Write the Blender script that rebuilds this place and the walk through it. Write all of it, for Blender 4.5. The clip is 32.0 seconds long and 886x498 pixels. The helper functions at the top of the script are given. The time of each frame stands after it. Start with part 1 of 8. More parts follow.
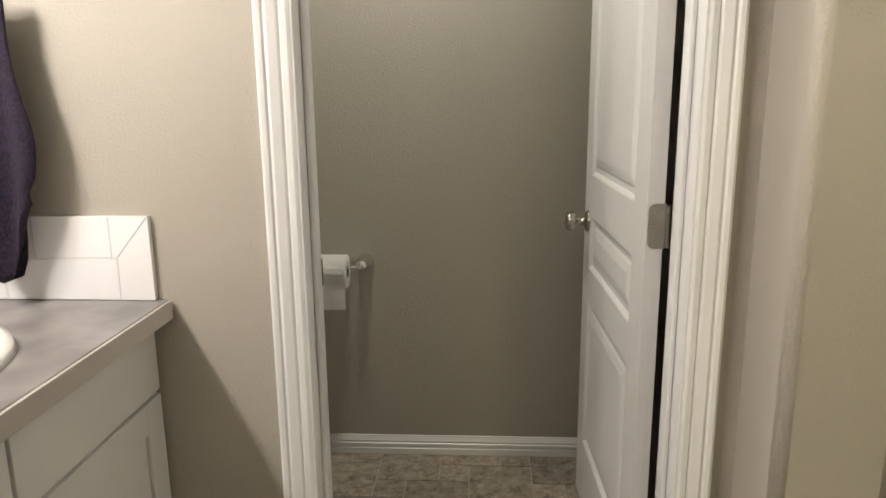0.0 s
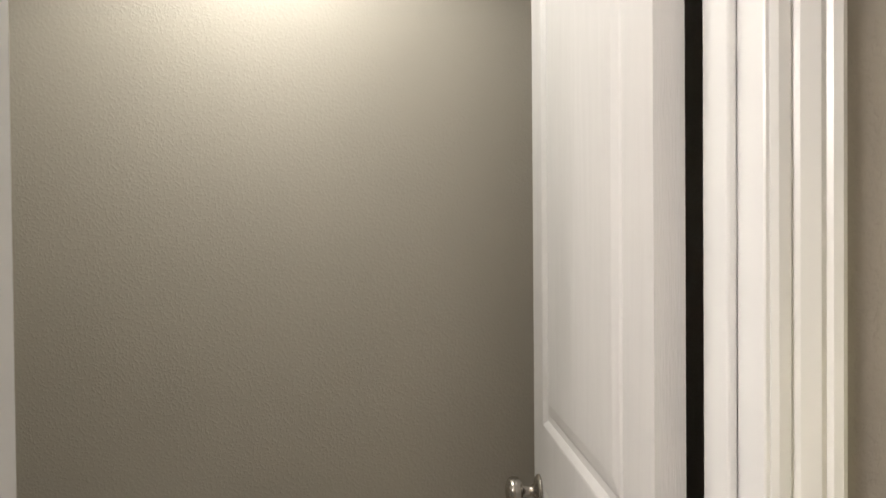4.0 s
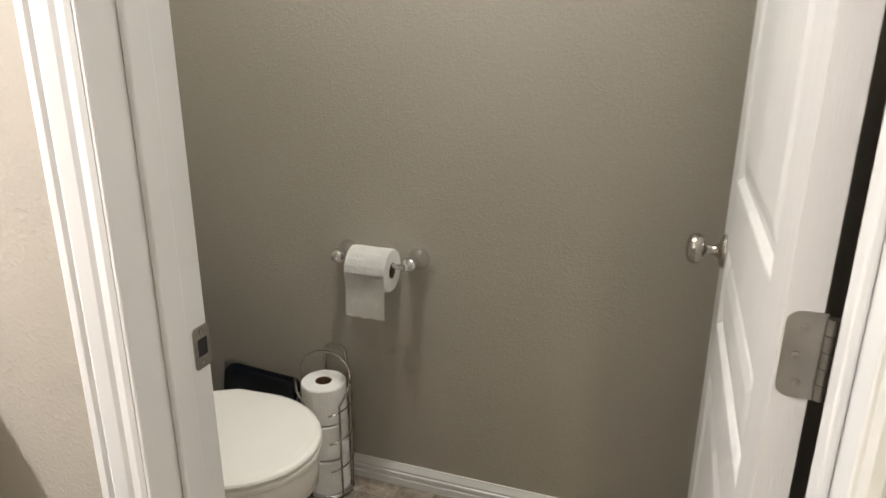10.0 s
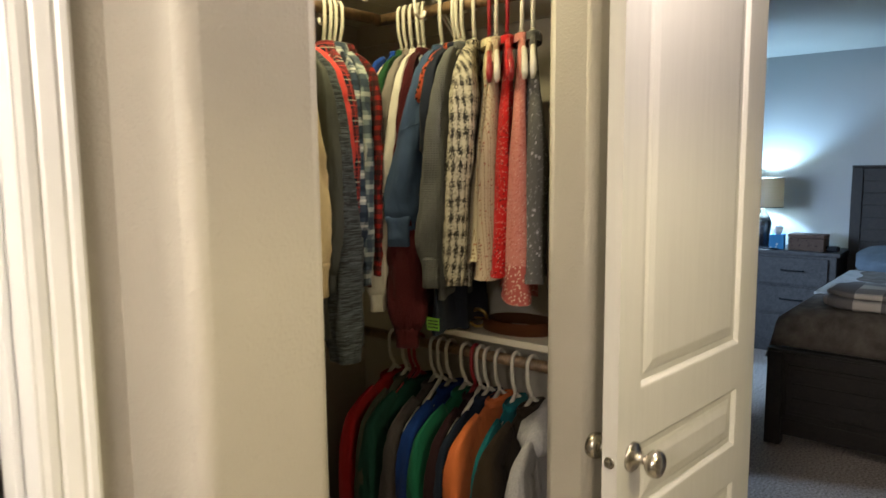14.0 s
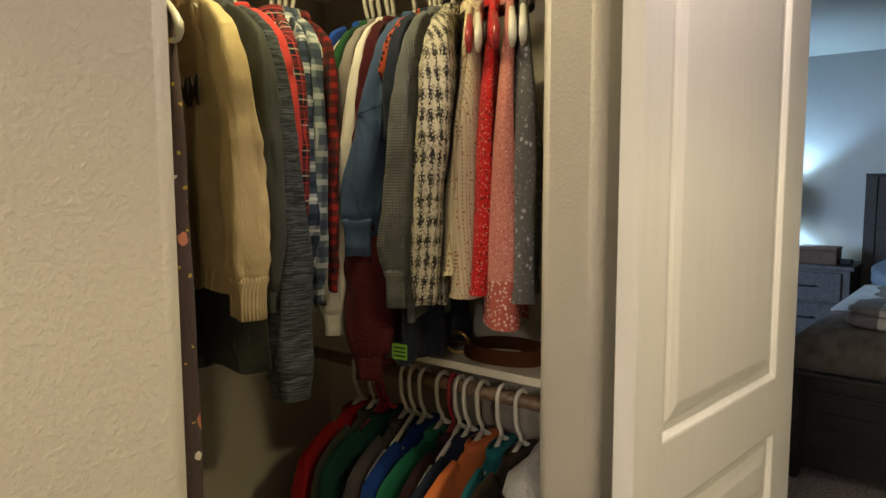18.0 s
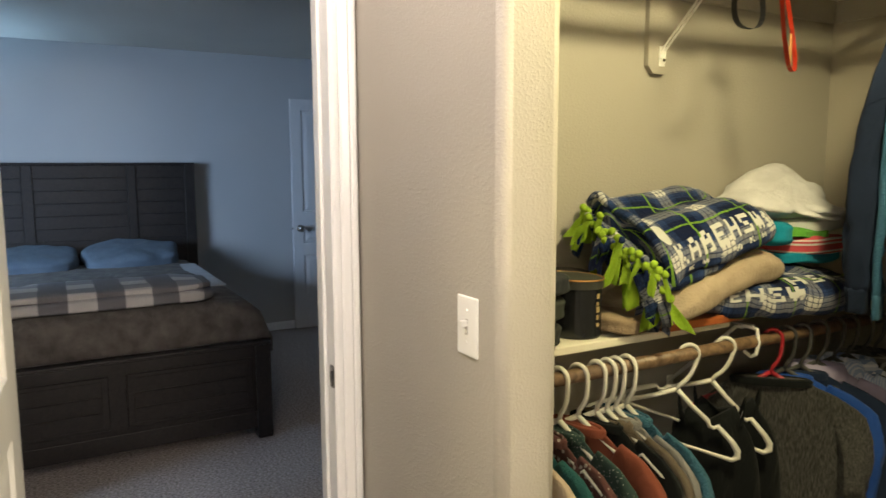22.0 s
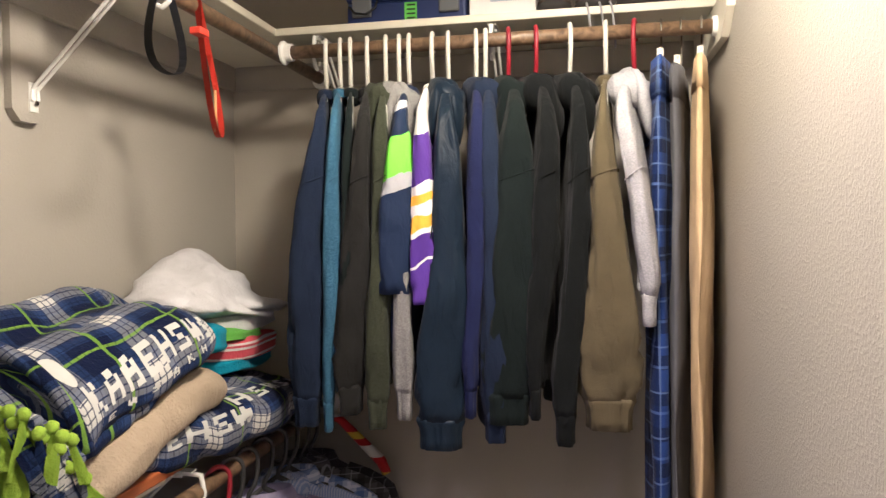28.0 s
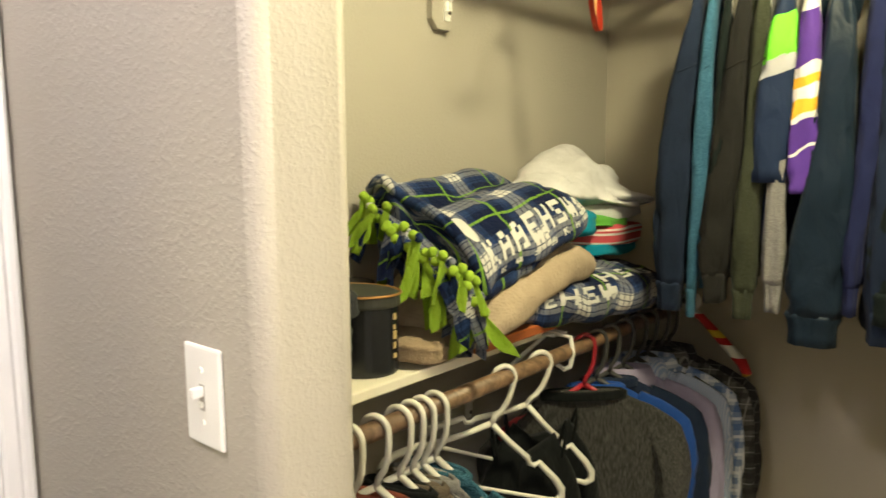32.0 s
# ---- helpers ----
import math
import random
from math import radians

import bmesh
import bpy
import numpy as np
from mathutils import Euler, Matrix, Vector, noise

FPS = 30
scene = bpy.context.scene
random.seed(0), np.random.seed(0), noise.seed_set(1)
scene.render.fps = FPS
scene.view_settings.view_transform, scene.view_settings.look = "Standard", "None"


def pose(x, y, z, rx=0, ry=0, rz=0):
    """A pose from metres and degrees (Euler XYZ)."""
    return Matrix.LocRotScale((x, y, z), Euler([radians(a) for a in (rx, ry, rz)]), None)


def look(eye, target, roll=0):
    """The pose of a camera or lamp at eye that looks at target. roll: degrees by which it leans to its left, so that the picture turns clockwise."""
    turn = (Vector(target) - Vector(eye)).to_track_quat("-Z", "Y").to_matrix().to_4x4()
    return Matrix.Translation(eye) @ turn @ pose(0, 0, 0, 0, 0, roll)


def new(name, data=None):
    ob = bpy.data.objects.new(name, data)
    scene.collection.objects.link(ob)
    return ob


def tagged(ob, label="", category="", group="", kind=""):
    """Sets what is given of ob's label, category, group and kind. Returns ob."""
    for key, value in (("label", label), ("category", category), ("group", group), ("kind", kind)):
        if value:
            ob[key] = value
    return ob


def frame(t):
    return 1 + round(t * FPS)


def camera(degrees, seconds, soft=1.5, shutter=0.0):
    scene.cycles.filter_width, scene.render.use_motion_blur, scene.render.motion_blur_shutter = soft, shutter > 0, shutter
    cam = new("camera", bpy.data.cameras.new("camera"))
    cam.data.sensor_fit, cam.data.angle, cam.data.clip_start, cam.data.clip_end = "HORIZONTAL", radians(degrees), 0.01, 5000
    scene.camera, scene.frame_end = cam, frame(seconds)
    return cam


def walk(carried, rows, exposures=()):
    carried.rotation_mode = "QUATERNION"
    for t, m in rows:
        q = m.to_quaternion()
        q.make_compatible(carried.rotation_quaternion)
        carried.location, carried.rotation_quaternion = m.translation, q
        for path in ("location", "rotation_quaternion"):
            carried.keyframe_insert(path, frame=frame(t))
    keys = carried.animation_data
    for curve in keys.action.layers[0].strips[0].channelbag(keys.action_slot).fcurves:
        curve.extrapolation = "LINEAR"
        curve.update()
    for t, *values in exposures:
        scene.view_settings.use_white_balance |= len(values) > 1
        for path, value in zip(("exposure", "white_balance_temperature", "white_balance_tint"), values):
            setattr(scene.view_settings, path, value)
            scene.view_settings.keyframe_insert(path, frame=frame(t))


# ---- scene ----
cam = camera(64.64, 32.0, soft=1.45, shutter=0.3)
walk(cam, [
    (0.0, pose(-0.2036, -0.6988, 1.2877, 77.483, 0.533, 3.056)),
    (0.5, pose(-0.2034, -0.7053, 1.3752, 78.175, 0.625, 0.777)),
    (1.0, pose(-0.2174, -0.6861, 1.4751, 82.151, 0.547, -0.654)),
    (1.5, pose(-0.2215, -0.6521, 1.5540, 87.820, 0.334, -1.295)),
    (2.0, pose(-0.1930, -0.5838, 1.5794, 90.868, -0.151, -1.624)),
    (2.5, pose(-0.1522, -0.4335, 1.6043, 92.017, 0.579, -1.121)),
    (4.5, pose(-0.0820, 0.0489, 1.3611, 85.402, 0.390, -1.740)),
    (5.0, pose(0.0093, 0.0917, 1.3357, 79.223, 0.104, 6.905)),
    (5.5, pose(0.0794, 0.1299, 1.2978, 74.424, 0.282, 16.244)),
    (6.0, pose(0.1133, 0.1504, 1.2601, 71.551, 0.076, 21.978)),
    (6.5, pose(0.1292, 0.1708, 1.2279, 70.189, 0.036, 24.658)),
    (7.0, pose(0.1376, 0.1693, 1.2107, 69.226, 0.013, 26.527)),
    (7.5, pose(0.1398, 0.1708, 1.2054, 68.627, -0.040, 27.752)),
    (8.0, pose(0.1379, 0.1684, 1.2173, 68.353, -0.107, 28.355)),
    (8.5, pose(0.1396, 0.1519, 1.2442, 68.350, -0.141, 28.654)),
    (9.0, pose(0.1198, 0.1452, 1.2778, 68.518, -0.239, 28.776)),
    (9.5, pose(0.0704, 0.1131, 1.2890, 69.307, -0.220, 26.448)),
    (10.0, pose(0.0248, 0.0229, 1.3377, 71.209, -0.299, 19.333)),
    (10.5, pose(0.0066, -0.1043, 1.3619, 73.834, -0.019, 12.958)),
    (11.0, pose(-0.0589, -0.2457, 1.3718, 76.659, -0.172, 4.097)),
    (11.5, pose(-0.0910, -0.3133, 1.3925, 78.421, 0.302, -4.864)),
    (12.0, pose(-0.1437, -0.3334, 1.3991, 80.216, 0.267, -15.770)),
    (12.5, pose(-0.1651, -0.3528, 1.4164, 80.673, 0.243, -26.867)),
    (13.0, pose(-0.1871, -0.3497, 1.4190, 81.625, 0.391, -37.658)),
    (13.5, pose(-0.1897, -0.3379, 1.4343, 83.10, 0.05, -45.193)),
    (14.0, pose(-0.1245, -0.3121, 1.5194, 83.252, 0.534, -50.157)),
    (14.5, pose(-0.0062, -0.3032, 1.5646, 84.969, 0.253, -51.744)),
    (16.5, pose(0.0974, -0.2553, 1.5196, 90.480, 0.276, -51.069)),
    (17.0, pose(0.1130, -0.2437, 1.5032, 88.789, 0.244, -50.891)),
    (17.5, pose(0.1326, -0.2163, 1.4869, 86.077, 0.180, -50.740)),
    (18.0, pose(0.1772, -0.1337, 1.4767, 84.154, 0.174, -50.480)),
    (18.5, pose(0.1696, -0.0593, 1.4693, 83.523, 0.202, -52.908)),
    (19.0, pose(0.1316, -0.0294, 1.4707, 83.367, 0.226, -61.236)),
    (19.5, pose(0.0247, 0.0100, 1.4607, 83.835, 0.384, -71.615)),
    (20.0, pose(-0.0136, 0.0303, 1.4707, 83.537, 0.363, -81.327)),
    (20.5, pose(0.0330, 0.0577, 1.4695, 83.410, 0.456, -91.348)),
    (21.0, pose(0.0898, 0.1071, 1.4711, 83.381, 0.568, -102.026)),
    (21.5, pose(0.1218, 0.1455, 1.4718, 83.210, 0.656, -111.947)),
    (22.0, pose(0.1696, 0.1522, 1.4644, 83.197, 0.203, -119.373)),
    (22.5, pose(0.2170, 0.1490, 1.4706, 83.211, 0.131, -125.683)),
    (23.0, pose(0.2494, 0.1407, 1.4719, 83.195, 0.179, -131.486)),
    (23.5, pose(0.2621, 0.1424, 1.4842, 83.328, 0.285, -136.195)),
    (24.0, pose(0.2704, 0.1431, 1.5084, 83.332, 0.098, -139.485)),
    (24.5, pose(0.3035, 0.0539, 1.5072, 83.923, 0.367, -141.646)),
    (26.5, pose(0.6011, -0.2327, 1.5113, 88.446, 0.321, -153.231)),
    (27.0, pose(0.6110, -0.2367, 1.5043, 88.558, 0.414, -160.387)),
    (27.5, pose(0.6256, -0.2279, 1.5041, 88.645, 0.400, -165.672)),
    (28.0, pose(0.6159, -0.2262, 1.5080, 88.485, 0.555, -168.696)),
    (28.5, pose(0.5739, -0.2380, 1.4996, 88.543, 0.614, -169.608)),
    (29.0, pose(0.5168, -0.2456, 1.4694, 88.362, 0.630, -169.919)),
    (29.5, pose(0.4824, -0.2367, 1.4331, 86.674, 0.623, -169.279)),
    (30.0, pose(0.4774, -0.2151, 1.4118, 84.559, 0.633, -166.298)),
    (30.5, pose(0.4956, -0.1995, 1.4063, 83.234, 0.563, -160.918)),
    (31.0, pose(0.5331, -0.1686, 1.4049, 82.908, 0.429, -154.334)),
    (31.5, pose(0.5515, -0.1373, 1.4167, 82.712, 0.278, -146.605)),
    (32.0, pose(0.5854, -0.1187, 1.4200, 82.888, 0.317, -139.826)),
], exposures=[(0.0, -0.62, 6150, 13), (1.0, -0.86, 6200, 13), (2.0, -1.22, 6200, 14), (2.5, -1.22, 6300, 14), (5.0, -0.15, 5850, 15), (6.0, -0.05, 5850, 15), (9.0, 0.0, 5800, 15), (11.0, -0.2, 6000, 13), (13.0, -0.14, 5480, 15), (14.2, -0.3, 6700, 13),
                 (16.5, -0.50, 6750, 14), (18.5, -0.36, 6800, 14), (20.5, 0.06, 6750, 14), (22.0, 0.14, 6350, 15), (24.0, 0.08, 6250, 15), (26.5, 0.42, 5300, 39), (28.0, 0.36, 5200, 41), (29.0, 0.36, 5200, 26), (30.0, 0.40, 5000, 20), (31.0, 0.45, 4980, 18), (32.0, 0.42, 5950, 16)])

# ---- light ----
world = bpy.data.worlds.new("world")
scene.world = world
world.use_nodes = True
wn = world.node_tree.nodes
sky = wn.new("ShaderNodeTexSky")
sky.sky_type = "NISHITA"
sky.sun_disc = False
sky.sun_elevation = radians(25)
sky.sun_rotation = radians(40)
wn["Background"].inputs["Strength"].default_value = 0.1
world.node_tree.links.new(sky.outputs["Color"], wn["Background"].inputs["Color"])


def area(name, m, sx, sy, watts, colour):
    lamp = bpy.data.lights.new(name, "AREA")
    lamp.shape, lamp.size, lamp.size_y, lamp.energy, lamp.color = "RECTANGLE", sx, sy, watts, colour
    ob = new(name, lamp)
    ob.matrix_world = m
    return ob


def bulb(name, at, radius, watts, colour):
    lamp = bpy.data.lights.new(name, "POINT")
    lamp.shadow_soft_size, lamp.energy, lamp.color = radius, watts, colour
    ob = new(name, lamp)
    ob.location = at
    return ob


def downlight(name, at, watts, colour, cone=150, edge=0.45):
    lamp = bpy.data.lights.new(name, "SPOT")
    lamp.shadow_soft_size, lamp.energy, lamp.color = 0.10, watts, colour
    lamp.spot_size, lamp.spot_blend = radians(cone), edge
    ob = new(name, lamp)
    ob.location = at
    return ob


WARM, CLOSET, COOL = (1.0, 0.92, 0.80), (1.0, 0.89, 0.46), (0.48, 0.70, 1.0)
for k in range(3):
    bulb("vanity_bulb", (-1.31, -0.55 + 0.24 * k, 1.93), 0.05, 40, WARM)
downlight("wc_downlight", (-0.50, 1.27, 2.345), 94, (1.0, 0.94, 0.77), 158)
downlight("hall_downlight", (1.20, 0.12, 2.345), 66, (1.0, 0.88, 0.76), 174, 0.25)
downlight("closet_downlight", (0.98, 0.93, 2.345), 52, CLOSET, 168)
downlight("closet_downlight", (0.62, -1.10, 2.345), 128, CLOSET, 168)
window_lamp = area("bedroom_window_light", look((3.05, 2.96, 1.45), (5.45, -0.2, 0.25)), 1.2, 1.0, 52, COOL)
window_lamp.data.spread = radians(78)
bulb("bedside_bulb", (6.05, 1.375, 1.285), 0.03, 66, (0.34, 0.65, 1.0))

# ---- materials ----
def mat(name, colour, rough=0.6, metal=0.0, vary=0.06, scale=6.0, grain=0.0, grain_scale=200.0, spec=0.5, stretch=(1, 1, 1), sheen=0.0):
    """A paint, cloth, metal or plastic: colour with large and small variation, and fine relief."""
    m = bpy.data.materials.new(name)
    m.use_nodes = True
    n, l = m.node_tree.nodes, m.node_tree.links
    b = n["Principled BSDF"]
    b.inputs["Roughness"].default_value = rough
    b.inputs["Metallic"].default_value = metal
    b.inputs["Specular IOR Level"].default_value = spec
    if sheen:
        b.inputs["Sheen Weight"].default_value = sheen
    co = n.new("ShaderNodeTexCoord")
    mp = n.new("ShaderNodeMapping")
    mp.inputs["Scale"].default_value = stretch
    l.new(co.outputs["Object"], mp.inputs["Vector"])
    big = n.new("ShaderNodeTexNoise")
    big.inputs["Scale"].default_value = scale
    big.inputs["Detail"].default_value = 6
    l.new(mp.outputs["Vector"], big.inputs["Vector"])
    ramp = n.new("ShaderNodeValToRGB")
    lo = [max(c * (1 - vary), 0) for c in colour]
    hi = [min(c * (1 + vary), 1) for c in colour]
    ramp.color_ramp.elements[0].position, ramp.color_ramp.elements[1].position = 0.3, 0.7
    ramp.color_ramp.elements[0].color, ramp.color_ramp.elements[1].color = (*lo, 1), (*hi, 1)
    l.new(big.outputs["Fac"], ramp.inputs["Fac"])
    l.new(ramp.outputs["Color"], b.inputs["Base Color"])
    if grain:
        fine = n.new("ShaderNodeTexNoise")
        fine.inputs["Scale"].default_value = grain_scale
        fine.inputs["Detail"].default_value = 3
        l.new(mp.outputs["Vector"], fine.inputs["Vector"])
        bump = n.new("ShaderNodeBump")
        bump.inputs["Strength"].default_value = grain
        bump.inputs["Distance"].default_value = 0.004
        l.new(fine.outputs["Fac"], bump.inputs["Height"])
        l.new(bump.outputs["Normal"], b.inputs["Normal"])
    return m


def wall_paint(name, colour, strength=0.27):
    """Wall paint over a sprayed orange-peel texture."""
    m = mat(name, colour, 0.60, vary=0.03, scale=1.5)
    n, l = m.node_tree.nodes, m.node_tree.links
    b = n["Principled BSDF"]
    co = n.new("ShaderNodeTexCoord")
    a = n.new("ShaderNodeTexNoise")
    a.inputs["Scale"].default_value, a.inputs["Detail"].default_value = 160, 2.0
    c = n.new("ShaderNodeTexNoise")
    c.inputs["Scale"].default_value, c.inputs["Detail"].default_value = 420, 2
    for t in (a, c):
        l.new(co.outputs["Object"], t.inputs["Vector"])
    r = n.new("ShaderNodeValToRGB")
    r.color_ramp.elements[0].position, r.color_ramp.elements[1].position = 0.45, 0.70
    l.new(a.outputs["Fac"], r.inputs["Fac"])
    mix = n.new("ShaderNodeMath")
    mix.operation = "MULTIPLY_ADD"
    mix.inputs[1].default_value = 0.25
    l.new(c.outputs["Fac"], mix.inputs[0])
    l.new(r.outputs["Color"], mix.inputs[2])
    bump = n.new("ShaderNodeBump")
    bump.inputs["Strength"].default_value, bump.inputs["Distance"].default_value = strength, 0.0020
    l.new(mix.outputs[0], bump.inputs["Height"])
    l.new(bump.outputs["Normal"], b.inputs["Normal"])
    return m


PAINT = wall_paint("greige_wall_paint", (0.375, 0.348, 0.298))
SOFT_PAINT = wall_paint("closet_wall_paint", (0.385, 0.350, 0.292), 0.10)
BED_PAINT = wall_paint("bedroom_wall_paint", (0.42, 0.42, 0.41), 0.2)
CEIL = wall_paint("ceiling_paint", (0.62, 0.59, 0.52), 0.5)
TRIM = mat("white_trim_paint", (0.72, 0.72, 0.715), 0.30, vary=0.015, grain=0.01, grain_scale=60)
DOORW = mat("white_door_paint", (0.61, 0.60, 0.59), 0.36, vary=0.03, grain=0.15, grain_scale=60, stretch=(9, 9, 0.7))
HINGE = mat("brushed_steel_hinge", (0.36, 0.34, 0.31), 0.36, 1.0, vary=0.10, scale=30, grain=0.05, grain_scale=300)
NICKEL = mat("satin_nickel", (0.48, 0.45, 0.41), 0.26, 1.0, vary=0.05, scale=40)
CHROME = mat("chrome", (0.75, 0.75, 0.75), 0.08, 1.0, vary=0.02)
PORCELAIN = mat("white_porcelain", (0.80, 0.78, 0.74), 0.12, vary=0.01)
PLASTIC = mat("white_plastic", (0.80, 0.79, 0.76), 0.35, vary=0.02)
SHELF = mat("shelf_paint", (0.72, 0.68, 0.56), 0.5, vary=0.05, grain=0.05)
# near-black for prints and trim, and for shade painted over uncut holes
DARK = mat("dark_print_and_hole_shade", (0.02, 0.02, 0.02), 0.9)
CARPET = mat("grey_carpet", (0.36, 0.315, 0.285), 0.95, vary=0.60, scale=85, grain=1.0, grain_scale=350)


def grained(name, dark, light, rough=0.5, stretch=(1, 14, 14), scale=3.0, bump_at=0.1):
    """Wood with streaks along one axis."""
    m = mat(name, light, rough)
    n, l = m.node_tree.nodes, m.node_tree.links
    b = n["Principled BSDF"]
    co = n.new("ShaderNodeTexCoord")
    mp = n.new("ShaderNodeMapping")
    mp.inputs["Scale"].default_value = stretch
    l.new(co.outputs["Object"], mp.inputs["Vector"])
    t = n.new("ShaderNodeTexNoise")
    t.inputs["Scale"].default_value, t.inputs["Detail"].default_value, t.inputs["Distortion"].default_value = scale, 8, 1.2
    l.new(mp.outputs["Vector"], t.inputs["Vector"])
    r = n.new("ShaderNodeValToRGB")
    r.color_ramp.elements[0].position, r.color_ramp.elements[1].position = 0.32, 0.68
    r.color_ramp.elements[0].color, r.color_ramp.elements[1].color = (*dark, 1), (*light, 1)
    l.new(t.outputs["Fac"], r.inputs["Fac"])
    l.new(r.outputs["Color"], b.inputs["Base Color"])
    k = n.new("ShaderNodeBump")
    k.inputs["Strength"].default_value, k.inputs["Distance"].default_value = bump_at, 0.003
    l.new(t.outputs["Fac"], k.inputs["Height"])
    l.new(k.outputs["Normal"], b.inputs["Normal"])
    return m


DARKWOOD = grained("dark_stained_wood", (0.005, 0.0036, 0.0034), (0.018, 0.013, 0.011), 0.5)
RODWOOD = grained("rod_wood", (0.085, 0.052, 0.028), (0.24, 0.15, 0.085), 0.45, (14, 14, 14))


# ---- building helpers ----
def part(name, bm, material, parent=None, label="", smooth=False):
    me = bpy.data.meshes.new(name)
    bmesh.ops.recalc_face_normals(bm, faces=bm.faces)
    bm.to_mesh(me)
    bm.free()
    me.materials.append(material)
    if smooth:
        for p in me.polygons:
            p.use_smooth = True
    elif smooth is None:
        for p in me.polygons:
            p.use_smooth = p.area < 0.03
    ob = new(name, me)
    if parent is not None:
        ob.parent = parent
        ob.matrix_parent_inverse = Matrix.Identity(4)
    if label:
        ob["label"] = label
    return ob


def empty(name, m=Matrix.Identity(4), **tags):
    ob = new(name)
    ob.empty_display_size = 0.1
    ob.matrix_world = m
    return tagged(ob, **tags)


def box(x0, x1, y0, y1, z0, z1, bev=0.0, seg=2, bm=None):
    own = bm is None
    bm = bm or bmesh.new()
    r = bmesh.ops.create_cube(bm, size=1)
    vs = r["verts"]
    for v in vs:
        v.co = Vector(((x0 + x1) / 2 + v.co.x * (x1 - x0), (y0 + y1) / 2 + v.co.y * (y1 - y0), (z0 + z1) / 2 + v.co.z * (z1 - z0)))
    if bev:
        es = list({e for v in vs for e in v.link_edges})
        bmesh.ops.bevel(bm, geom=es, offset=bev, segments=seg, profile=0.5, affect="EDGES")
    return bm


def rounded(points):
    """A plan outline; a point (x, y, r) becomes an arc of radius r."""
    out, n = [], len(points)
    for i, p in enumerate(points):
        if len(p) == 2:
            out.append(Vector(p))
            continue
        c, r = Vector(p[:2]), p[2]
        a = (Vector(points[i - 1][:2]) - c).normalized()
        b = (Vector(points[(i + 1) % n][:2]) - c).normalized()
        mid = c + (a + b) * r
        for k in range(7):
            w = k / 6 * math.pi / 2
            out.append(mid - b * r * math.cos(w) - a * r * math.sin(w))
    return out


def prism(points, z0, z1, bm=None):
    bm = bm or bmesh.new()
    pts = rounded(points)
    lo = [bm.verts.new((p.x, p.y, z0)) for p in pts]
    hi = [bm.verts.new((p.x, p.y, z1)) for p in pts]
    bm.faces.new(lo[::-1])
    bm.faces.new(hi)
    for i in range(len(pts)):
        j = (i + 1) % len(pts)
        bm.faces.new((lo[i], lo[j], hi[j], hi[i]))
    return bm


def tube(path, r, sides=10, bm=None, closed=False, caps=True):
    """A round bar of radius r (or radii) along a path of points."""
    bm = bm or bmesh.new()
    pts = [Vector(p) for p in path]
    n = len(pts)
    rs = r if isinstance(r, (list, tuple)) else [r] * n
    rings, up = [], None
    for i, p in enumerate(pts):
        if closed:
            d = (pts[(i + 1) % n] - pts[i - 1]).normalized()
        else:
            d = (pts[min(i + 1, n - 1)] - pts[max(i - 1, 0)]).normalized()
        if up is None:
            up = d.orthogonal().normalized()
        else:
            up = (up - d * up.dot(d)).normalized()
        side = d.cross(up)
        rings.append([bm.verts.new(p + (up * math.cos(a) + side * math.sin(a)) * rs[i]) for a in [2 * math.pi * k / sides for k in range(sides)]])
    for i in range(n if closed else n - 1):
        a, b = rings[i], rings[(i + 1) % n]
        for k in range(sides):
            j = (k + 1) % sides
            bm.faces.new((a[k], a[j], b[j], b[k]))
    if caps and not closed:
        bm.faces.new(rings[0][::-1])
        bm.faces.new(rings[-1])
    return bm


def lathe(profile, sides=24, bm=None, m=Matrix.Identity(4), sx=1.0, sy=1.0):
    """Turns a profile of (radius, height) round the z axis."""
    bm = bm or bmesh.new()
    rings = []
    for r, z in profile:
        rings.append([bm.verts.new(m @ Vector((sx * r * math.cos(a), sy * r * math.sin(a), z))) for a in [2 * math.pi * k / sides for k in range(sides)]])
    for a, b in zip(rings, rings[1:]):
        for k in range(sides):
            j = (k + 1) % sides
            bm.faces.new((a[k], a[j], b[j], b[k]))
    if profile[0][0] > 1e-4:
        bm.faces.new(rings[0][::-1])
    if profile[-1][0] > 1e-4:
        bm.faces.new(rings[-1])
    return bm


def loft(rings, bm=None, closed=True, caps=True):
    """Skins a list of rings of points."""
    bm = bm or bmesh.new()
    vs = [[bm.verts.new(p) for p in ring] for ring in rings]
    n = len(vs[0])
    for a, b in zip(vs, vs[1:]):
        for k in range(n if closed else n - 1):
            j = (k + 1) % n
            bm.faces.new((a[k], a[j], b[j], b[k]))
    if caps and closed:
        bm.faces.new(vs[0][::-1])
        bm.faces.new(vs[-1])
    return bm


def sweep(profile, path, bm=None):
    """A moulding: a profile of (across, out) carried along straight pieces (start, end, across axis, out axis)."""
    bm = bm or bmesh.new()
    for a, b, u, v in path:
        a, b, u, v = Vector(a), Vector(b), Vector(u), Vector(v)
        loft([[a + u * p + v * q for p, q in profile], [b + u * p + v * q for p, q in profile]], bm)
    return bm


# ---- structure ----
HC = 2.36      # ceiling height of the small rooms
BN = 0.022     # rounded corner beads
HEAD = 2.07    # head of the openings


def structure(name, bm, material, label, category, smooth=False):
    return tagged(part(name, bm, material, smooth=smooth), label=label, category=category, kind="structure")


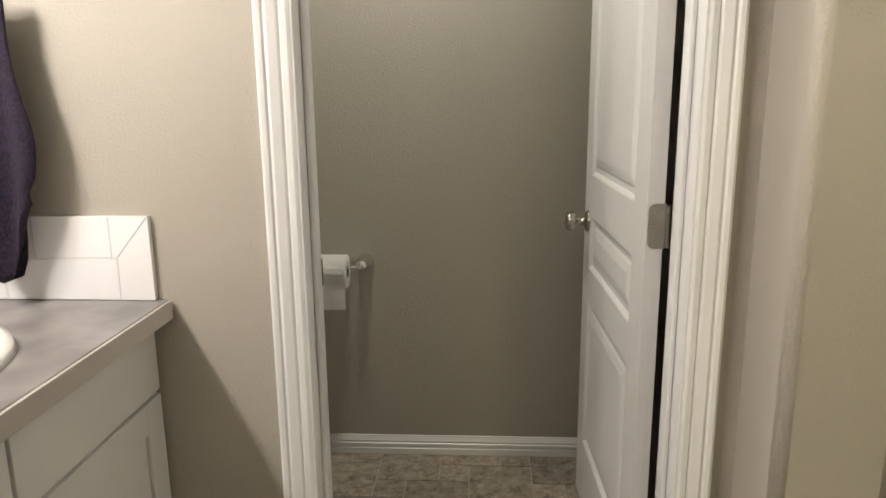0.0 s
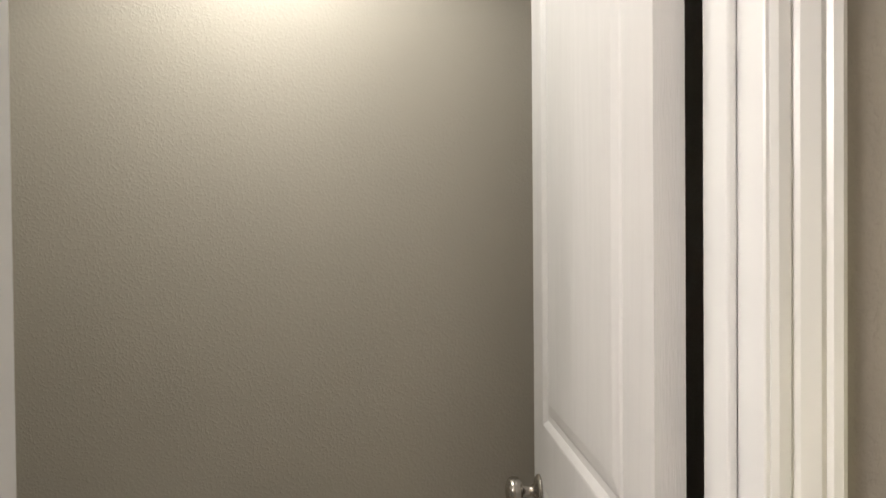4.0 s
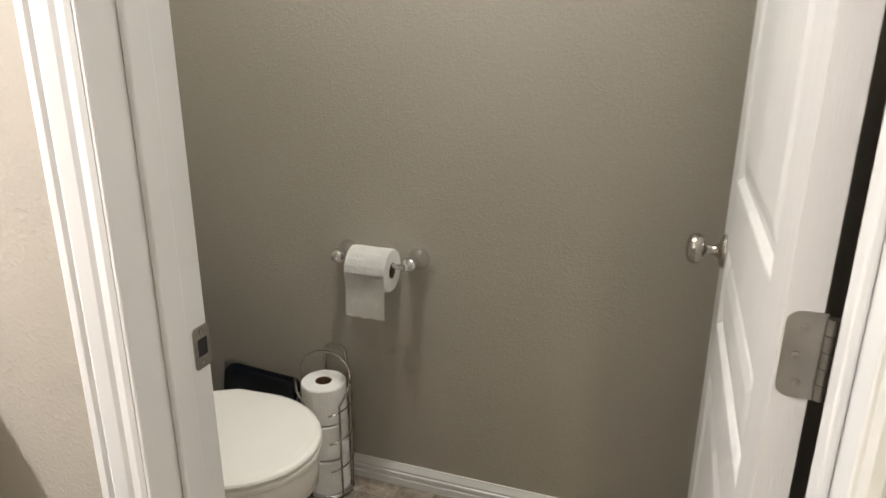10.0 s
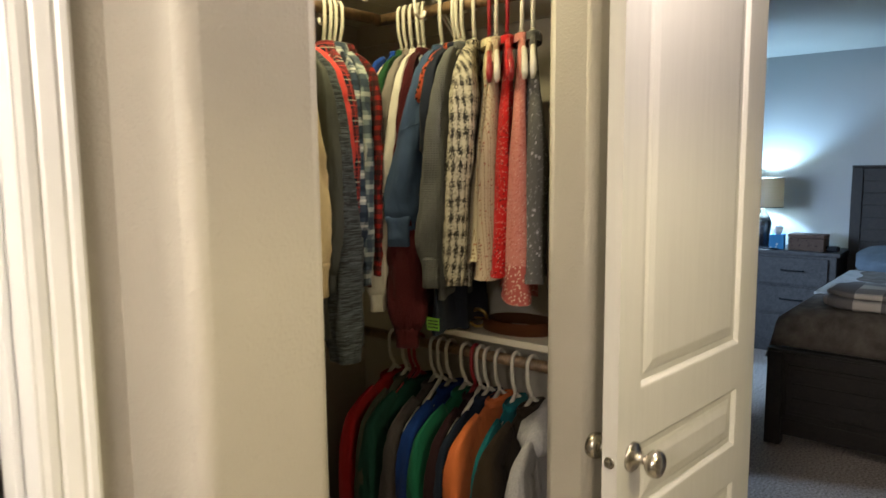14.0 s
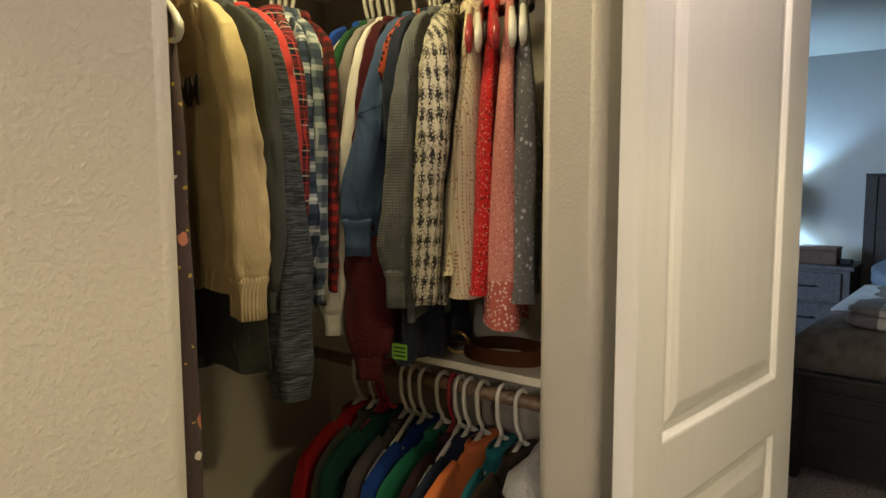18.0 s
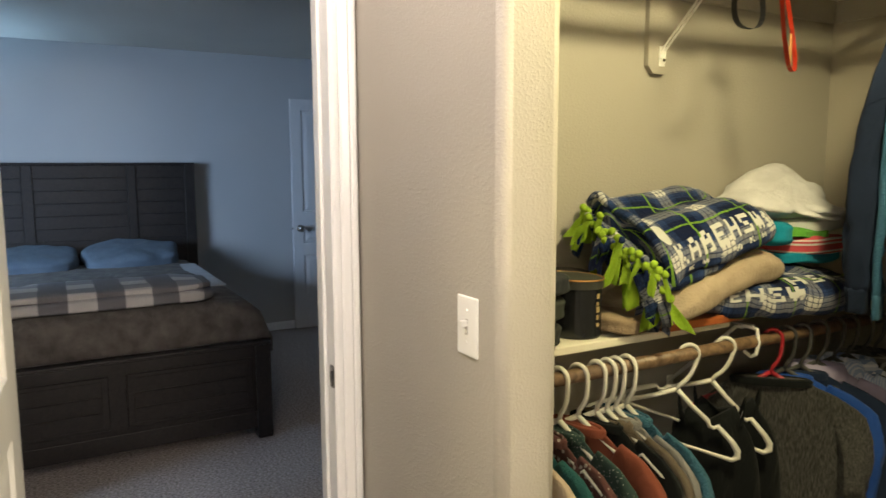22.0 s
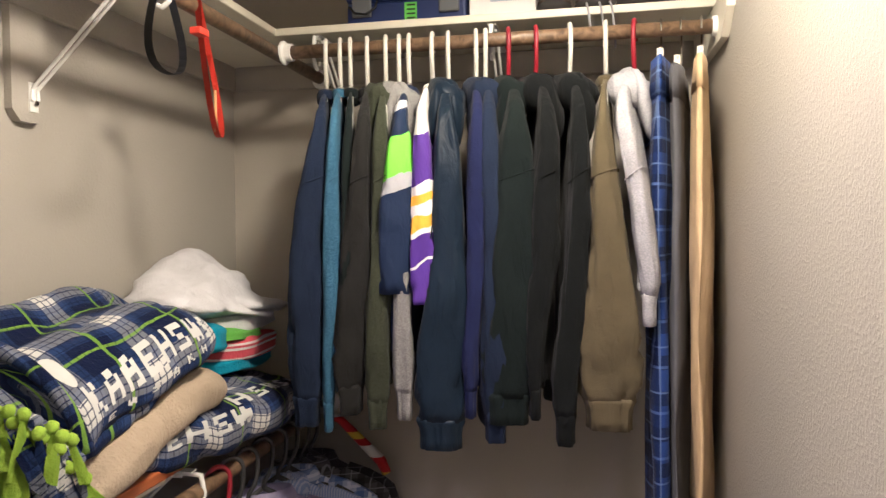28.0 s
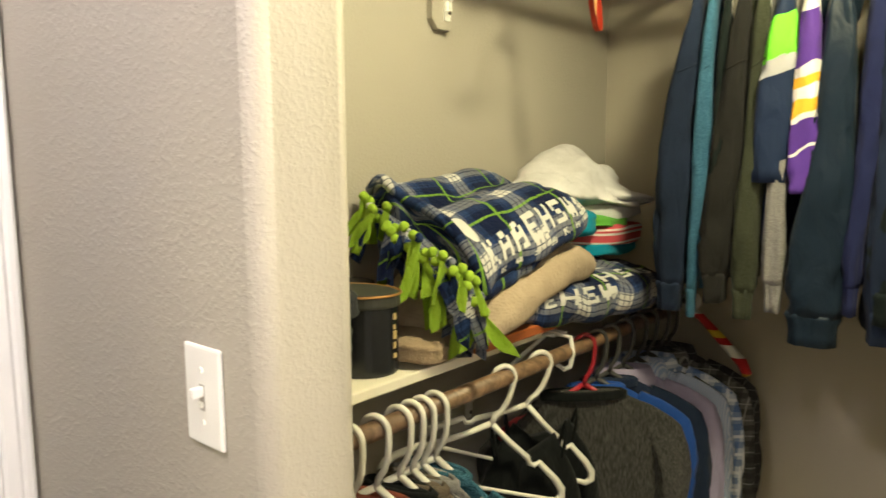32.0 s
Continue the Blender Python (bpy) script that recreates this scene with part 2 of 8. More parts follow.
structure("floor", box(-2.6, 1.86, -2.7, 2.0, -0.12, 0.0), PAINT, "subfloor under the vinyl tiles", "floor")
bm = box(-1.39, -0.552, 0.575, 0.69, 0, HC)
structure("wall_wc_front", bm, PAINT, "greige orange-peel wall beside the toilet-room door", "wall")
structure("wall_wc_header", box(-0.552, 0.195, 0.575, 0.69, HEAD, HC), PAINT, "greige wall above the toilet-room door", "wall")
bm = prism([(0.195, 0.575), (0.291, 0.575), (0.291, 0.40, BN), (0.489, 0.40, BN), (0.489, 0.52, BN), (0.385, 0.52), (0.385, 1.75), (0.27, 1.75), (0.27, 0.69), (0.195, 0.69)], 0, HC)
structure("wall_corner", bm, PAINT, "greige wall with rounded drywall corner by the closet", "wall", None)
bm = prism([(1.231, 0.40, BN), (1.80, 0.40), (1.80, 1.72), (1.69, 1.72), (1.69, 0.52), (1.231, 0.52, BN)], 0, HC)
structure("wall_closet_north_side", bm, PAINT, "greige wall with rounded corner beside the closet opening", "wall", None)
structure("wall_closet_north_header", box(0.489, 1.231, 0.40, 0.52, HEAD, HC), PAINT, "greige wall above the closet opening", "wall")
structure("wall_closet_north_back", box(0.385, 1.69, 1.60, 1.72, 0, HC), SOFT_PAINT, "greige back wall of the crowded closet", "wall")
structure("wall_wc_back", box(-1.50, 0.27, 1.64, 1.755, 0, HC), PAINT, "greige back wall of the toilet room", "wall")
structure("wall_west", box(-1.505, -1.39, -2.6, 0.575, 0, HC), PAINT, "greige wall behind the vanity", "wall")
structure("wall_wc_west", box(-1.505, -1.39, 0.69, 1.64, 0, HC), PAINT, "greige wall behind the toilet tank", "wall")
bm = prism([(1.163, -0.522, BN), (1.163, -0.652, BN), (1.69, -0.652), (1.69, -2.265), (1.80, -2.265), (1.80, -0.522)], 0, HC)
structure("wall_closet_south_side", bm, PAINT, "greige wall with light switch and rounded corner", "wall", None)
bm = prism([(0.457, -0.522, BN), (0.12, -0.522, BN), (0.12, -2.265), (0.30, -2.265), (0.30, -0.652), (0.457, -0.652, BN)], 0, HC)
structure("wall_closet_south_end", bm, PAINT, "greige wall end with rounded corner at the closet", "wall", None)
structure("wall_closet_south_header", box(0.457, 1.163, -0.652, -0.522, HEAD, HC), PAINT, "greige wall above the closet opening", "wall")
structure("wall_closet_south_back", box(0.12, 1.80, -2.38, -2.265, 0, HC), SOFT_PAINT, "greige back wall of the closet", "wall")
structure("wall_south", box(-1.505, 0.12, -2.6, -2.48, 0, HC), PAINT, "plain greige wall closing the bathroom", "wall")
structure("ceiling", box(-1.6, 1.80, -2.6, 1.80, HC, HC + 0.1), CEIL, "textured ceiling of bathroom and closets", "ceiling")
# bedroom
structure("wall_bedroom_north", box(1.80, 1.905, 0.28, 3.1, 0, 2.45), PAINT, "wall beside the bedroom door", "wall")
structure("wall_bedroom_south", box(1.80, 1.905, -3.2, -0.468, 0, 2.45), PAINT, "wall beside the bedroom door", "wall")
structure("wall_bedroom_header", box(1.80, 1.905, -0.468, 0.28, HEAD, 2.45), PAINT, "wall above the bedroom door", "wall")
structure("bedroom_floor", box(1.80, 6.4, -3.3, 3.1, -0.12, 0.0), CARPET, "grey cut-pile bedroom carpet", "carpet")
structure("wall_headboard", box(6.28, 6.4, -3.3, 3.1, 0, 2.45), BED_PAINT, "blue-grey lit bedroom wall behind the bed", "wall")
structure("wall_bedroom_end", box(1.905, 6.28, -3.3, -3.18, 0, 2.45), BED_PAINT, "plain bedroom wall", "wall")
for nm, b in (("wall_bedroom_window_left", (1.905, 2.40, 3.0, 3.1, 0, 2.45)), ("wall_bedroom_window_right", (3.70, 6.28, 3.0, 3.1, 0, 2.45)), ("wall_bedroom_window_sill", (2.40, 3.70, 3.0, 3.1, 0, 0.92)), ("wall_bedroom_window_head", (2.40, 3.70, 3.0, 3.1, 1.98, 2.45))):
    structure(nm, box(*b), BED_PAINT, "plain bedroom wall round the window opening", "wall")
structure("bedroom_ceiling", box(1.80, 6.4, -3.3, 3.1, 2.40, 2.5), CEIL, "knockdown-textured bedroom ceiling", "ceiling")


# ---- trim, doors, floor tiles ----
CASING = [(0.0, 0.0), (0.0, 0.008), (0.006, 0.011), (0.016, 0.011), (0.019, 0.008), (0.024, 0.012), (0.040, 0.016), (0.046, 0.013), (0.050, 0.017), (0.058, 0.018), (0.063, 0.015), (0.063, 0.0)]
BASE = [(0.0, 0.0), (0.0, 0.014), (0.022, 0.014), (0.0245, 0.0105), (0.0285, 0.0105), (0.031, 0.0135), (0.041, 0.0135), (0.0435, 0.0095), (0.047, 0.0095), (0.050, 0.011), (0.058, 0.0075), (0.064, 0.005), (0.070, 0.003), (0.070, 0.0)]


def casing_set(name, label, a0, a1, plane, out, axis):
    """Door casing on one face of a wall: two legs and a head; a0 and a1 are the jamb faces."""
    thing = empty(name, label=label, category="door casing", kind="structure")
    def P(a, z, o=0.0):
        return (a, plane + o, z) if axis == "x" else (plane + o, a, z)
    A = Vector((1, 0, 0)) if axis == "x" else Vector((0, 1, 0))
    O = Vector((0, out, 0)) if axis == "x" else Vector((out, 0, 0))
    top = 2.062
    part("casing_leg", sweep(CASING, [(P(a0 - 0.005, 0), P(a0 - 0.005, top), -A, O)]), TRIM, thing)
    part("casing_leg", sweep(CASING, [(P(a1 + 0.005, 0), P(a1 + 0.005, top), A, O)]), TRIM, thing)
    part("casing_head", sweep(CASING, [(P(a0 - 0.068, top + 0.0005), P(a1 + 0.068, top + 0.0005), Vector((0, 0, 1)), O)]), TRIM, thing)
    return thing


casing_set("door_casing_1", "white moulded casing round the toilet-room door", -0.534, 0.177, 0.575, -1, "x")
casing_set("door_casing_2", "white moulded casing round the bedroom door", -0.448, 0.262, 1.80, -1, "y")

jamb = empty("door_jamb_1", label="white painted jamb of the toilet-room door", category="door jamb", kind="structure")
part("jamb_side", box(-0.552, -0.534, 0.568, 0.70, 0, 2.057, 0.0015, 1), TRIM, jamb)
part("jamb_side", box(0.177, 0.195, 0.568, 0.70, 0, 2.057, 0.0015, 1), TRIM, jamb)
part("jamb_head", box(-0.552, 0.195, 0.568, 0.70, 2.0575, 2.07, 0.0015, 1), TRIM, jamb)
part("door_stop", box(-0.5335, -0.523, 0.617, 0.652, 0, 2.045, 0.003), TRIM, jamb)
part("door_stop", box(0.166, 0.1765, 0.617, 0.652, 0, 2.045, 0.003), TRIM, jamb)
part("door_stop", box(-0.522, 0.165, 0.617, 0.652, 2.046, 2.057, 0.003), TRIM, jamb)
jamb2 = empty("door_jamb_2", label="white painted jamb of the bedroom door", category="door jamb", kind="structure")
part("jamb_side", box(1.793, 1.91, -0.466, -0.448, 0, 2.057, 0.0015, 1), TRIM, jamb2)
part("jamb_side", box(1.793, 1.91, 0.262, 0.28, 0, 2.057, 0.0015, 1), TRIM, jamb2)
part("jamb_head", box(1.793, 1.91, -0.466, 0.28, 2.0575, 2.07, 0.0015, 1), TRIM, jamb2)
part("door_stop", box(1.84, 1.875, -0.4475, -0.437, 0, 2.045, 0.003), TRIM, jamb2)
part("door_stop", box(1.84, 1.875, 0.251, 0.2615, 0, 2.045, 0.003), TRIM, jamb2)


def strike(m, label):
    thing = empty("strike_plate", m, label=label, category="strike plate")
    bm = prism([(-0.016, -0.029, 0.006), (0.016, -0.029, 0.006), (0.016, 0.029, 0.006), (-0.016, 0.029, 0.006)], 0, 0.0016)
    part("plate", bm, NICKEL, thing)
    # no opening is cut: a dark patch paints the shade inside the latch hole
    part("latch_hole", box(-0.008, 0.009, -0.012, 0.012, 0.0017, 0.0021), DARK, thing, "dark patch painted for the shade in the latch hole")
    for v in (-0.021, 0.021):
        part("screw", lathe([(0.0042, 0.0016), (0.0040, 0.0026), (0.0, 0.0028)], 12, m=pose(0, v, 0)), NICKEL, thing)
    return thing


strike(Matrix.Translation((-0.534, 0.686, 0.928)) @ Matrix(((0, 0, 1, 0), (1, 0, 0, 0), (0, 1, 0, 0), (0, 0, 0, 1))), "satin nickel strike plate on white door jamb")
strike(Matrix.Translation((1.812, -0.448, 0.935)) @ Matrix(((1, 0, 0, 0), (0, 0, 1, 0), (0, 1, 0, 0), (0, 0, 0, 1))), "satin nickel strike plate on bedroom door jamb")


def panel_face(bm, x0, x1, z0, z1, y, s):
    """The sunk moulding and raised field of one door panel; s: the side it faces."""
    def ring(d, h):
        return [Vector((x, y + s * h, z)) for x, z in ((x0 + d, z0 + d), (x1 - d, z0 + d), (x1 - d, z1 - d), (x0 + d, z1 - d))]
    rings = [ring(0, 0), ring(0.004, -0.001), ring(0.010, -0.006), ring(0.013, -0.0095), ring(0.026, -0.0095), ring(0.034, -0.006), ring(0.052, -0.0025), ring(0.056, -0.002)]
    loft(rings, bm, caps=False)
    bm.faces.new([bm.verts.new(p) for p in rings[-1]])


def knob(parent, m):
    k = part("doorknob", lathe([(0.032, 0.0), (0.032, 0.004), (0.026, 0.009), (0.015, 0.011), (0.012, 0.016), (0.0095, 0.019), (0.0095, 0.034), (0.013, 0.036), (0.022, 0.039), (0.0275, 0.045), (0.0290, 0.052), (0.0285, 0.058), (0.0255, 0.064), (0.018, 0.068), (0.008, 0.070), (0.0, 0.0705)], 28, m=m), NICKEL, parent, "round satin nickel knob", smooth=True)
    return k


def hinge(parent, x, y0, y1, z, edge_x, thick):
    """A hinge: a leaf with rounded corners on the door's edge, its pin and screws (local frame of the door, edge at x = 0)."""
    h = part("hinge", bmesh.new(), HINGE, parent)
    bm = bmesh.new()
    pts = rounded([(y0, z - 0.0465, 0.014), (y1, z - 0.0465), (y1, z + 0.0465), (y0, z + 0.0465, 0.014)])
    loft([[Vector((edge_x, p.x, p.y)) for p in pts], [Vector((edge_x - 0.002, p.x, p.y)) for p in pts]], bm)
    bm.to_mesh(h.data)
    bm.free()
    for k in range(5):
        za = z - 0.044 + k * 0.0176
        part("knuckle", lathe([(0.0058, za), (0.0058, za + 0.0168)], 12, m=pose(edge_x - 0.004, y1 + 0.004, 0)), HINGE, h)
    for dz, dy in ((0.030, 0.014), (0.0, 0.009), (-0.030, 0.014)):
        sc = lathe([(0.0045, 0.0), (0.0042, 0.0012), (0.0015, 0.0008), (0.0, 0.0004)], 12, m=Matrix.Translation((edge_x - 0.002, y0 + dy + 0.004, z + dz)) @ pose(0, 0, 0, 0, -90, 0))
        part("screw", sc, HINGE, h)
    return h


def panel_door(name, m, label, width=0.708, height=2.03, hinge_side=0):
    """A white moulded three-panel door; local x runs from the hinge edge to the latch edge, y is its thickness."""
    d = empty(name, m, label=label, category="door")
    T = 0.0175
    z0, z1 = 0.012, 0.012 + height
    rows = [(0.215, 0.680), (0.776, 0.936), (1.052, 1.955)]
    x0, x1 = 0.108, width - 0.088
    bm = bmesh.new()
    for a in (box(0, x0, -T, T, z0, z1), box(x1, width, -T, T, z0, z1)):
        me = bpy.data.meshes.new("tmp")
        a.to_mesh(me)
        a.free()
        bm.from_mesh(me)
        bpy.data.meshes.remove(me)
    zs = [z0] + [v for r in rows for v in r] + [z1]
    for a, b in zip(zs[::2], zs[1::2]):
        box(x0, x1, -T, T, a, b, bm=bm)
    bmesh.ops.remove_doubles(bm, verts=bm.verts, dist=0.0001)
    part("leaf", bm, DOORW, d)
    for a, b in rows:
        bm = bmesh.new()
        for s in (-1, 1):
            panel_face(bm, x0, x1, a, b, s * T, s)
        part("panel", bm, DOORW, d)
    for s in (-1, 1):
        knob(d, Matrix.Translation((width - 0.06, s * T, 0.914)) @ pose(0, 0, 0, -90 * s, 0, 0))
    part("latch_plate", lathe([(0.0, 0.0), (0.0125, 0.0), (0.0125, 0.0012), (0.0115, 0.002), (0.0, 0.002)], 24), NICKEL, d).matrix_local = Matrix.Translation((width, 0, 0.914)) @ pose(0, 0, 0, 0, 90)
    part("latch_bolt", box(width + 0.001, width + 0.010, -0.006, 0.006, 0.907, 0.921, 0.002), NICKEL, d)
    for z in (1.82, 1.02, 0.22):
        hinge(d, 0, -T + 0.003, T + 0.004, z, 0, T)
    return d


# the toilet-room door stands open; its hinge edge faces the bathroom
panel_door("door_1", pose(0.1495, 0.722, 0, 0, 0, 90 + 1.5), "white three-panel door standing open into the toilet room").scale = (1, -1, 1)
panel_door("door_2", pose(1.846, 0.2515, 0, 0, 0, 175.4), "white three-panel bedroom door standing open along the wall").scale = (1, -1, 1)
for o in bpy.data.objects:
    if o.name == "door_1":
        tagged(o, kind="structure")
    if o.name == "door_2":
        tagged(o, kind="structure")


def baseboard(name, a, b, out):
    up = Vector((0, 0, 1))
    structure(name, sweep(BASE, [(a, b, up, Vector(out))]), TRIM, "white moulded baseboard at the foot of the wall", "baseboard")


baseboard("baseboard_wc_back", (-1.39, 1.64, 0.003), (0.27, 1.64, 0.003), (0, -1, 0))
baseboard("baseboard_wc_west", (-1.39, 0.70, 0.003), (-1.39, 1.625, 0.003), (1, 0, 0))
baseboard("baseboard_bath", (-0.83, 0.575, 0.003), (-0.603, 0.575, 0.003), (0, -1, 0))
baseboard("baseboard_headboard", (6.28, -3.1, 0.003), (6.28, 3.0, 0.003), (-1, 0, 0))
baseboard("baseboard_hall", (1.19, -0.522, 0.003), (1.785, -0.522, 0.003), (0, 1, 0))
baseboard("baseboard_closet", (0.32, -2.265, 0.003), (1.69, -2.265, 0.003), (0, 1, 0))


def stone_tile():
    m = bpy.data.materials.new("stone_vinyl_tile")
    m.use_nodes = True
    n, l = m.node_tree.nodes, m.node_tree.links
    b = n["Principled BSDF"]
    b.inputs["Roughness"].default_value = 0.42
    co, inf = n.new("ShaderNodeTexCoord"), n.new("ShaderNodeObjectInfo")
    add = n.new("ShaderNodeVectorMath")
    add.operation = "MULTIPLY_ADD"
    add.inputs[1].default_value = (9, 7, 5)
    l.new(inf.outputs["Random"], add.inputs[0])
    l.new(co.outputs["Object"], add.inputs[2])
    t = n.new("ShaderNodeTexNoise")
    t.inputs["Scale"].default_value, t.inputs["Detail"].default_value, t.inputs["Roughness"].default_value, t.inputs["Distortion"].default_value = 24, 12, 0.80, 0.25
    l.new(add.outputs[0], t.inputs["Vector"])
    r = n.new("ShaderNodeValToRGB")
    e = r.color_ramp.elements
    e[0].position, e[0].color = 0.36, (0.085, 0.066, 0.050, 1)
    e[1].position, e[1].color = 0.68, (0.56, 0.49, 0.41, 1)
    k = e.new(0.47)
    k.color = (0.235, 0.195, 0.155, 1)
    k = e.new(0.58)
    k.color = (0.35, 0.30, 0.245, 1)
    l.new(t.outputs["Fac"], r.inputs["Fac"])
    hs = n.new("ShaderNodeHueSaturation")
    mr = n.new("ShaderNodeMapRange")
    mr.inputs["To Min"].default_value, mr.inputs["To Max"].default_value = 0.78, 1.2
    l.new(inf.outputs["Random"], mr.inputs["Value"])
    l.new(mr.outputs["Result"], hs.inputs["Value"])
    l.new(r.outputs["Color"], hs.inputs["Color"])
    l.new(hs.outputs["Color"], b.inputs["Base Color"])
    bp = n.new("ShaderNodeBump")
    bp.inputs["Strength"].default_value, bp.inputs["Distance"].default_value = 0.15, 0.002
    l.new(t.outputs["Fac"], bp.inputs["Height"])
    l.new(bp.outputs["Normal"], b.inputs["Normal"])
    return m


TILE, GROUT = stone_tile(), mat("tile_joint", (0.42, 0.38, 0.32), 0.8, vary=0.15, scale=30)
floor = bpy.data.objects["floor"]
floor.data.materials[0] = GROUT
tile_mesh = {}


def tile(x, y, w, h):
    """One vinyl tile with a thin joint round it."""
    key = (round(w, 3), round(h, 3))
    if key not in tile_mesh:
        bm = box(0.0015, w - 0.0015, 0.0015, h - 0.0015, 0.0, 0.003, 0.0008, 1)
        me = bpy.data.meshes.new("tile")
        bm.to_mesh(me)
        bm.free()
        me.materials.append(TILE)
        tile_mesh[key] = me
    ob = new("tile", tile_mesh[key])
    ob.parent = floor
    ob.location = (x, y, 0)


# ---- bathroom ----
LAMINATE = mat("grey_stone_laminate", (0.23, 0.215, 0.21), 0.38, vary=0.35, scale=9, grain=0.03)
LAM_EDGE = mat("laminate_edge", (0.44, 0.41, 0.37), 0.45, vary=0.08)
CABINET = mat("pale_grey_cabinet_paint", (0.62, 0.61, 0.58), 0.4, vary=0.03)
GLAZE = mat("white_glazed_tile", (0.80, 0.79, 0.80), 0.1, vary=0.02)
worktop = empty("worktop", label="grey stone-pattern laminate worktop on the vanity", category="worktop")
bm = bmesh.new()
bm = box(-1.388, -0.806, -1.2, 0.572, 0.868, 0.9035, 0.002, 1)
part("slab", bm, LAMINATE, worktop)
part("edge_strip", box(-0.8055, -0.80, -1.2, 0.572, 0.866, 0.9025, 0.001, 1), LAM_EDGE, worktop, "pale worn edge strip")
sink = empty("sink", pose(-1.10, 0.15, 0.904), label="white oval porcelain sink in the worktop", category="sink")
part("basin", lathe([(0.0, -0.0), (0.10, 0.0005), (0.17, 0.001), (0.19, 0.004), (0.2, 0.012), (0.212, 0.018), (0.226, 0.014), (0.232, 0.0)], 48, sx=0.92, sy=1.1), PORCELAIN, sink, smooth=True)
part("drain", lathe([(0.022, 0.001), (0.02, 0.004), (0.0, 0.003)], 20), CHROME, sink)
vanity = empty("vanity_cabinet", label="pale grey vanity cabinet with drawer and shaker door", category="cabinet")
part("carcass", box(-1.388, -0.858, -1.2, 0.572, 0.0, 0.866), CABINET, vanity)
for k in range(4):
    y1 = 0.566 - k * 0.44
    part("drawer_front", box(-0.857, -0.838, y1 - 0.432, y1, 0.722, 0.858, 0.002), CABINET, vanity)
    d = part("cabinet_door", box(-0.857, -0.8465, y1 - 0.432, y1, 0.10, 0.714, 0.001, 1), CABINET, vanity)
    for a in ((y1 - 0.432, y1 - 0.37, 0.10, 0.714), (y1 - 0.062, y1, 0.10, 0.714), (y1 - 0.37, y1 - 0.062, 0.652, 0.714), (y1 - 0.37, y1 - 0.062, 0.10, 0.162)):
        part("door_frame", box(-0.8464, -0.838, *a, 0.0012, 1), CABINET, d)
splash = empty("side_splash", label="white glazed tile side splash above the worktop", category="tile splash")
for k in range(4):
    x1 = -0.905 - k * 0.152
    part("tile", box(max(x1 - 0.150, -1.388), x1, 0.5625, 0.574, 0.9875, 1.068, 0.0012, 1), GLAZE, splash)
    x1 = -0.895 - k * 0.152 - 0.076 * (k > 0)
    part("tile", box(max(x1 - (0.150 if k else 0.224), -1.388), x1, 0.5625, 0.574, 0.905, 0.9855, 0.0012, 1), GLAZE, splash)
bm = loft([[Vector((x, y, z)) for x, z in ((-0.8935, 0.905), (-0.828, 0.905), (-0.828, 1.066), (-0.8935, 0.9875))] for y in (0.5625, 0.574)])
part("edge_tile", bm, GLAZE, splash)
bm = loft([[Vector((x, y, z)) for x, z in ((-0.9035, 0.9875), (-0.896, 0.9875), (-0.830, 1.068), (-0.9035, 1.068))] for y in (0.5625, 0.574)])
part("edge_tile", bm, GLAZE, splash)
part("grout", box(-1.388, -0.8285, 0.5640, 0.5745, 0.9045, 1.0675), mat("white_grout", (0.66, 0.65, 0.64), 0.8), splash)

TOWEL = mat("dark_purple_terry", (0.013, 0.007, 0.021), 0.95, vary=0.6, scale=140, grain=1.0, grain_scale=210)
towel = empty("hand_towel", label="dark purple terry hand towel hanging in folds", category="towel")
rings = []
for i in range(44):
    v = i / 43
    z = 1.47 - 0.45 * v
    w0, w1 = 0.050 + 0.075 * v ** 0.7, 0.105 + 0.020 * v + 0.040 * max(0.0, math.sin(math.pi * min(1.0, v * 1.12))) ** 2 * v
    ring = []
    for k in range(56):
        a = 2 * math.pi * k / 56
        c = math.cos(a)
        x = (w1 if c > 0 else w0) * c
        y = 0.017 * math.copysign(abs(math.sin(a)) ** 0.8, math.sin(a)) + (0.006 + 0.008 * v) * math.sin(x * 78 + 1.6 * v + 0.5)
        hem = max(0.0, (v - 0.72) / 0.28)
        drop = hem * (0.052 * math.exp(-((x - 0.062) / 0.028) ** 2) - 0.085 * max(0.0, (x - 0.070) / 0.075) + 0.020 * math.sin(x * 40))
        ring.append(Vector((-1.125 + x + 0.004 * math.sin(9 * v + 2), 0.508 + y, z - drop)))
    rings.append(ring)
part("cloth", loft(rings), TOWEL, towel, smooth=True)
ringt = empty("towel_ring", label="chrome towel ring on the wall", category="towel ring")
part("ring", tube([(-1.155 + 0.075 * math.cos(a), 0.52, 1.50 + 0.075 * math.sin(a)) for a in [2 * math.pi * k / 28 for k in range(28)]], 0.004, 8, closed=True), CHROME, ringt, smooth=True)
part("rosette", lathe([(0.026, 0.0), (0.024, 0.008), (0.010, 0.016), (0.008, 0.052), (0.0, 0.054)], 20, m=Matrix.Translation((-1.155, 0.575, 1.578)) @ pose(0, 0, 0, 90)), CHROME, ringt, smooth=True)

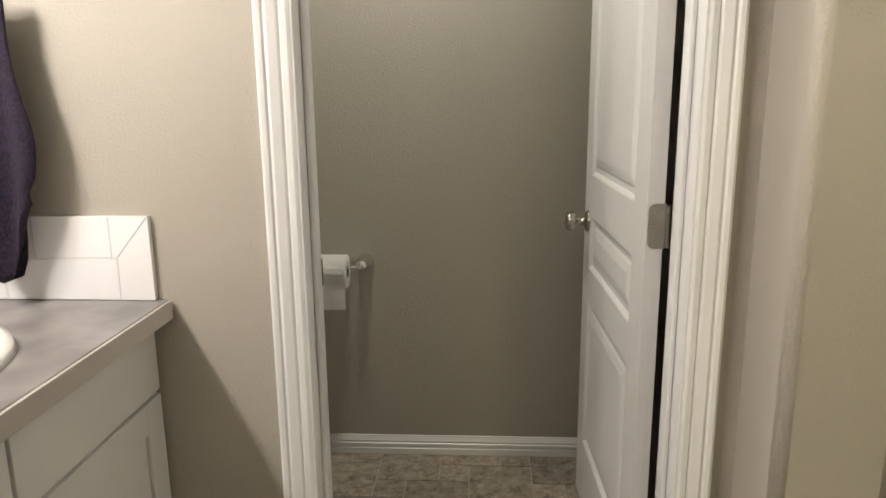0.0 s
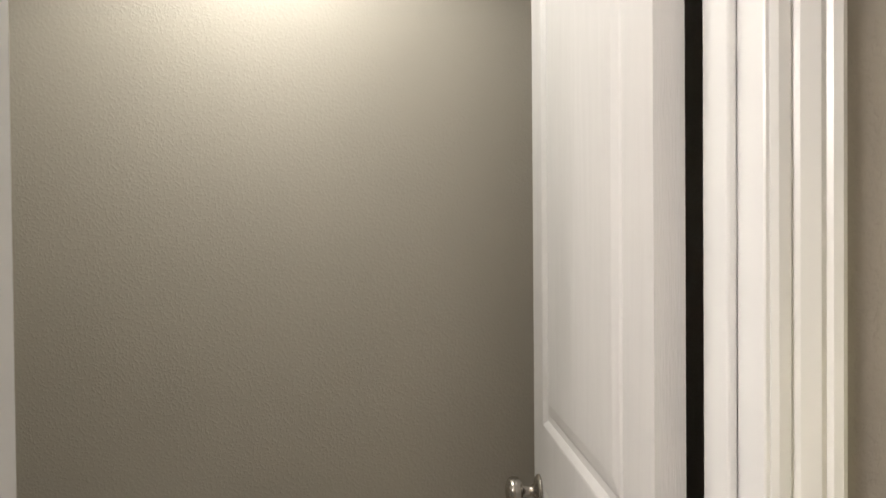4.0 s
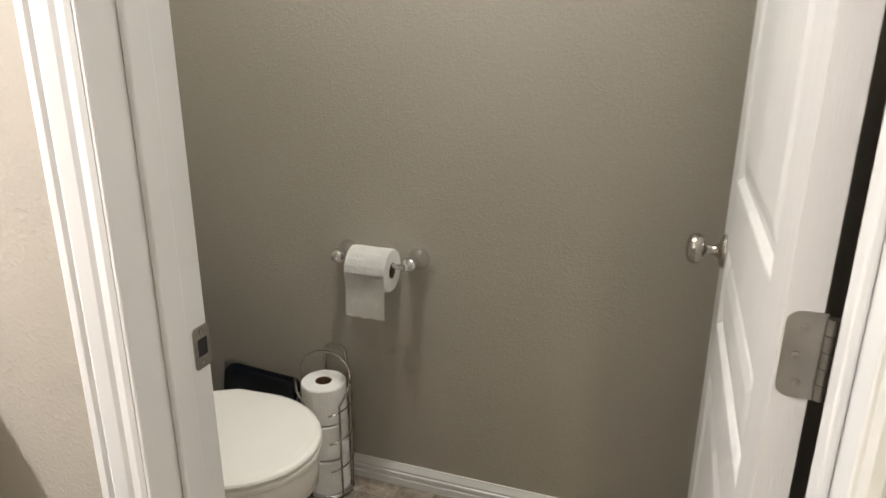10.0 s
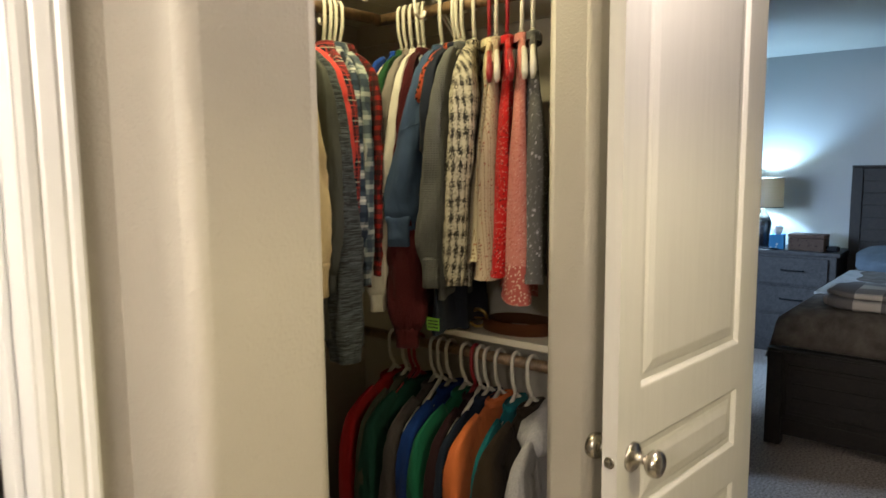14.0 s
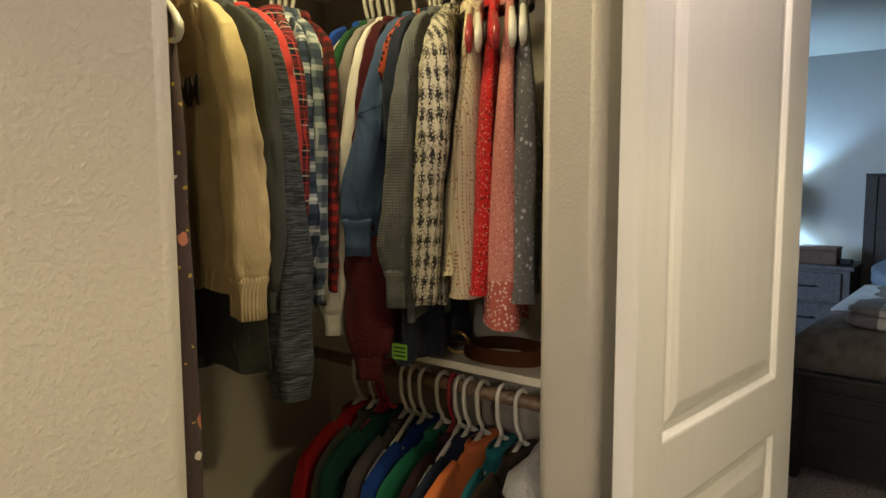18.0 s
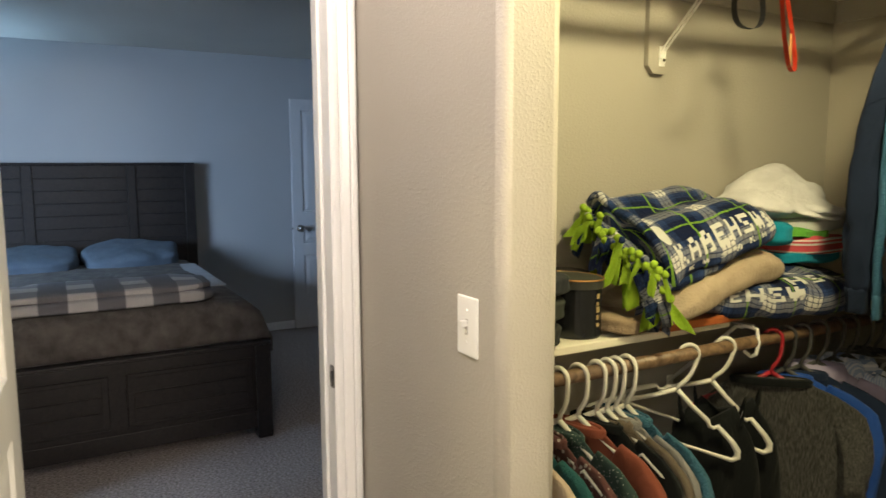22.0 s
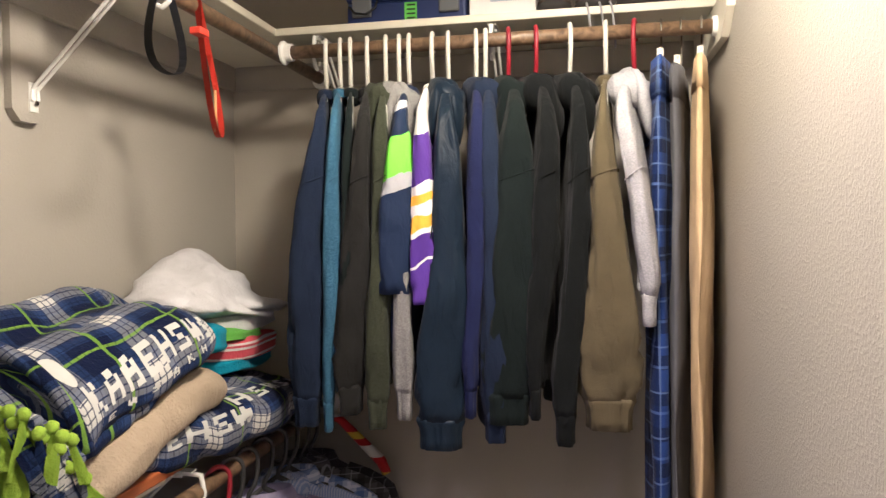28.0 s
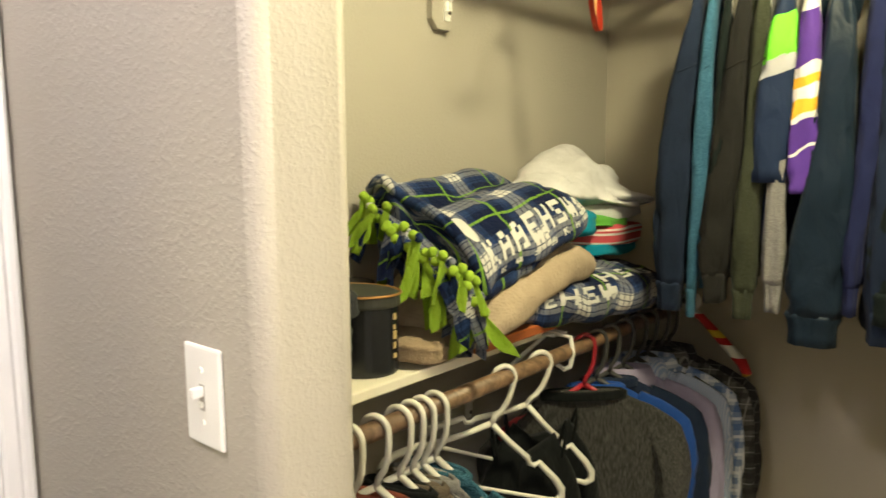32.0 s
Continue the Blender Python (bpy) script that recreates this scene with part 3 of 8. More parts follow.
FRAMEW = mat("white_frame", (0.72, 0.71, 0.69), 0.4)
PAPER = mat("white_print_paper", (0.80, 0.79, 0.78), 0.7, vary=0.02)
picture = empty("picture_frame", label="white-framed print with small leaves and flowers", category="picture")
fx0, fx1, fz0, fz1 = -1.105, -0.866, 1.583, 1.866
for a in ((fx0, fx0 + 0.012, fz0, fz1), (fx1 - 0.012, fx1, fz0, fz1), (fx0 + 0.012, fx1 - 0.012, fz0, fz0 + 0.012), (fx0 + 0.012, fx1 - 0.012, fz1 - 0.012, fz1)):
    part("frame_bar", box(a[0], a[1], 0.548, 0.574, a[2], a[3], 0.0015, 1), FRAMEW, picture)
part("print", box(fx0 + 0.012, fx1 - 0.012, 0.562, 0.572, fz0 + 0.012, fz1 - 0.012), PAPER, picture)
GL = bpy.data.materials.new("picture_glass")
GL.use_nodes = True
GL.node_tree.nodes["Principled BSDF"].inputs["Transmission Weight"].default_value = 1
GL.node_tree.nodes["Principled BSDF"].inputs["Roughness"].default_value = 0.02
GL.node_tree.nodes["Principled BSDF"].inputs["IOR"].default_value = 1.45
pane = part("glass", box(fx0 + 0.012, fx1 - 0.012, 0.554, 0.556, fz0 + 0.012, fz1 - 0.012), GL, picture)
pane.visible_shadow = False
inks = [mat("ink_peach", (0.75, 0.36, 0.22), 0.8), mat("ink_mint", (0.16, 0.50, 0.40), 0.8), mat("ink_pink", (0.75, 0.35, 0.33), 0.8), mat("ink_black", (0.03, 0.03, 0.03), 0.8)]
for k in range(16):
    a = 2 * math.pi * k / 16
    cx, cz = -0.985 + 0.072 * math.cos(a), 1.735 + 0.085 * math.sin(a)
    c = inks[(k * 3) % 4 if k % 5 else 3]
    tilt = a * 1.7
    pts = [(0.0085 * math.cos(b) * (1 if k % 2 else 1.4), 0.0055 * math.sin(b)) for b in [2 * math.pi * j / 12 for j in range(12)]]
    ring = [Vector((cx + p * math.cos(tilt) - q * math.sin(tilt), 0.5615, cz + p * math.sin(tilt) + q * math.cos(tilt))) for p, q in pts]
    part("leaf_print", loft([ring, [p + Vector((0, -0.0006, 0)) for p in ring]]), c, picture)
for k in range(4):
    zc = 1.775 - 0.027 * k
    part("writing_bar", tube([(-1.03 + 0.012 * j, 0.5615, zc + 0.006 * math.sin(j * 1.9 + k)) for j in range(8)], 0.0013, 6), inks[3], picture)

# ---- toilet room ----
toilet = empty("toilet", pose(-1.385, 1.163, 0), label="white porcelain toilet with closed lid", category="toilet")


def oval(cx, rx_back, rx_front, ry, z, n=44, square=0.0):
    """An egg-shaped outline in plan; local x points to the front."""
    out = []
    for k in range(n):
        a = 2 * math.pi * k / n
        c, s = math.cos(a), math.sin(a)
        e = 2 / (2 + square)
        c2, s2 = math.copysign(abs(c) ** e, c), math.copysign(abs(s) ** e, s)
        out.append(Vector((cx + (rx_front if c > 0 else rx_back) * c2, ry * s2, z)))
    return out


def seat_outline(z, g=0.0):
    """The lid: a straight back edge and a rounded front."""
    pts = []
    for k in range(41):
        a = -math.pi / 2 + math.pi * k / 40
        pts.append(Vector((0.50 + (0.212 - g) * math.cos(a), (0.188 - g) * math.sin(a), z)))
    pts += [Vector((0.40, 0.182 - g, z)), Vector((0.285 + g, 0.115 - g, z)), Vector((0.285 + g, -0.115 + g, z)), Vector((0.40, -0.182 + g, z))]
    return pts


part("pedestal", loft([oval(0.40, 0.19, 0.215, 0.128, 0.003), oval(0.40, 0.19, 0.210, 0.122, 0.03), oval(0.40, 0.17, 0.185, 0.108, 0.09), oval(0.40, 0.16, 0.180, 0.106, 0.17), oval(0.415, 0.17, 0.190, 0.118, 0.205), oval(0.43, 0.185, 0.210, 0.140, 0.235), oval(0.45, 0.205, 0.226, 0.164, 0.272), oval(0.455, 0.21, 0.236, 0.175, 0.305), oval(0.46, 0.21, 0.243, 0.182, 0.312), oval(0.46, 0.21, 0.246, 0.184, 0.345), oval(0.46, 0.21, 0.247, 0.185, 0.375), oval(0.46, 0.20, 0.240, 0.180, 0.385)]), PORCELAIN, toilet, smooth=True)
part("bowl_deck", loft([oval(0.20, 0.14, 0.14, 0.15, 0.25, square=3), oval(0.20, 0.16, 0.16, 0.165, 0.33, square=3), oval(0.20, 0.17, 0.16, 0.17, 0.385, square=3), oval(0.20, 0.16, 0.15, 0.16, 0.392, square=3)]), PORCELAIN, toilet, smooth=True)
part("seat", loft([seat_outline(0.389, 0.012), seat_outline(0.389, 0.002), seat_outline(0.393, 0.0), seat_outline(0.401, 0.0), seat_outline(0.405, 0.003)]), PORCELAIN, toilet, "white toilet seat")
part("lid", loft([seat_outline(0.406, 0.006), seat_outline(0.408, 0.001), seat_outline(0.416, 0.0), seat_outline(0.421, 0.003), seat_outline(0.4245, 0.012), seat_outline(0.426, 0.03)]), PORCELAIN, toilet, "closed white lid")


def tank_ring(z, w, d, b=0.05):
    return [Vector((p.x, p.y, z)) for p in rounded([(0.012, -w), (d, -w, b), (d, w, b), (0.012, w)])]


part("tank", loft([tank_ring(0.385, 0.150, 0.185), tank_ring(0.42, 0.165, 0.195), tank_ring(0.55, 0.178, 0.205), tank_ring(0.716, 0.188, 0.212)]), PORCELAIN, toilet, smooth=False)
part("tank_lid", loft([tank_ring(0.717, 0.190, 0.216, 0.07), tank_ring(0.722, 0.200, 0.228, 0.075), tank_ring(0.740, 0.204, 0.233, 0.078), tank_ring(0.752, 0.203, 0.232, 0.078), tank_ring(0.762, 0.197, 0.226, 0.075), tank_ring(0.769, 0.186, 0.216, 0.07), tank_ring(0.774, 0.165, 0.195, 0.06), tank_ring(0.777, 0.12, 0.16, 0.05)]), PORCELAIN, toilet, smooth=True)
part("flush_lever", tube([(0.214, -0.13, 0.67), (0.235, -0.13, 0.67), (0.238, -0.10, 0.668), (0.238, -0.06, 0.664)], 0.006, 8), CHROME, toilet)

TISSUE = mat("toilet_paper", (0.87, 0.86, 0.84), 0.95, vary=0.04, scale=40, grain=0.5, grain_scale=160)
CARD = mat("cardboard_core", (0.16, 0.09, 0.05), 0.9)


def paper_roll(parent, m, name="paper_roll"):
    r = part(name, lathe([(0.021, 0.0), (0.054, 0.0), (0.0565, 0.004), (0.0565, 0.106), (0.054, 0.110), (0.021, 0.110), (0.021, 0.0)], 36, m=m), TISSUE, parent)
    part("core", lathe([(0.0205, 0.001), (0.0205, 0.1095), (0.0190, 0.1095), (0.0190, 0.001), (0.0205, 0.001)], 24, m=m), CARD, r, "brown cardboard core")
    return r


holder = empty("paper_holder", label="chrome toilet paper holder on the wall", category="paper holder")
for x in (-0.603, -0.808):
    post = lathe([(0.029, 0.0), (0.030, 0.004), (0.027, 0.012), (0.022, 0.022), (0.017, 0.034), (0.0145, 0.044), (0.017, 0.052), (0.020, 0.062), (0.019, 0.072), (0.013, 0.080), (0.0, 0.083)], 24, m=Matrix.Translation((x, 1.638, 0.722)) @ pose(0, 0, 0, 90 - 4))
    part("post", post, CHROME, holder, smooth=True)
part("spindle", tube([(-0.80, 1.570, 0.717), (-0.61, 1.570, 0.717)], 0.0075, 12), CHROME, holder)
hang = empty("hanging_paper_roll", label="white toilet paper roll with loose end hanging", category="toilet paper")
paper_roll(hang, Matrix.Translation((-0.762, 1.570, 0.705)) @ pose(0, 0, 0, 0, 90))
rings = []
for i in range(16):
    v = i / 15
    if v < 0.35:
        a = math.pi / 2 + v / 0.35 * math.pi / 2
        p = (1.570 + 0.0585 * math.cos(a), 0.705 + 0.0585 * math.sin(a))
    else:
        q = (v - 0.35) / 0.65
        p = (1.5115 + 0.010 * q + 0.003 * math.sin(q * 5), 0.705 - 0.118 * q)
    rings.append([Vector((-0.762 + 0.110 * k / 10 + 0.004 * (v - 0.35) * math.sin(k), p[0] + 0.0012 * math.sin(k * 1.3 + 5 * v), p[1] - (0.0015 * (k % 3) * (i == 15)))) for k in range(11)])
bm = loft(rings, closed=False)
bmesh.ops.solidify(bm, geom=bm.faces[:], thickness=0.0008)
part("loose_sheet", bm, TISSUE, hang, smooth=False)

stand = empty("paper_stand", pose(-0.862, 1.555, 0) @ Matrix.Diagonal((1.12, 1.12, 1, 1)), label="chrome wire toilet paper stand on the tile floor", category="paper stand")
for z, r in ((0.012, 0.063), (0.020, 0.066)):
    part("ring", tube([(r * math.cos(a), r * math.sin(a), z) for a in [2 * math.pi * k / 36 for k in range(36)]], 0.0026, 8, closed=True), CHROME, stand, smooth=True)
for k in range(3):
    a = 2 * math.pi * k / 3 + 0.4
    part("foot", lathe([(0.0, 0.003), (0.006, 0.005), (0.007, 0.009), (0.004, 0.014), (0.0, 0.015)], 12, m=pose(0.062 * math.cos(a), 0.062 * math.sin(a), 0)), CHROME, stand, smooth=True)
part("base_plate", lathe([(0.0, 0.014), (0.062, 0.014), (0.062, 0.016), (0.0, 0.016)], 32), CHROME, stand)
STEELW = mat("steel_wire", (0.42, 0.40, 0.37), 0.25, 1.0, vary=0.04)
# four rings open at the front, two front uprights joined by an arch, a back handle
for z in (0.105, 0.195, 0.285):
    part("side_ring", tube([(0.068 * math.cos(w), 0.068 * math.sin(w), z + 0.020 * math.sin(w / 2 + 0.4)) for w in [-0.95 + (2 * math.pi - 1.2) * k / 34 for k in range(35)]], 0.0024, 8), STEELW, stand, smooth=True)
front = -1.15
c, s = math.cos(front), math.sin(front)
for da in (-0.62, 0.62):
    c1, s1 = math.cos(front + da), math.sin(front + da)
    part("upright", tube([(0.068 * c1, 0.068 * s1, 0.018), (0.069 * c1, 0.069 * s1, 0.28), (0.069 * c1 * 0.99, 0.069 * s1 * 0.99, 0.305), (0.072 * math.cos(front + da * 1.7), 0.072 * math.sin(front + da * 1.7), 0.345), (0.070 * math.cos(front + da * 2.3), 0.070 * math.sin(front + da * 2.3), 0.372)], 0.0026, 8), STEELW, stand, smooth=True)
arch = [(0.068 * math.cos(w), 0.012 + 0.010 * math.sin(w), 0.372 + 0.062 * math.sin(w)) for w in [math.pi * k / 22 for k in range(23)]]
part("arch", tube([(0.068, 0.008, 0.018), (0.068, 0.010, 0.25)] + arch + [(-0.068, 0.010, 0.25), (-0.068, 0.008, 0.018)], 0.0027, 8), STEELW, stand, smooth=True)
part("handle_loop", tube([(-0.030, 0.068, 0.02), (-0.030, 0.068, 0.395), (-0.026, 0.068, 0.420), (-0.016, 0.068, 0.430), (0.016, 0.068, 0.430), (0.026, 0.068, 0.420), (0.030, 0.068, 0.395), (0.030, 0.068, 0.02)], 0.0024, 8), STEELW, stand, smooth=True)
for k in range(3):
    roll = empty("toilet_paper_roll", pose(-0.862, 1.555, 0.0165 + 0.1145 * k, 0, 0, 40 * k) @ Matrix.Diagonal((1.12, 1.12, 1, 1)), label="spare white toilet paper roll stacked in the wire stand", category="toilet paper", group="spare rolls in the stand")
    paper_roll(roll, Matrix.Identity(4))

BLACKP = mat("black_plastic", (0.012, 0.013, 0.016), 0.25, vary=0.1)
BLUEP = mat("blue_plastic", (0.015, 0.11, 0.36), 0.35)
GREYBLUE = mat("blue_grey_plastic", (0.028, 0.065, 0.115), 0.35)
CLEAR = bpy.data.materials.new("clear_plastic")
CLEAR.use_nodes = True
CLEAR.node_tree.nodes["Principled BSDF"].inputs["Transmission Weight"].default_value = 0.95
CLEAR.node_tree.nodes["Principled BSDF"].inputs["Roughness"].default_value = 0.12
CLEAR.node_tree.nodes["Principled BSDF"].inputs["IOR"].default_value = 1.15
pan = empty("dustpan", label="black dustpan leaning on the wall behind the toilet", category="dustpan")
pts = [(-0.135, 0.0, 0.02), (0.135, 0.0, 0.02), (0.14, 0.30, 0.03), (-0.13, 0.315, 0.05)]
bm = prism(pts, 0, 0.004)
m = Matrix.Translation((-1.115, 1.575, 0.004)) @ pose(0, 0, 0, 80)
pl = part("tray", bm, BLACKP, pan)
pl.matrix_local = m
pl = part("rim", prism([(-0.10, 0.22, 0.02), (0.125, 0.21, 0.03), (0.125, 0.285, 0.03), (-0.10, 0.305, 0.04)], 0.004, 0.02), BLACKP, pan, "glossy raised rim")
pl.matrix_local = m
pl = part("clear_guard", prism([(-0.14, 0.20), (-0.06, 0.20), (-0.06, 0.322), (-0.14, 0.335)], -0.012, -0.010), CLEAR, pan, "clear plastic corner")
pl.matrix_local = m
brush = empty("toilet_brush", label="blue-grey brush handle standing in its cup", category="brush")
part("handle", loft([[Vector((x + s * 0.5 * w, 1.572 + q, z)) for s, q in ((-1, -0.006), (1, -0.006), (1, 0.006), (-1, 0.006))] for x, z, w in ((-1.300, 0.05, 0.012), (-1.302, 0.2, 0.016), (-1.305, 0.26, 0.026), (-1.308, 0.318, 0.022), (-1.309, 0.325, 0.014))]), GREYBLUE, brush)
part("cup", lathe([(0.045, 0.0035), (0.048, 0.01), (0.040, 0.11), (0.036, 0.11), (0.0, 0.10)], 24, m=pose(-1.300, 1.572, 0)), PLASTIC, brush)
can = empty("cleaner_bottle", pose(-1.285, 1.455, 0.0035), label="white cleaner bottle with blue cap beside the toilet", category="bottle")
part("bottle", lathe([(0.034, 0.0), (0.036, 0.01), (0.036, 0.20), (0.030, 0.235), (0.028, 0.25)], 24), PLASTIC, can)
part("cap", lathe([(0.041, 0.25), (0.043, 0.256), (0.042, 0.306), (0.039, 0.313), (0.0, 0.314)], 24), BLUEP, can, "blue screw cap")
bpy.data.objects["floor"]["label"] = "stone-pattern vinyl tile floor with pale joints"

# ---- light switch ----
sw = empty("light_switch", pose(1.269, -0.522, 1.165), label="white toggle dimmer switch plate on the wall", category="light switch")
part("plate", box(-0.0355, 0.0355, 0.0, 0.006, -0.057, 0.057, 0.003), PLASTIC, sw)
part("toggle", box(-0.004, 0.004, 0.006, 0.020, 0.000, 0.012, 0.002), PLASTIC, sw)
# grey strip on the plate paints the shade of the toggle's slot
part("slot", box(-0.005, 0.005, 0.0061, 0.0066, -0.016, 0.014), mat("slot_shade_grey", (0.45, 0.43, 0.40), 0.6), sw)
part("dimmer_slide", box(-0.002, 0.0045, 0.0062, 0.009, -0.013, -0.006, 0.001, 1), PLASTIC, sw)
for z in (-0.030, 0.030):
    part("screw", lathe([(0.0035, 0.0), (0.003, 0.0012), (0.0, 0.0014)], 10, m=Matrix.Translation((0, 0.006, z)) @ pose(0, 0, 0, -90)), PLASTIC, sw)


# ---- cloth materials ----
def cloth(name, colour, vary=0.12, rough=0.9, weave=420, bump=0.35, heather=0.0, stretch=(1, 1, 1), wrinkle=0.40):
    """Plain cloth; heather: how strongly light fibres are mixed in."""
    m = mat(name, colour, rough, vary=vary, scale=14, grain=bump, grain_scale=weave, stretch=stretch, sheen=0.04, spec=0.12)
    # soft wrinkles that run down the cloth
    n, l = m.node_tree.nodes, m.node_tree.links
    b = n["Principled BSDF"]
    co = n.new("ShaderNodeTexCoord")
    mp = n.new("ShaderNodeMapping")
    mp.inputs["Scale"].default_value = (1, 1, 0.38)
    l.new(co.outputs["Object"], mp.inputs["Vector"])
    w = n.new("ShaderNodeTexNoise")
    w.inputs["Scale"].default_value, w.inputs["Detail"].default_value, w.inputs["Distortion"].default_value = 24, 3, 1.2
    l.new(mp.outputs["Vector"], w.inputs["Vector"])
    wr = n.new("ShaderNodeBump")
    wr.inputs["Strength"].default_value, wr.inputs["Distance"].default_value = wrinkle, 0.016
    l.new(w.outputs["Fac"], wr.inputs["Height"])
    l.new(b.inputs["Normal"].links[0].from_socket, wr.inputs["Normal"])
    l.new(wr.outputs["Normal"], b.inputs["Normal"])
    if heather:
        n, l = m.node_tree.nodes, m.node_tree.links
        b = n["Principled BSDF"]
        co = n.new("ShaderNodeTexCoord")
        mp = n.new("ShaderNodeMapping")
        mp.inputs["Scale"].default_value = (260, 260, 900)
        l.new(co.outputs["Object"], mp.inputs["Vector"])
        t = n.new("ShaderNodeTexNoise")
        t.inputs["Scale"].default_value, t.inputs["Detail"].default_value = 1.0, 2
        l.new(mp.outputs["Vector"], t.inputs["Vector"])
        r = n.new("ShaderNodeValToRGB")
        r.color_ramp.elements[0].position, r.color_ramp.elements[1].position = 0.42, 0.62
        r.color_ramp.elements[0].color, r.color_ramp.elements[1].color = (0, 0, 0, 1), (heather, heather, heather, 1)
        l.new(t.outputs["Fac"], r.inputs["Fac"])
        mx = n.new("ShaderNodeMix")
        mx.data_type = "RGBA"
        l.new(r.outputs["Color"], mx.inputs["Factor"])
        old = b.inputs["Base Color"].links[0].from_socket
        l.new(old, mx.inputs[6])
        mx.inputs[7].default_value = (*[min(1, c * 2.2 + 0.03) for c in colour], 1)
        l.new(mx.outputs[2], b.inputs["Base Color"])
    return m


class Net:
    """Short hand for building node networks."""

    def __init__(self, m):
        self.n, self.l = m.node_tree.nodes, m.node_tree.links
        self.bsdf = self.n["Principled BSDF"]
        co = self.n.new("ShaderNodeTexCoord")
        self.co = co.outputs["Object"]
        sp = self.n.new("ShaderNodeSeparateXYZ")
        self.l.new(self.co, sp.inputs[0])
        self.x, self.y, self.z = sp.outputs

    def math(self, op, a, b=None, c=None):
        k = self.n.new("ShaderNodeMath")
        k.operation = op
        for i, v in enumerate((a, b, c)):
            if v is None:
                continue
            if isinstance(v, (int, float)):
                k.inputs[i].default_value = v
            else:
                self.l.new(v, k.inputs[i])
        return k.outputs[0]

    def band(self, axis, period, start, width):
        """1 inside stripes of that width, once each period."""
        f = self.math("FRACT", self.math("ADD", self.math("DIVIDE", axis, period), 10 - start / period))
        return self.math("LESS_THAN", f, width / period)

    def mix(self, fac, a, b):
        k = self.n.new("ShaderNodeMix")
        k.data_type = "RGBA"
        for i, v in ((0, fac), (6, a), (7, b)):
            if isinstance(v, (int, float)):
                k.inputs[i].default_value = v
            elif isinstance(v, tuple):
                k.inputs[i].default_value = (*v, 1)
            else:
                self.l.new(v, k.inputs[i])
        return k.outputs[2]

    def noise(self, scale, detail=4, distort=0.0, stretch=(1, 1, 1)):
        mp = self.n.new("ShaderNodeMapping")
        mp.inputs["Scale"].default_value = stretch
        self.l.new(self.co, mp.inputs[0])
        t = self.n.new("ShaderNodeTexNoise")
        t.inputs["Scale"].default_value, t.inputs["Detail"].default_value, t.inputs["Distortion"].default_value = scale, detail, distort
        self.l.new(mp.outputs[0], t.inputs["Vector"])
        return t.outputs["Fac"]

    def cells(self, scale, feature="F1", stretch=(1, 1, 1)):
        mp = self.n.new("ShaderNodeMapping")
        mp.inputs["Scale"].default_value = stretch
        self.l.new(self.co, mp.inputs[0])
        t = self.n.new("ShaderNodeTexVoronoi")
        t.feature = feature
        t.inputs["Scale"].default_value = scale
        self.l.new(mp.outputs[0], t.inputs["Vector"])
        return t.outputs["Distance"]

    def colour(self, c):
        self.l.new(c, self.bsdf.inputs["Base Color"])


def plaid(name, base, layers, turn=(0.0, 1.0, 0.0)):
    """Plaid: layers of (colour, period, width, start, opacity) across both ways of the cloth."""
    m = cloth(name, base)
    k = Net(m)
    u = k.math("ADD", k.math("MULTIPLY", k.x, 1.0), k.math("MULTIPLY", k.y, 0.8))
    c = base
    for colour, period, width, start, opacity in layers:
        for ax in (u, k.z):
            c = k.mix(k.math("MULTIPLY", k.band(ax, period, start, width), opacity), c, colour)
    k.colour(c)
    return m


def spotted(name, base, spots, stripes=()):
    """A print: spots of (colour, cells a metre, size) on a base, and upright stripes of (colour, period, width, start)."""
    m = cloth(name, base, vary=0.05)
    k = Net(m)
    c = base
    u = k.math("ADD", k.x, k.math("MULTIPLY", k.y, 0.7))
    for colour, period, width, start in stripes:
        c = k.mix(k.band(u, period, start, width), c, colour)
    for i, (colour, scale, size) in enumerate(spots):
        d = k.math("ADD", k.cells(scale, stretch=(1, 1, 0.8 + 0.13 * i)), k.math("MULTIPLY", k.noise(scale * 3.1), 0.35))
        c = k.mix(k.math("LESS_THAN", d, size + 0.20), c, colour)
    k.colour(c)
    return m


def snake(name):
    """Snake skin: pale scales with dark edges, darker in upright diamond bands."""
    m = cloth(name, (0.5, 0.46, 0.36), vary=0.05)
    k = Net(m)
    d = k.cells(190, "DISTANCE_TO_EDGE", (1, 1, 0.62))
    u = k.math("ADD", k.x, k.math("MULTIPLY", k.y, 0.9))
    wave = k.math("MULTIPLY", k.math("SINE", k.math("MULTIPLY", k.z, 150.0)), 0.15)
    diamonds = k.math("ADD", k.math("ABSOLUTE", k.math("SUBTRACT", k.math("FRACT", k.math("ADD", k.math("DIVIDE", u, 0.019), 20.0)), 0.5)), wave)
    big = k.math("ADD", diamonds, k.math("MULTIPLY", k.noise(170, 3, 1.0), 0.55))
    dark = k.math("GREATER_THAN", k.math("ADD", k.math("MULTIPLY", d, -1.5), big), 0.40)
    c = k.mix(dark, (0.50, 0.46, 0.37), (0.028, 0.027, 0.026))
    mid = k.math("GREATER_THAN", k.noise(110, 2), 0.56)
    c = k.mix(k.math("MULTIPLY", mid, 0.55), c, (0.17, 0.155, 0.125))
    k.colour(c)
    return m


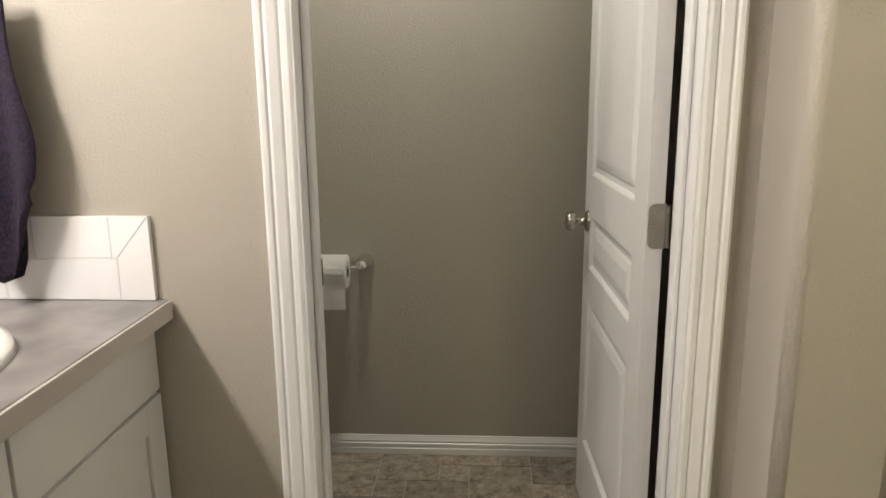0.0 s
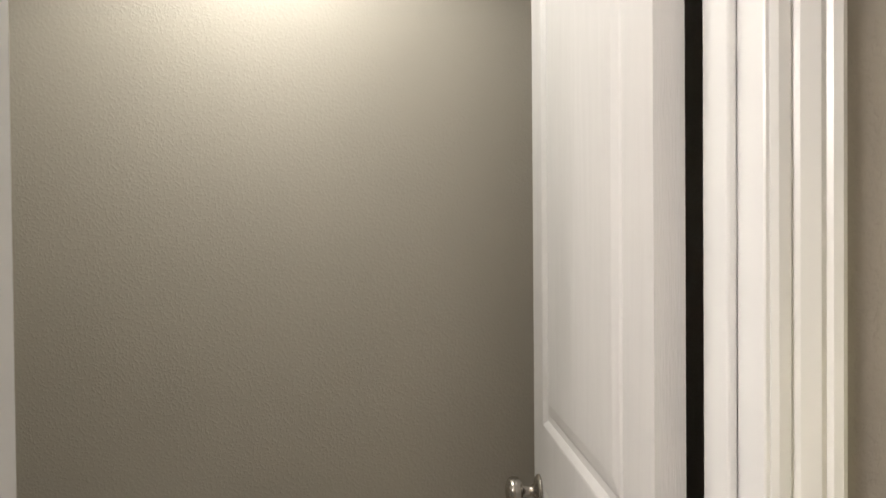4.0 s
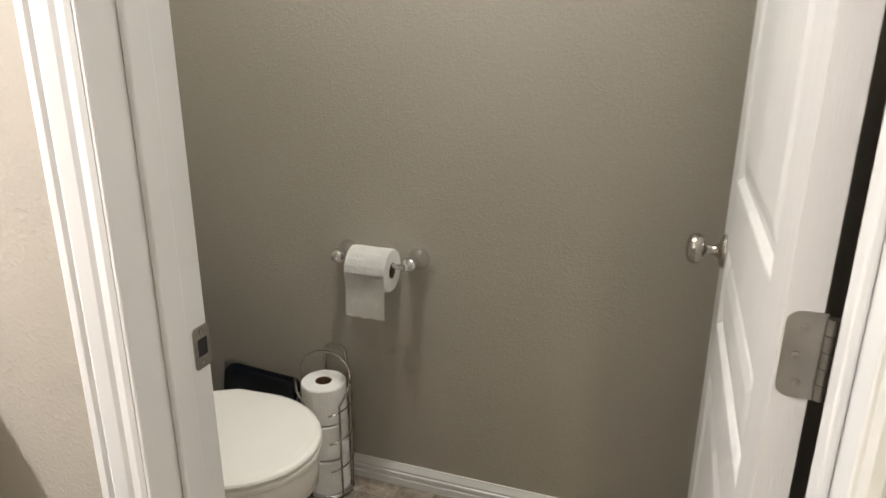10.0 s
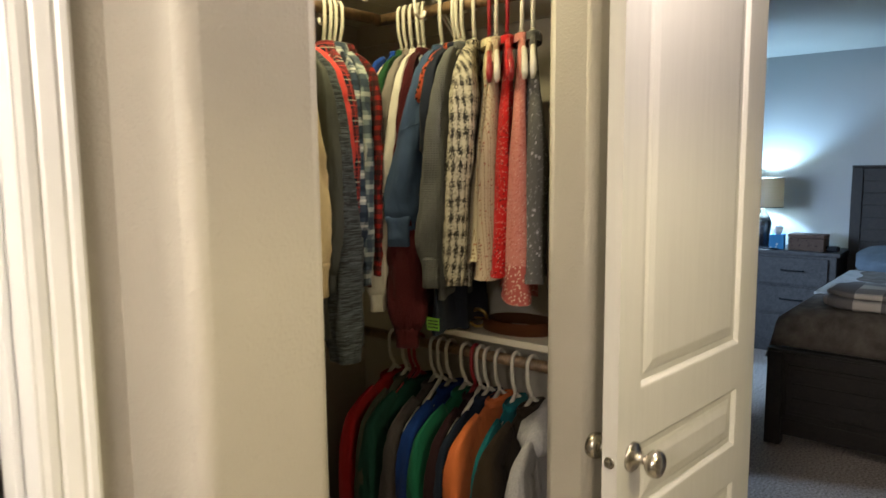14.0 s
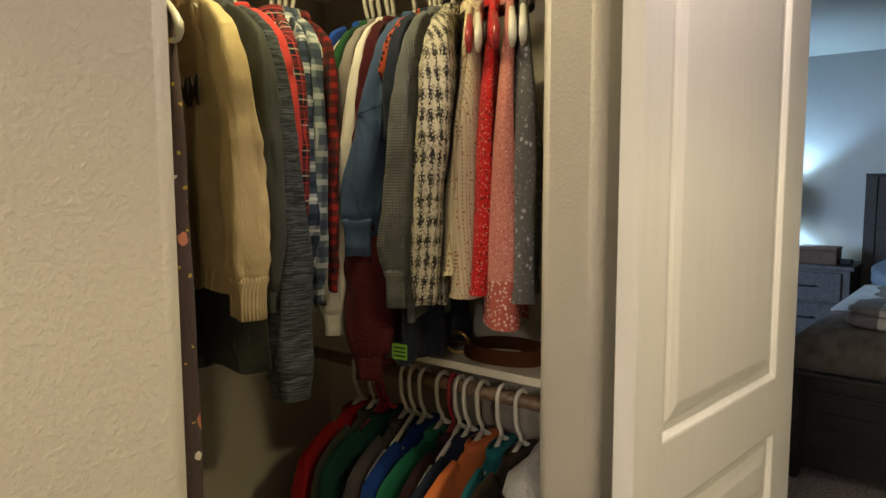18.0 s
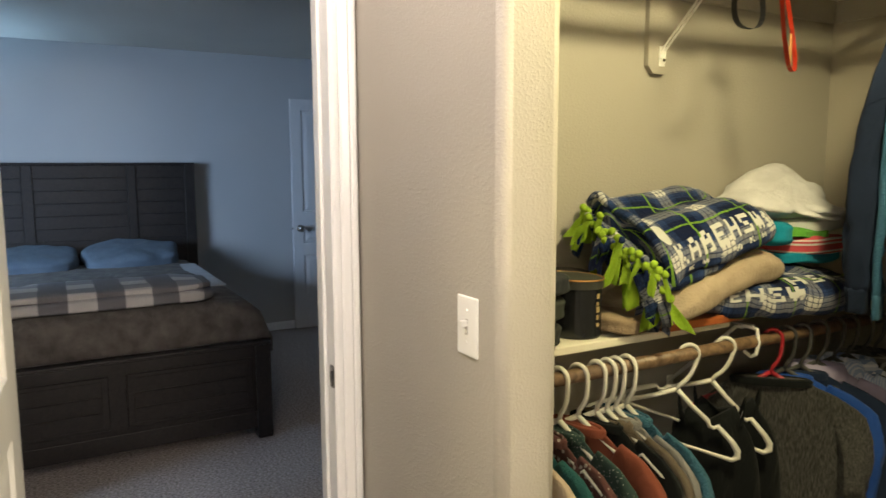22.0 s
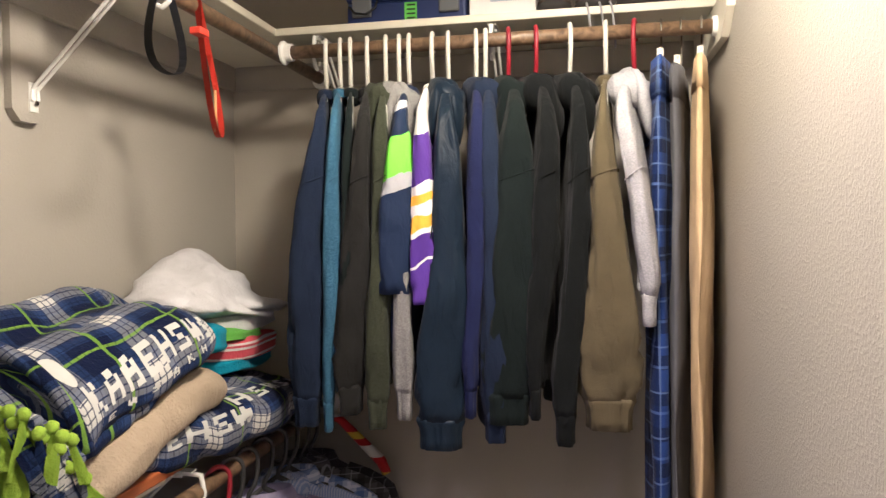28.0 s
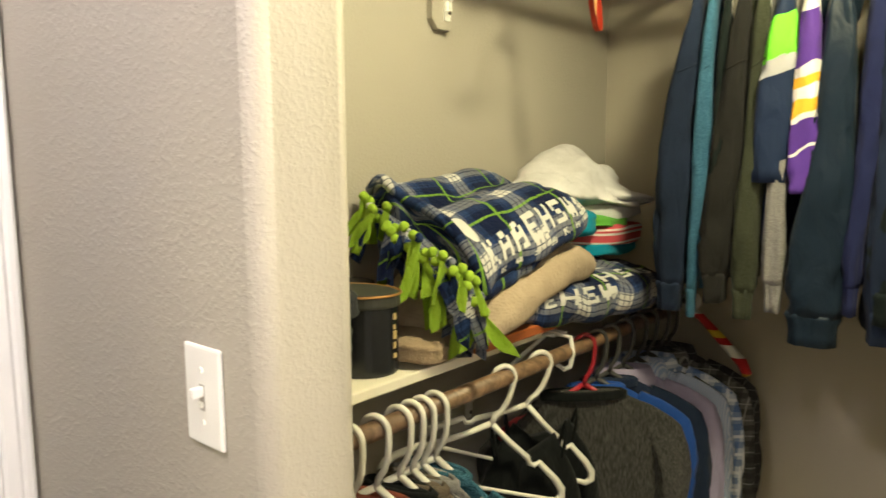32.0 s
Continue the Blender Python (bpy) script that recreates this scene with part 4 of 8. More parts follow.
def slub(name, colour):
    """Knit with uneven dark and pale threads running across."""
    m = cloth(name, colour, bump=0.4, weave=300)
    k = Net(m)
    t = k.noise(1.0, 4, 0.3, (26, 26, 420))
    c = k.mix(k.math("GREATER_THAN", t, 0.53), colour, tuple(v * 0.42 for v in colour))
    c = k.mix(k.math("LESS_THAN", t, 0.40), c, tuple(min(1, v * 1.7) for v in colour))
    k.colour(c)
    return m


def slub_down(name, colour):
    """Heather jersey with pale and dark streaks running down."""
    m = cloth(name, colour, bump=0.3, weave=300)
    k = Net(m)
    t = k.noise(1.0, 5, 0.1, (520, 520, 45))
    c = k.mix(k.math("GREATER_THAN", t, 0.55), colour, tuple(v * 1.9 for v in colour))
    c = k.mix(k.math("LESS_THAN", t, 0.42), c, tuple(v * 0.55 for v in colour))
    k.colour(c)
    return m


def rows_print(name, base, lines, motif, motif_scale, motif_size, hem=None):
    """A print of upright dotted rows (colour, period, width, start, dot length) with small motifs; hem: (z, colour, spot colour)."""
    m = cloth(name, base, vary=0.05)
    k = Net(m)
    u = k.math("ADD", k.x, k.math("MULTIPLY", k.y, 1.5))
    c = base
    for colour, period, width, start, dot in lines:
        f = k.band(u, period, start, width)
        if dot:
            f = k.math("MULTIPLY", f, k.band(k.z, dot, 0.0, dot * 0.55))
        c = k.mix(f, c, colour)
    for colour, scale, size in zip(motif, motif_scale, motif_size):
        d = k.math("ADD", k.cells(scale, stretch=(1, 1, 0.8)), k.math("MULTIPLY", k.noise(scale * 3.0), 0.45))
        c = k.mix(k.math("LESS_THAN", d, size + 0.34), c, colour)
    if hem:
        z, ground, spot = hem
        d = k.math("ADD", k.cells(120, stretch=(1, 1, 0.9)), k.math("MULTIPLY", k.noise(300), 0.3))
        h = k.mix(k.math("LESS_THAN", d, 0.46), ground, spot)
        c = k.mix(k.math("LESS_THAN", k.z, z), c, h)
    k.colour(c)
    return m


def ribbed(name, colour, period=0.006, strength=0.6, axis="u", waffle=False):
    m = cloth(name, colour, bump=0.15)
    k = Net(m)
    u = k.math("ADD", k.x, k.math("MULTIPLY", k.y, 0.9))
    h = k.math("SINE", k.math("MULTIPLY", u, 2 * math.pi / period))
    if waffle:
        h = k.math("ADD", h, k.math("SINE", k.math("MULTIPLY", k.z, 2 * math.pi / (period * 0.8))))
    b = k.n.new("ShaderNodeBump")
    b.inputs["Strength"].default_value, b.inputs["Distance"].default_value = strength, 0.002
    k.l.new(h, b.inputs["Height"])
    k.l.new(b.outputs["Normal"], k.bsdf.inputs["Normal"])
    return m


# ---- hangers and clothes ----
HANGER_WHITE = mat("white_hanger_plastic", (0.62, 0.60, 0.54), 0.35, vary=0.04)
# near-black: the shade under the shelf, put into the hangers' colour
HANGER_SHADED = mat("shaded_hanger_plastic", (0.035, 0.034, 0.034), 0.4)
HANGER_RED = mat("red_hanger_plastic", (0.27, 0.014, 0.022), 0.35, vary=0.06)
hanger_mesh = {}


def hanger_bm():
    """A moulded plastic hanger; the rod's centre is the origin, x along the rod, y across."""
    hook = [(0, 0.0245 * math.cos(a), -0.002 + 0.0265 * math.sin(a)) for a in [math.radians(d) for d in range(214, -1, -16)]]
    hook += [(0, 0.0245, -0.020), (0, 0.022, -0.046), (0, 0.015, -0.066), (0, 0.004, -0.082), (0, 0, -0.100)]
    bm = tube(hook, 0.0056, 8)
    top = -0.098
    for s in (-1, 1):
        arm = [(0.002, 0.0), (0.05, 0.030), (0.100, 0.056), (0.108, 0.068), (0.120, 0.070), (0.128, 0.062), (0.176, 0.092), (0.196, 0.110), (0.201, 0.126), (0.190, 0.138), (0.120, 0.136), (0.0, 0.134)]
        tube([(0, s * y, top - d) for y, d in arm], [0.0065, 0.0062, 0.0062, 0.0052, 0.0052, 0.0062, 0.0075, 0.0085, 0.0085, 0.0062, 0.0042, 0.0042], 8, bm)
    return bm


def hanger(m, red=False, label=""):
    key = "dark" if red == "dark" else ("red" if red else "white")
    if key not in hanger_mesh:
        me = bpy.data.meshes.new("hanger")
        bm = hanger_bm()
        bmesh.ops.recalc_face_normals(bm, faces=bm.faces)
        bm.to_mesh(me)
        bm.free()
        me.materials.append({"red": HANGER_RED, "dark": HANGER_SHADED, "white": HANGER_WHITE}[key])
        for p in me.polygons:
            p.use_smooth = True
        hanger_mesh[key] = me
    ob = new("hanger", hanger_mesh[key])
    ob.matrix_world = m
    return tagged(ob, label=label or (key + " plastic clothes hanger on the wooden rod"), category="hanger", group="clothes hangers")


def wob(x, y, z, amp, f=(14, 9, 5), s=0.0):
    return amp * noise.noise(Vector((x * f[0] + s, y * f[1] + s * 1.7, z * f[2] - s)))


def ridge(x, y, z):
    """Sharp valleys where two lumps of cloth meet: 0 to 1."""
    return max(0.0, 1 - abs(noise.noise(Vector((x, y, z)))) * 7)


def sleeve_rings(side, half, sleeve, widths, leans, bow, taper, seed, fine=True):
    """Rings of one hanging sleeve: widths and sideways leans at the shoulder, the elbow and above the cuff."""
    out = half + 0.016
    path = [(0.100, -0.160), (0.150, -0.186), (out - 0.008, -0.225), (out + 0.006, -0.31), (out + 0.006 + bow * 0.6, -0.42), (out + bow, -0.56), (out + bow * 0.8, -0.70), (out - 0.004, -sleeve)]
    path = [p for p in path[:-1] if -p[1] < sleeve - 0.05] + [path[-1]]
    steps = 6 if fine else 3
    dense = []
    for (y0, za), (y1, zb) in zip(path, path[1:]):
        dense += [(y0 + (y1 - y0) * t / steps, za + (zb - za) * t / steps) for t in range(steps)]
    dense.append(path[-1])
    count = 30 if fine else 16
    reach = sleeve - 0.20
    rs = []
    for i, (y, z) in enumerate(dense):
        v = max(0.0, min(1.0, (-z - 0.20) / reach))
        if v < 0.5:
            f = v * 2
            w, lean = widths[0] + (widths[1] - widths[0]) * f, leans[0] * f
        else:
            f = min(1.0, (v - 0.5) / 0.36)
            w, lean = widths[1] + (widths[2] - widths[1]) * f, leans[0] + (leans[1] - leans[0]) * f
        if v > 0.92:
            w *= 1 - (1 - taper) * ((v - 0.92) / 0.08) ** 1.2
        if -z < 0.27:
            w *= 0.40 + 0.60 * max(0, (-z - 0.16) / 0.11)
        wy = (0.050 - 0.014 * v) * (0.55 + 0.45 * min(1, (-z - 0.14) / 0.12))
        y0, z0 = dense[max(i - 1, 0)]
        y1, z1 = dense[min(i + 1, len(dense) - 1)]
        t = Vector((0, y1 - y0, z1 - z0)).normalized()
        nn = Vector((0, -t.z, t.y)) * side
        ring = []
        for k in range(count):
            a = 2 * math.pi * k / count
            ca, sa = math.cos(a), math.sin(a)
            ex, ey = math.copysign(abs(ca) ** 0.50, ca), math.copysign(abs(sa) ** 0.70, sa)
            q = 1 + 0.06 * math.sin(2 * a + seed + 5 * z) * v
            q += wob(ca * 1.4, sa * 1.4, z * 1.6, 0.18, (1, 1, 4), seed + side)
            q -= 0.21 * ridge(ca * 0.9 + z * 3.4 + seed, sa * 0.9, z * 4.2 + seed) * min(1, v * 3)
            q -= 0.11 * ridge(ca * 1.6 - z * 6 + seed, sa * 1.5, z * 11 - seed) * min(1, v * 2)
            if v > 0.72:
                q += 0.06 * math.sin(z * 150 + 1.5 * ca + seed) * (v - 0.72) / 0.28
            ring.append(Vector((lean, side * y, z)) + Vector((1, 0, 0)) * ex * w * q + nn * ey * wy * q + Vector((wob(0, 0, z, 0.008, (1, 1, 4), seed * 2 + side), 0, 0)))
        rs.append(ring)
    return rs


def garment(kind, label, material, m, length=0.78, sleeve=0.88, sw=0.052, thick=0.034, half=0.185, hood=False, cuff=0.06, cuff_mat=None, hem=True, seed=0.0, red=False, neck=0.055, category="", bow=0.012, taper=0.78, bare=False, collar=False, widths=None, leans=(0.0, 0.0), lobes=(), seam=False):
    """A garment on its hanger: body, sleeves with cuffs, neckband or hood. Lengths are measured down from the rod."""
    hanger(m, red)
    g = empty(kind, m, label=label, category=category or kind.replace("_", " "))
    n, levels, top = 44, 30, -0.112
    rings = []
    for i in range(levels):
        v = i / (levels - 1)
        z = -length + (length + top) * v
        d = top - z                                  # below the neckline
        slope = max(0.0, min(1.0, d / 0.095))
        w = neck + (half - neck) * slope ** 0.8
        w *= 1 + 0.10 * max(0, (d - 0.2)) / max(length, 0.3) - 0.04 * max(0, 1 - abs(d - 0.45) / 0.3)
        if bare:                                     # cut-away armhole
            w *= 1 - 0.16 * math.exp(-((d - 0.13) / 0.07) ** 2)
        b = thick * (0.30 + 0.70 * min(1, d / 0.35)) * (1 + 0.35 * min(1, d / 0.6))
        ring = []
        for k in range(n):
            a = 2 * math.pi * k / n
            c, s = math.cos(a), math.sin(a)
            fold = 0.16 * math.sin(c * 9 + seed * 3 + d * 2) * min(1, d / 0.2)
            fold -= 0.20 * ridge(c * 2.2 + d * 0.8 + seed, s * 0.6, d * 1.6 + seed) * min(1, d / 0.2)
            shift = leans[0] * min(1, d / 0.4) + (leans[1] - leans[0]) * max(0, d - 0.4)
            x = shift + (math.copysign(abs(s) ** 0.45, s) if bare else s) * b * (1 + fold) + wob(c, s, d, 0.009, (2.2, 2.0, 4.0), seed) * min(1, d / 0.15) + 0.008 * math.sin(c * 6 + seed) * min(1, d / 0.3)
            ring.append(Vector((x, c * w, z + (0.008 * math.sin(c * 7 + seed) + 0.010 * c if i == 0 else 0))))
        rings.append(ring)
    part("body", loft(rings), material, g, smooth=True)
    if (hem or bare) and length > 0.4:
        low = [[p + Vector((0.0022 * (1 if p.x > 0 else -1), 0.002 * (1 if p.y > 0 else -1), dz)) for p in rings[f]] for f, dz in ((0, -0.004), (0, 0.0), (1, 0.0), (2, 0.0))]
        part("hem_band", loft(low[:3] if bare else low, caps=False), cuff_mat or material, g, smooth=True)
    if not bare:
        wd = widths or (sw * 0.42, sw * 0.80, sw)
        for side in (1, -1):
            rs = sleeve_rings(side, half, sleeve, wd, leans, bow, taper, seed, side > 0)
            sl = part("sleeve", loft(rs), material, g, smooth=True)
            if seam and side > 0:
                pick = min(range(len(rs)), key=lambda q: abs(sum(p.z for p in rs[q]) / len(rs[q]) + 0.345))
                ring = rs[pick]
                c = sum(ring, Vector()) / len(ring)
                part("shoulder_seam", tube([c + (p - c) * 1.01 + Vector((0, 0, -0.016 * (p.x - c.x) / max(wd[1], 0.01))) for p in ring], 0.0016, 6, closed=True), material, sl, smooth=True)
            if cuff:
                end = rs[-1]
                c = sum(end, Vector()) / len(end)
                cr = [[c + (p - c) * f + Vector((0, 0, dz)) for p in end] for f, dz in ((1.0, 0.012), (1.05, 0.004), (0.93, -0.010), (0.88, -cuff * 0.6), (0.90, -cuff), (0.80, -cuff - 0.002), (0.76, -cuff * 0.6))]
                part("cuff", loft(cr), cuff_mat or material, sl, smooth=True)
    if hood:
        bm = tube([(0.016 * math.sin(a), 0.120 * math.cos(a), -0.136 - 0.024 * math.cos(a) + 0.012 * math.sin(a)) for a in [2 * math.pi * k / 26 for k in range(26)]], [0.034 + 0.008 * math.cos(2 * math.pi * k / 26) for k in range(26)], 14, closed=True)
        for vert in bm.verts:
            p = vert.co
            q = wob(p.x, p.y, p.z, 0.012, (26, 16, 20), seed) - 0.008 * ridge(p.x * 20 + seed, p.y * 12, p.z * 22)
            vert.co = p + Vector((p.x * 20 * q, q * 0.5, q * 0.7))
        part("hood", bm, material, g, smooth=True)
        for dx in lobes:
            lr = []
            for i in range(14):
                v = i / 13
                z = -0.115 - 0.155 * v
                r = math.sin(math.pi * min(1, 0.10 + 0.9 * v)) ** 0.6 + 0.04
                lr.append([Vector((dx * (0.3 + 0.9 * v ** 0.6) + math.cos(b) * 0.019 * r * (1 + 0.25 * math.sin(3 * b + 4 * v + seed)), 0.105 + 0.014 * v + math.sin(b) * 0.046 * r, z)) for b in [2 * math.pi * k / 18 for k in range(18)]])
            part("hood_fold", loft(lr), material, g, smooth=True)
    elif collar:
        cr = []
        for f, dz in ((1.35, -0.030), (1.30, -0.010), (1.12, 0.012), (1.0, 0.010), (0.98, -0.02)):
            cr.append([Vector((math.sin(a) * 0.030 * f, math.cos(a) * neck * 1.15 * f, top + dz)) for a in [2 * math.pi * k / 24 for k in range(24)]])
        part("collar", loft(cr, caps=False), material, g, smooth=True)
    else:
        cr = [[Vector((math.sin(a) * 0.022 * f, math.cos(a) * (neck + 0.012) * f, top - 0.004 + dz)) for a in [2 * math.pi * k / 24 for k in range(24)]] for f, dz in ((1.10, -0.016), (1.12, 0.0), (1.0, 0.006), (0.9, 0.0), (0.9, -0.014))]
        part("neckband", loft(cr, caps=False), cuff_mat or material, g, smooth=True)
    return g


def facing(rod_at, side_at, reach=0.205):
    """The turn of a garment whose near side hangs beside its hook."""
    return math.degrees(math.atan2(rod_at - side_at, reach))


def drape(kind, label, material, m, z0, z1, half, thick, seed=0.0, category="", flare=0.0, waist=None, shift=0.0):
    """Trousers or a long skirt hanging flat from clips."""
    g = empty(kind, m, label=label, category=category or kind)
    rings = []
    for i in range(30):
        v = i / 29
        z = z1 + (z0 - z1) * v
        d = 1 - v
        w = half * (1 + flare * d)
        ring = []
        for k in range(36):
            a = 2 * math.pi * k / 36
            c, s = math.cos(a), math.sin(a)
            f = 0.3 * math.sin(c * 7 + seed) * min(1, d * 4)
            ring.append(Vector((s * thick * (0.6 + 0.4 * min(1, d * 5)) * (1 + f) + wob(c, s, z, 0.012, (2, 2, 4), seed), c * w + shift * d + wob(0, 0, z, 0.010, (1, 1, 3), seed + 4), z)))
        rings.append(ring)
    part("leg_panel", loft(rings), material, g, smooth=True)
    wr = [[p + Vector((0.002 * (1 if p.x > 0 else -1), 0.002 * (1 if p.y > 0 else -1), 0)) for p in r] for r in rings[-3:]]
    part("waistband", loft(wr), waist or material, g, smooth=True)
    for s in (-1, 1):
        part("clip", box(-0.008, 0.008, s * half * 0.7 - 0.010, s * half * 0.7 + 0.010, z0 - 0.015, z0 + 0.025, 0.002), CHROME, g)
    part("hanger_wire", tube([(0, 0.018 * math.cos(a), 0.003 + 0.020 * math.sin(a)) for a in [math.radians(q) for q in range(-30, 181, 21)]] + [(0, -0.018, -0.01), (0, 0, z0 + 0.05), (0, 0, z0 + 0.022)], 0.0022, 6), CHROME, g)
    part("hanger_bar", tube([(0, -half * 0.8, z0 + 0.02), (0, half * 0.8, z0 + 0.02)], 0.003, 6), CHROME, g)
    return g


def rod(name, a, b, label, ends=True):
    r = empty(name, label=label, category="closet rod")
    me = part("pole", tube([a, b], 0.0168, 20), RODWOOD, r, smooth=True)
    d = (Vector(b) - Vector(a)).normalized()
    for p, s, on in ((Vector(a), 1, ends), (Vector(b), -1, ends)):
        if on:
            q = d.to_track_quat("Z", "Y").to_matrix().to_4x4()
            part("end_cap", lathe([(0.030, 0.0), (0.030, 0.006), (0.023, 0.010), (0.022, 0.026), (0.0185, 0.026)], 20, m=Matrix.Translation(p) @ q @ (Matrix.Identity(4) if s > 0 else pose(0, 0, 0, 180))), PLASTIC, r)
    return r


def support(m, label="white shelf and rod bracket under the shelf"):
    """A shelf-and-rod bracket: local x out from the wall, z up, shelf at z = 0."""
    b = empty("shelf_bracket", m, label=label, category="bracket")
    part("wall_plate", prism([(0.0, -0.011), (0.003, -0.011), (0.003, 0.011), (0.0, 0.011)], -0.272, -0.215), PLASTIC, b)
    part("top_arm", box(0.0, 0.285, -0.011, 0.011, -0.004, -0.0005), PLASTIC, b)
    bm = bmesh.new()
    for s in (-1, 1):
        tube([(0.006, s * 0.007, -0.250), (0.006, s * 0.007, -0.228), (0.235, s * 0.007, -0.012), (0.262, s * 0.007, -0.012)], 0.0036, 6, bm)
    part("brace", bm, PLASTIC, b)
    hookp = [(0.262, 0, -0.006), (0.300, 0, -0.010), (0.306, 0, -0.045), (0.300, 0, -0.078), (0.285, 0, -0.088), (0.266, 0, -0.080), (0.262, 0, -0.066)]
    part("rod_hook", tube(hookp, 0.0055, 8), PLASTIC, b)
    part("screw", lathe([(0.005, 0), (0.004, 0.002), (0, 0.0022)], 10, m=Matrix.Translation((0.009, 0, -0.255)) @ pose(0, 0, 0, 0, 90)), NICKEL, b)
    return b


# ---- closets: shelves, rods, brackets ----
def shelf(name, label, boards, cleats):
    s = empty(name, label=label, category="shelf")
    for b in boards:
        part("board", box(*b, 0.003), SHELF, s)
    for c in cleats:
        part("cleat", box(*c, 0.002, 1), PAINT, s, "wall-coloured support strip")
    return s


shelf("upper_shelf", "cream painted corner shelf above the closet rods", [(0.302, 1.688, -2.263, -1.95, 2.02, 2.04), (1.40, 1.688, -1.9495, -0.655, 2.02, 2.04)],
      [(0.319, 1.671, -2.264, -2.247, 1.945, 2.0195), (1.672, 1.689, -2.246, -0.655, 1.945, 2.0195)])
side = empty("shelf_cleat", label="painted angled shelf support on the side wall", category="shelf support")
part("cleat", loft([[Vector((x, y, z)) for y, z in ((-2.246, 1.925), (-1.86, 1.925), (-1.80, 1.975), (-1.80, 2.0195), (-2.246, 2.0195))] for x in (0.301, 0.318)]), SHELF, side)
shelf("lower_shelf", "cream painted waist-high closet shelf holding folded blankets", [(1.40, 1.688, -1.425, -0.655, 1.03, 1.05), (1.50, 1.688, -2.262, -1.4255, 1.03, 1.05)],
      [(1.672, 1.689, -2.246, -0.655, 0.955, 1.0295)])
shelf("upper_shelf", "cream painted corner shelf with shoes and boxes", [(0.387, 1.688, 1.28, 1.598, 2.02, 2.04), (1.42, 1.688, 0.523, 1.2795, 2.02, 2.04)],
      [(0.40, 1.671, 1.582, 1.599, 1.945, 2.0195), (1.672, 1.689, 0.523, 1.581, 1.945, 2.0195)])
shelf("lower_shelf", "grey-shadowed waist-high closet shelf with a belt", [(1.464, 1.688, 0.523, 1.018, 1.016, 1.036)], [(1.672, 1.689, 0.523, 1.018, 0.941, 1.0155)])
rod("closet_rod", (0.302, -1.915, 1.965), (1.366, -1.915, 1.965), "wooden closet rod along the back wall")
rod("closet_rod", (1.385, -0.655, 1.965), (1.385, -2.24, 1.965), "wooden closet rod under the side shelf")
rod("closet_rod", (1.38, -0.655, 0.985), (1.38, -2.262, 0.985), "lower wooden closet rod with hangers")
rod("closet_rod", (0.387, 1.25, 1.965), (1.440, 1.25, 1.965), "wooden closet rod full of shirts", ends=False)
rod("closet_rod", (1.457, 0.523, 1.965), (1.457, 1.267, 1.965), "wooden closet rod full of tops and dresses", ends=False)
rod("closet_rod", (1.50, 0.523, 0.965), (1.50, 1.597, 0.965), "lower wooden closet rod full of sweatshirts")
support(pose(1.672, -1.422, 2.0195, 0, 0, 180), "white steel shelf bracket with wooden backing plate")
bk = empty("bracket_backing", label="wall-coloured backing board with clipped corners", category="backing board")
part("board", loft([[Vector((x, y, z)) for y, z in ((-1.37, 1.944), (-1.453, 1.944), (-1.453, 1.748), (-1.433, 1.726), (-1.390, 1.726), (-1.37, 1.748))] for x in (1.672, 1.689)]), PAINT, bk)
for x in (1.293, 0.835):
    support(pose(x, -2.247, 2.0195, 0, 0, 90))
support(pose(1.27, 1.582, 2.0195, 0, 0, -90))
support(pose(1.672, 1.03, 2.0195, 0, 0, 180))
support(pose(1.672, -1.50, 1.0295, 0, 0, 180))

# ---- closet with the blankets: clothes on the back rod ----
NAVY = cloth("navy_fleece", (0.011, 0.018, 0.040))
STEEL = cloth("steel_blue_cloth", (0.022, 0.075, 0.13), heather=0.5)
CHAR = cloth("charcoal_cloth", (0.015, 0.0145, 0.014))
DGREEN = cloth("dark_green_black_cloth", (0.006, 0.010, 0.010))
OLIVE = cloth("olive_green_cloth", (0.028, 0.032, 0.019), heather=0.25)
GREYH = cloth("grey_heather_cloth", (0.16, 0.155, 0.15), heather=0.5)
WIND = cloth("slate_nylon", (0.008, 0.016, 0.029), rough=0.45, bump=0.1)
INDIGO = cloth("indigo_cloth", (0.012, 0.016, 0.058))
BLACKG = cloth("black_cloth", (0.005, 0.006, 0.0065))
KHAKIO = cloth("khaki_olive_fleece", (0.090, 0.072, 0.040))
LGREY = cloth("light_grey_fleece", (0.27, 0.265, 0.28), heather=0.35)
BLUEPLAID = plaid("blue_plaid_flannel", (0.018, 0.045, 0.18), [((0.006, 0.012, 0.05), 0.075, 0.03, 0.0, 0.8), ((0.10, 0.17, 0.40), 0.095, 0.006, 0.012, 0.45), ((0.16, 0.24, 0.46), 0.095, 0.004, 0.055, 0.40)])
GREYP = cloth("grey_trouser_cloth", (0.085, 0.085, 0.095))
TANP = cloth("tan_cotton", (0.50, 0.35, 0.19))


def jersey(name, top, layers):
    """A sports jersey: bands of colour by height, each (below this z, colour)."""
    m = cloth(name, top, rough=0.6, bump=0.15)
    k = Net(m)
    c = top
    wave = k.math("ADD", k.z, k.math("ADD", k.math("MULTIPLY", k.noise(14, 2), 0.045), k.math("MULTIPLY", k.x, 0.35)))
    for z, colour in layers:
        c = k.mix(k.math("LESS_THAN", wave, z), c, colour)
    k.colour(c)
    return m


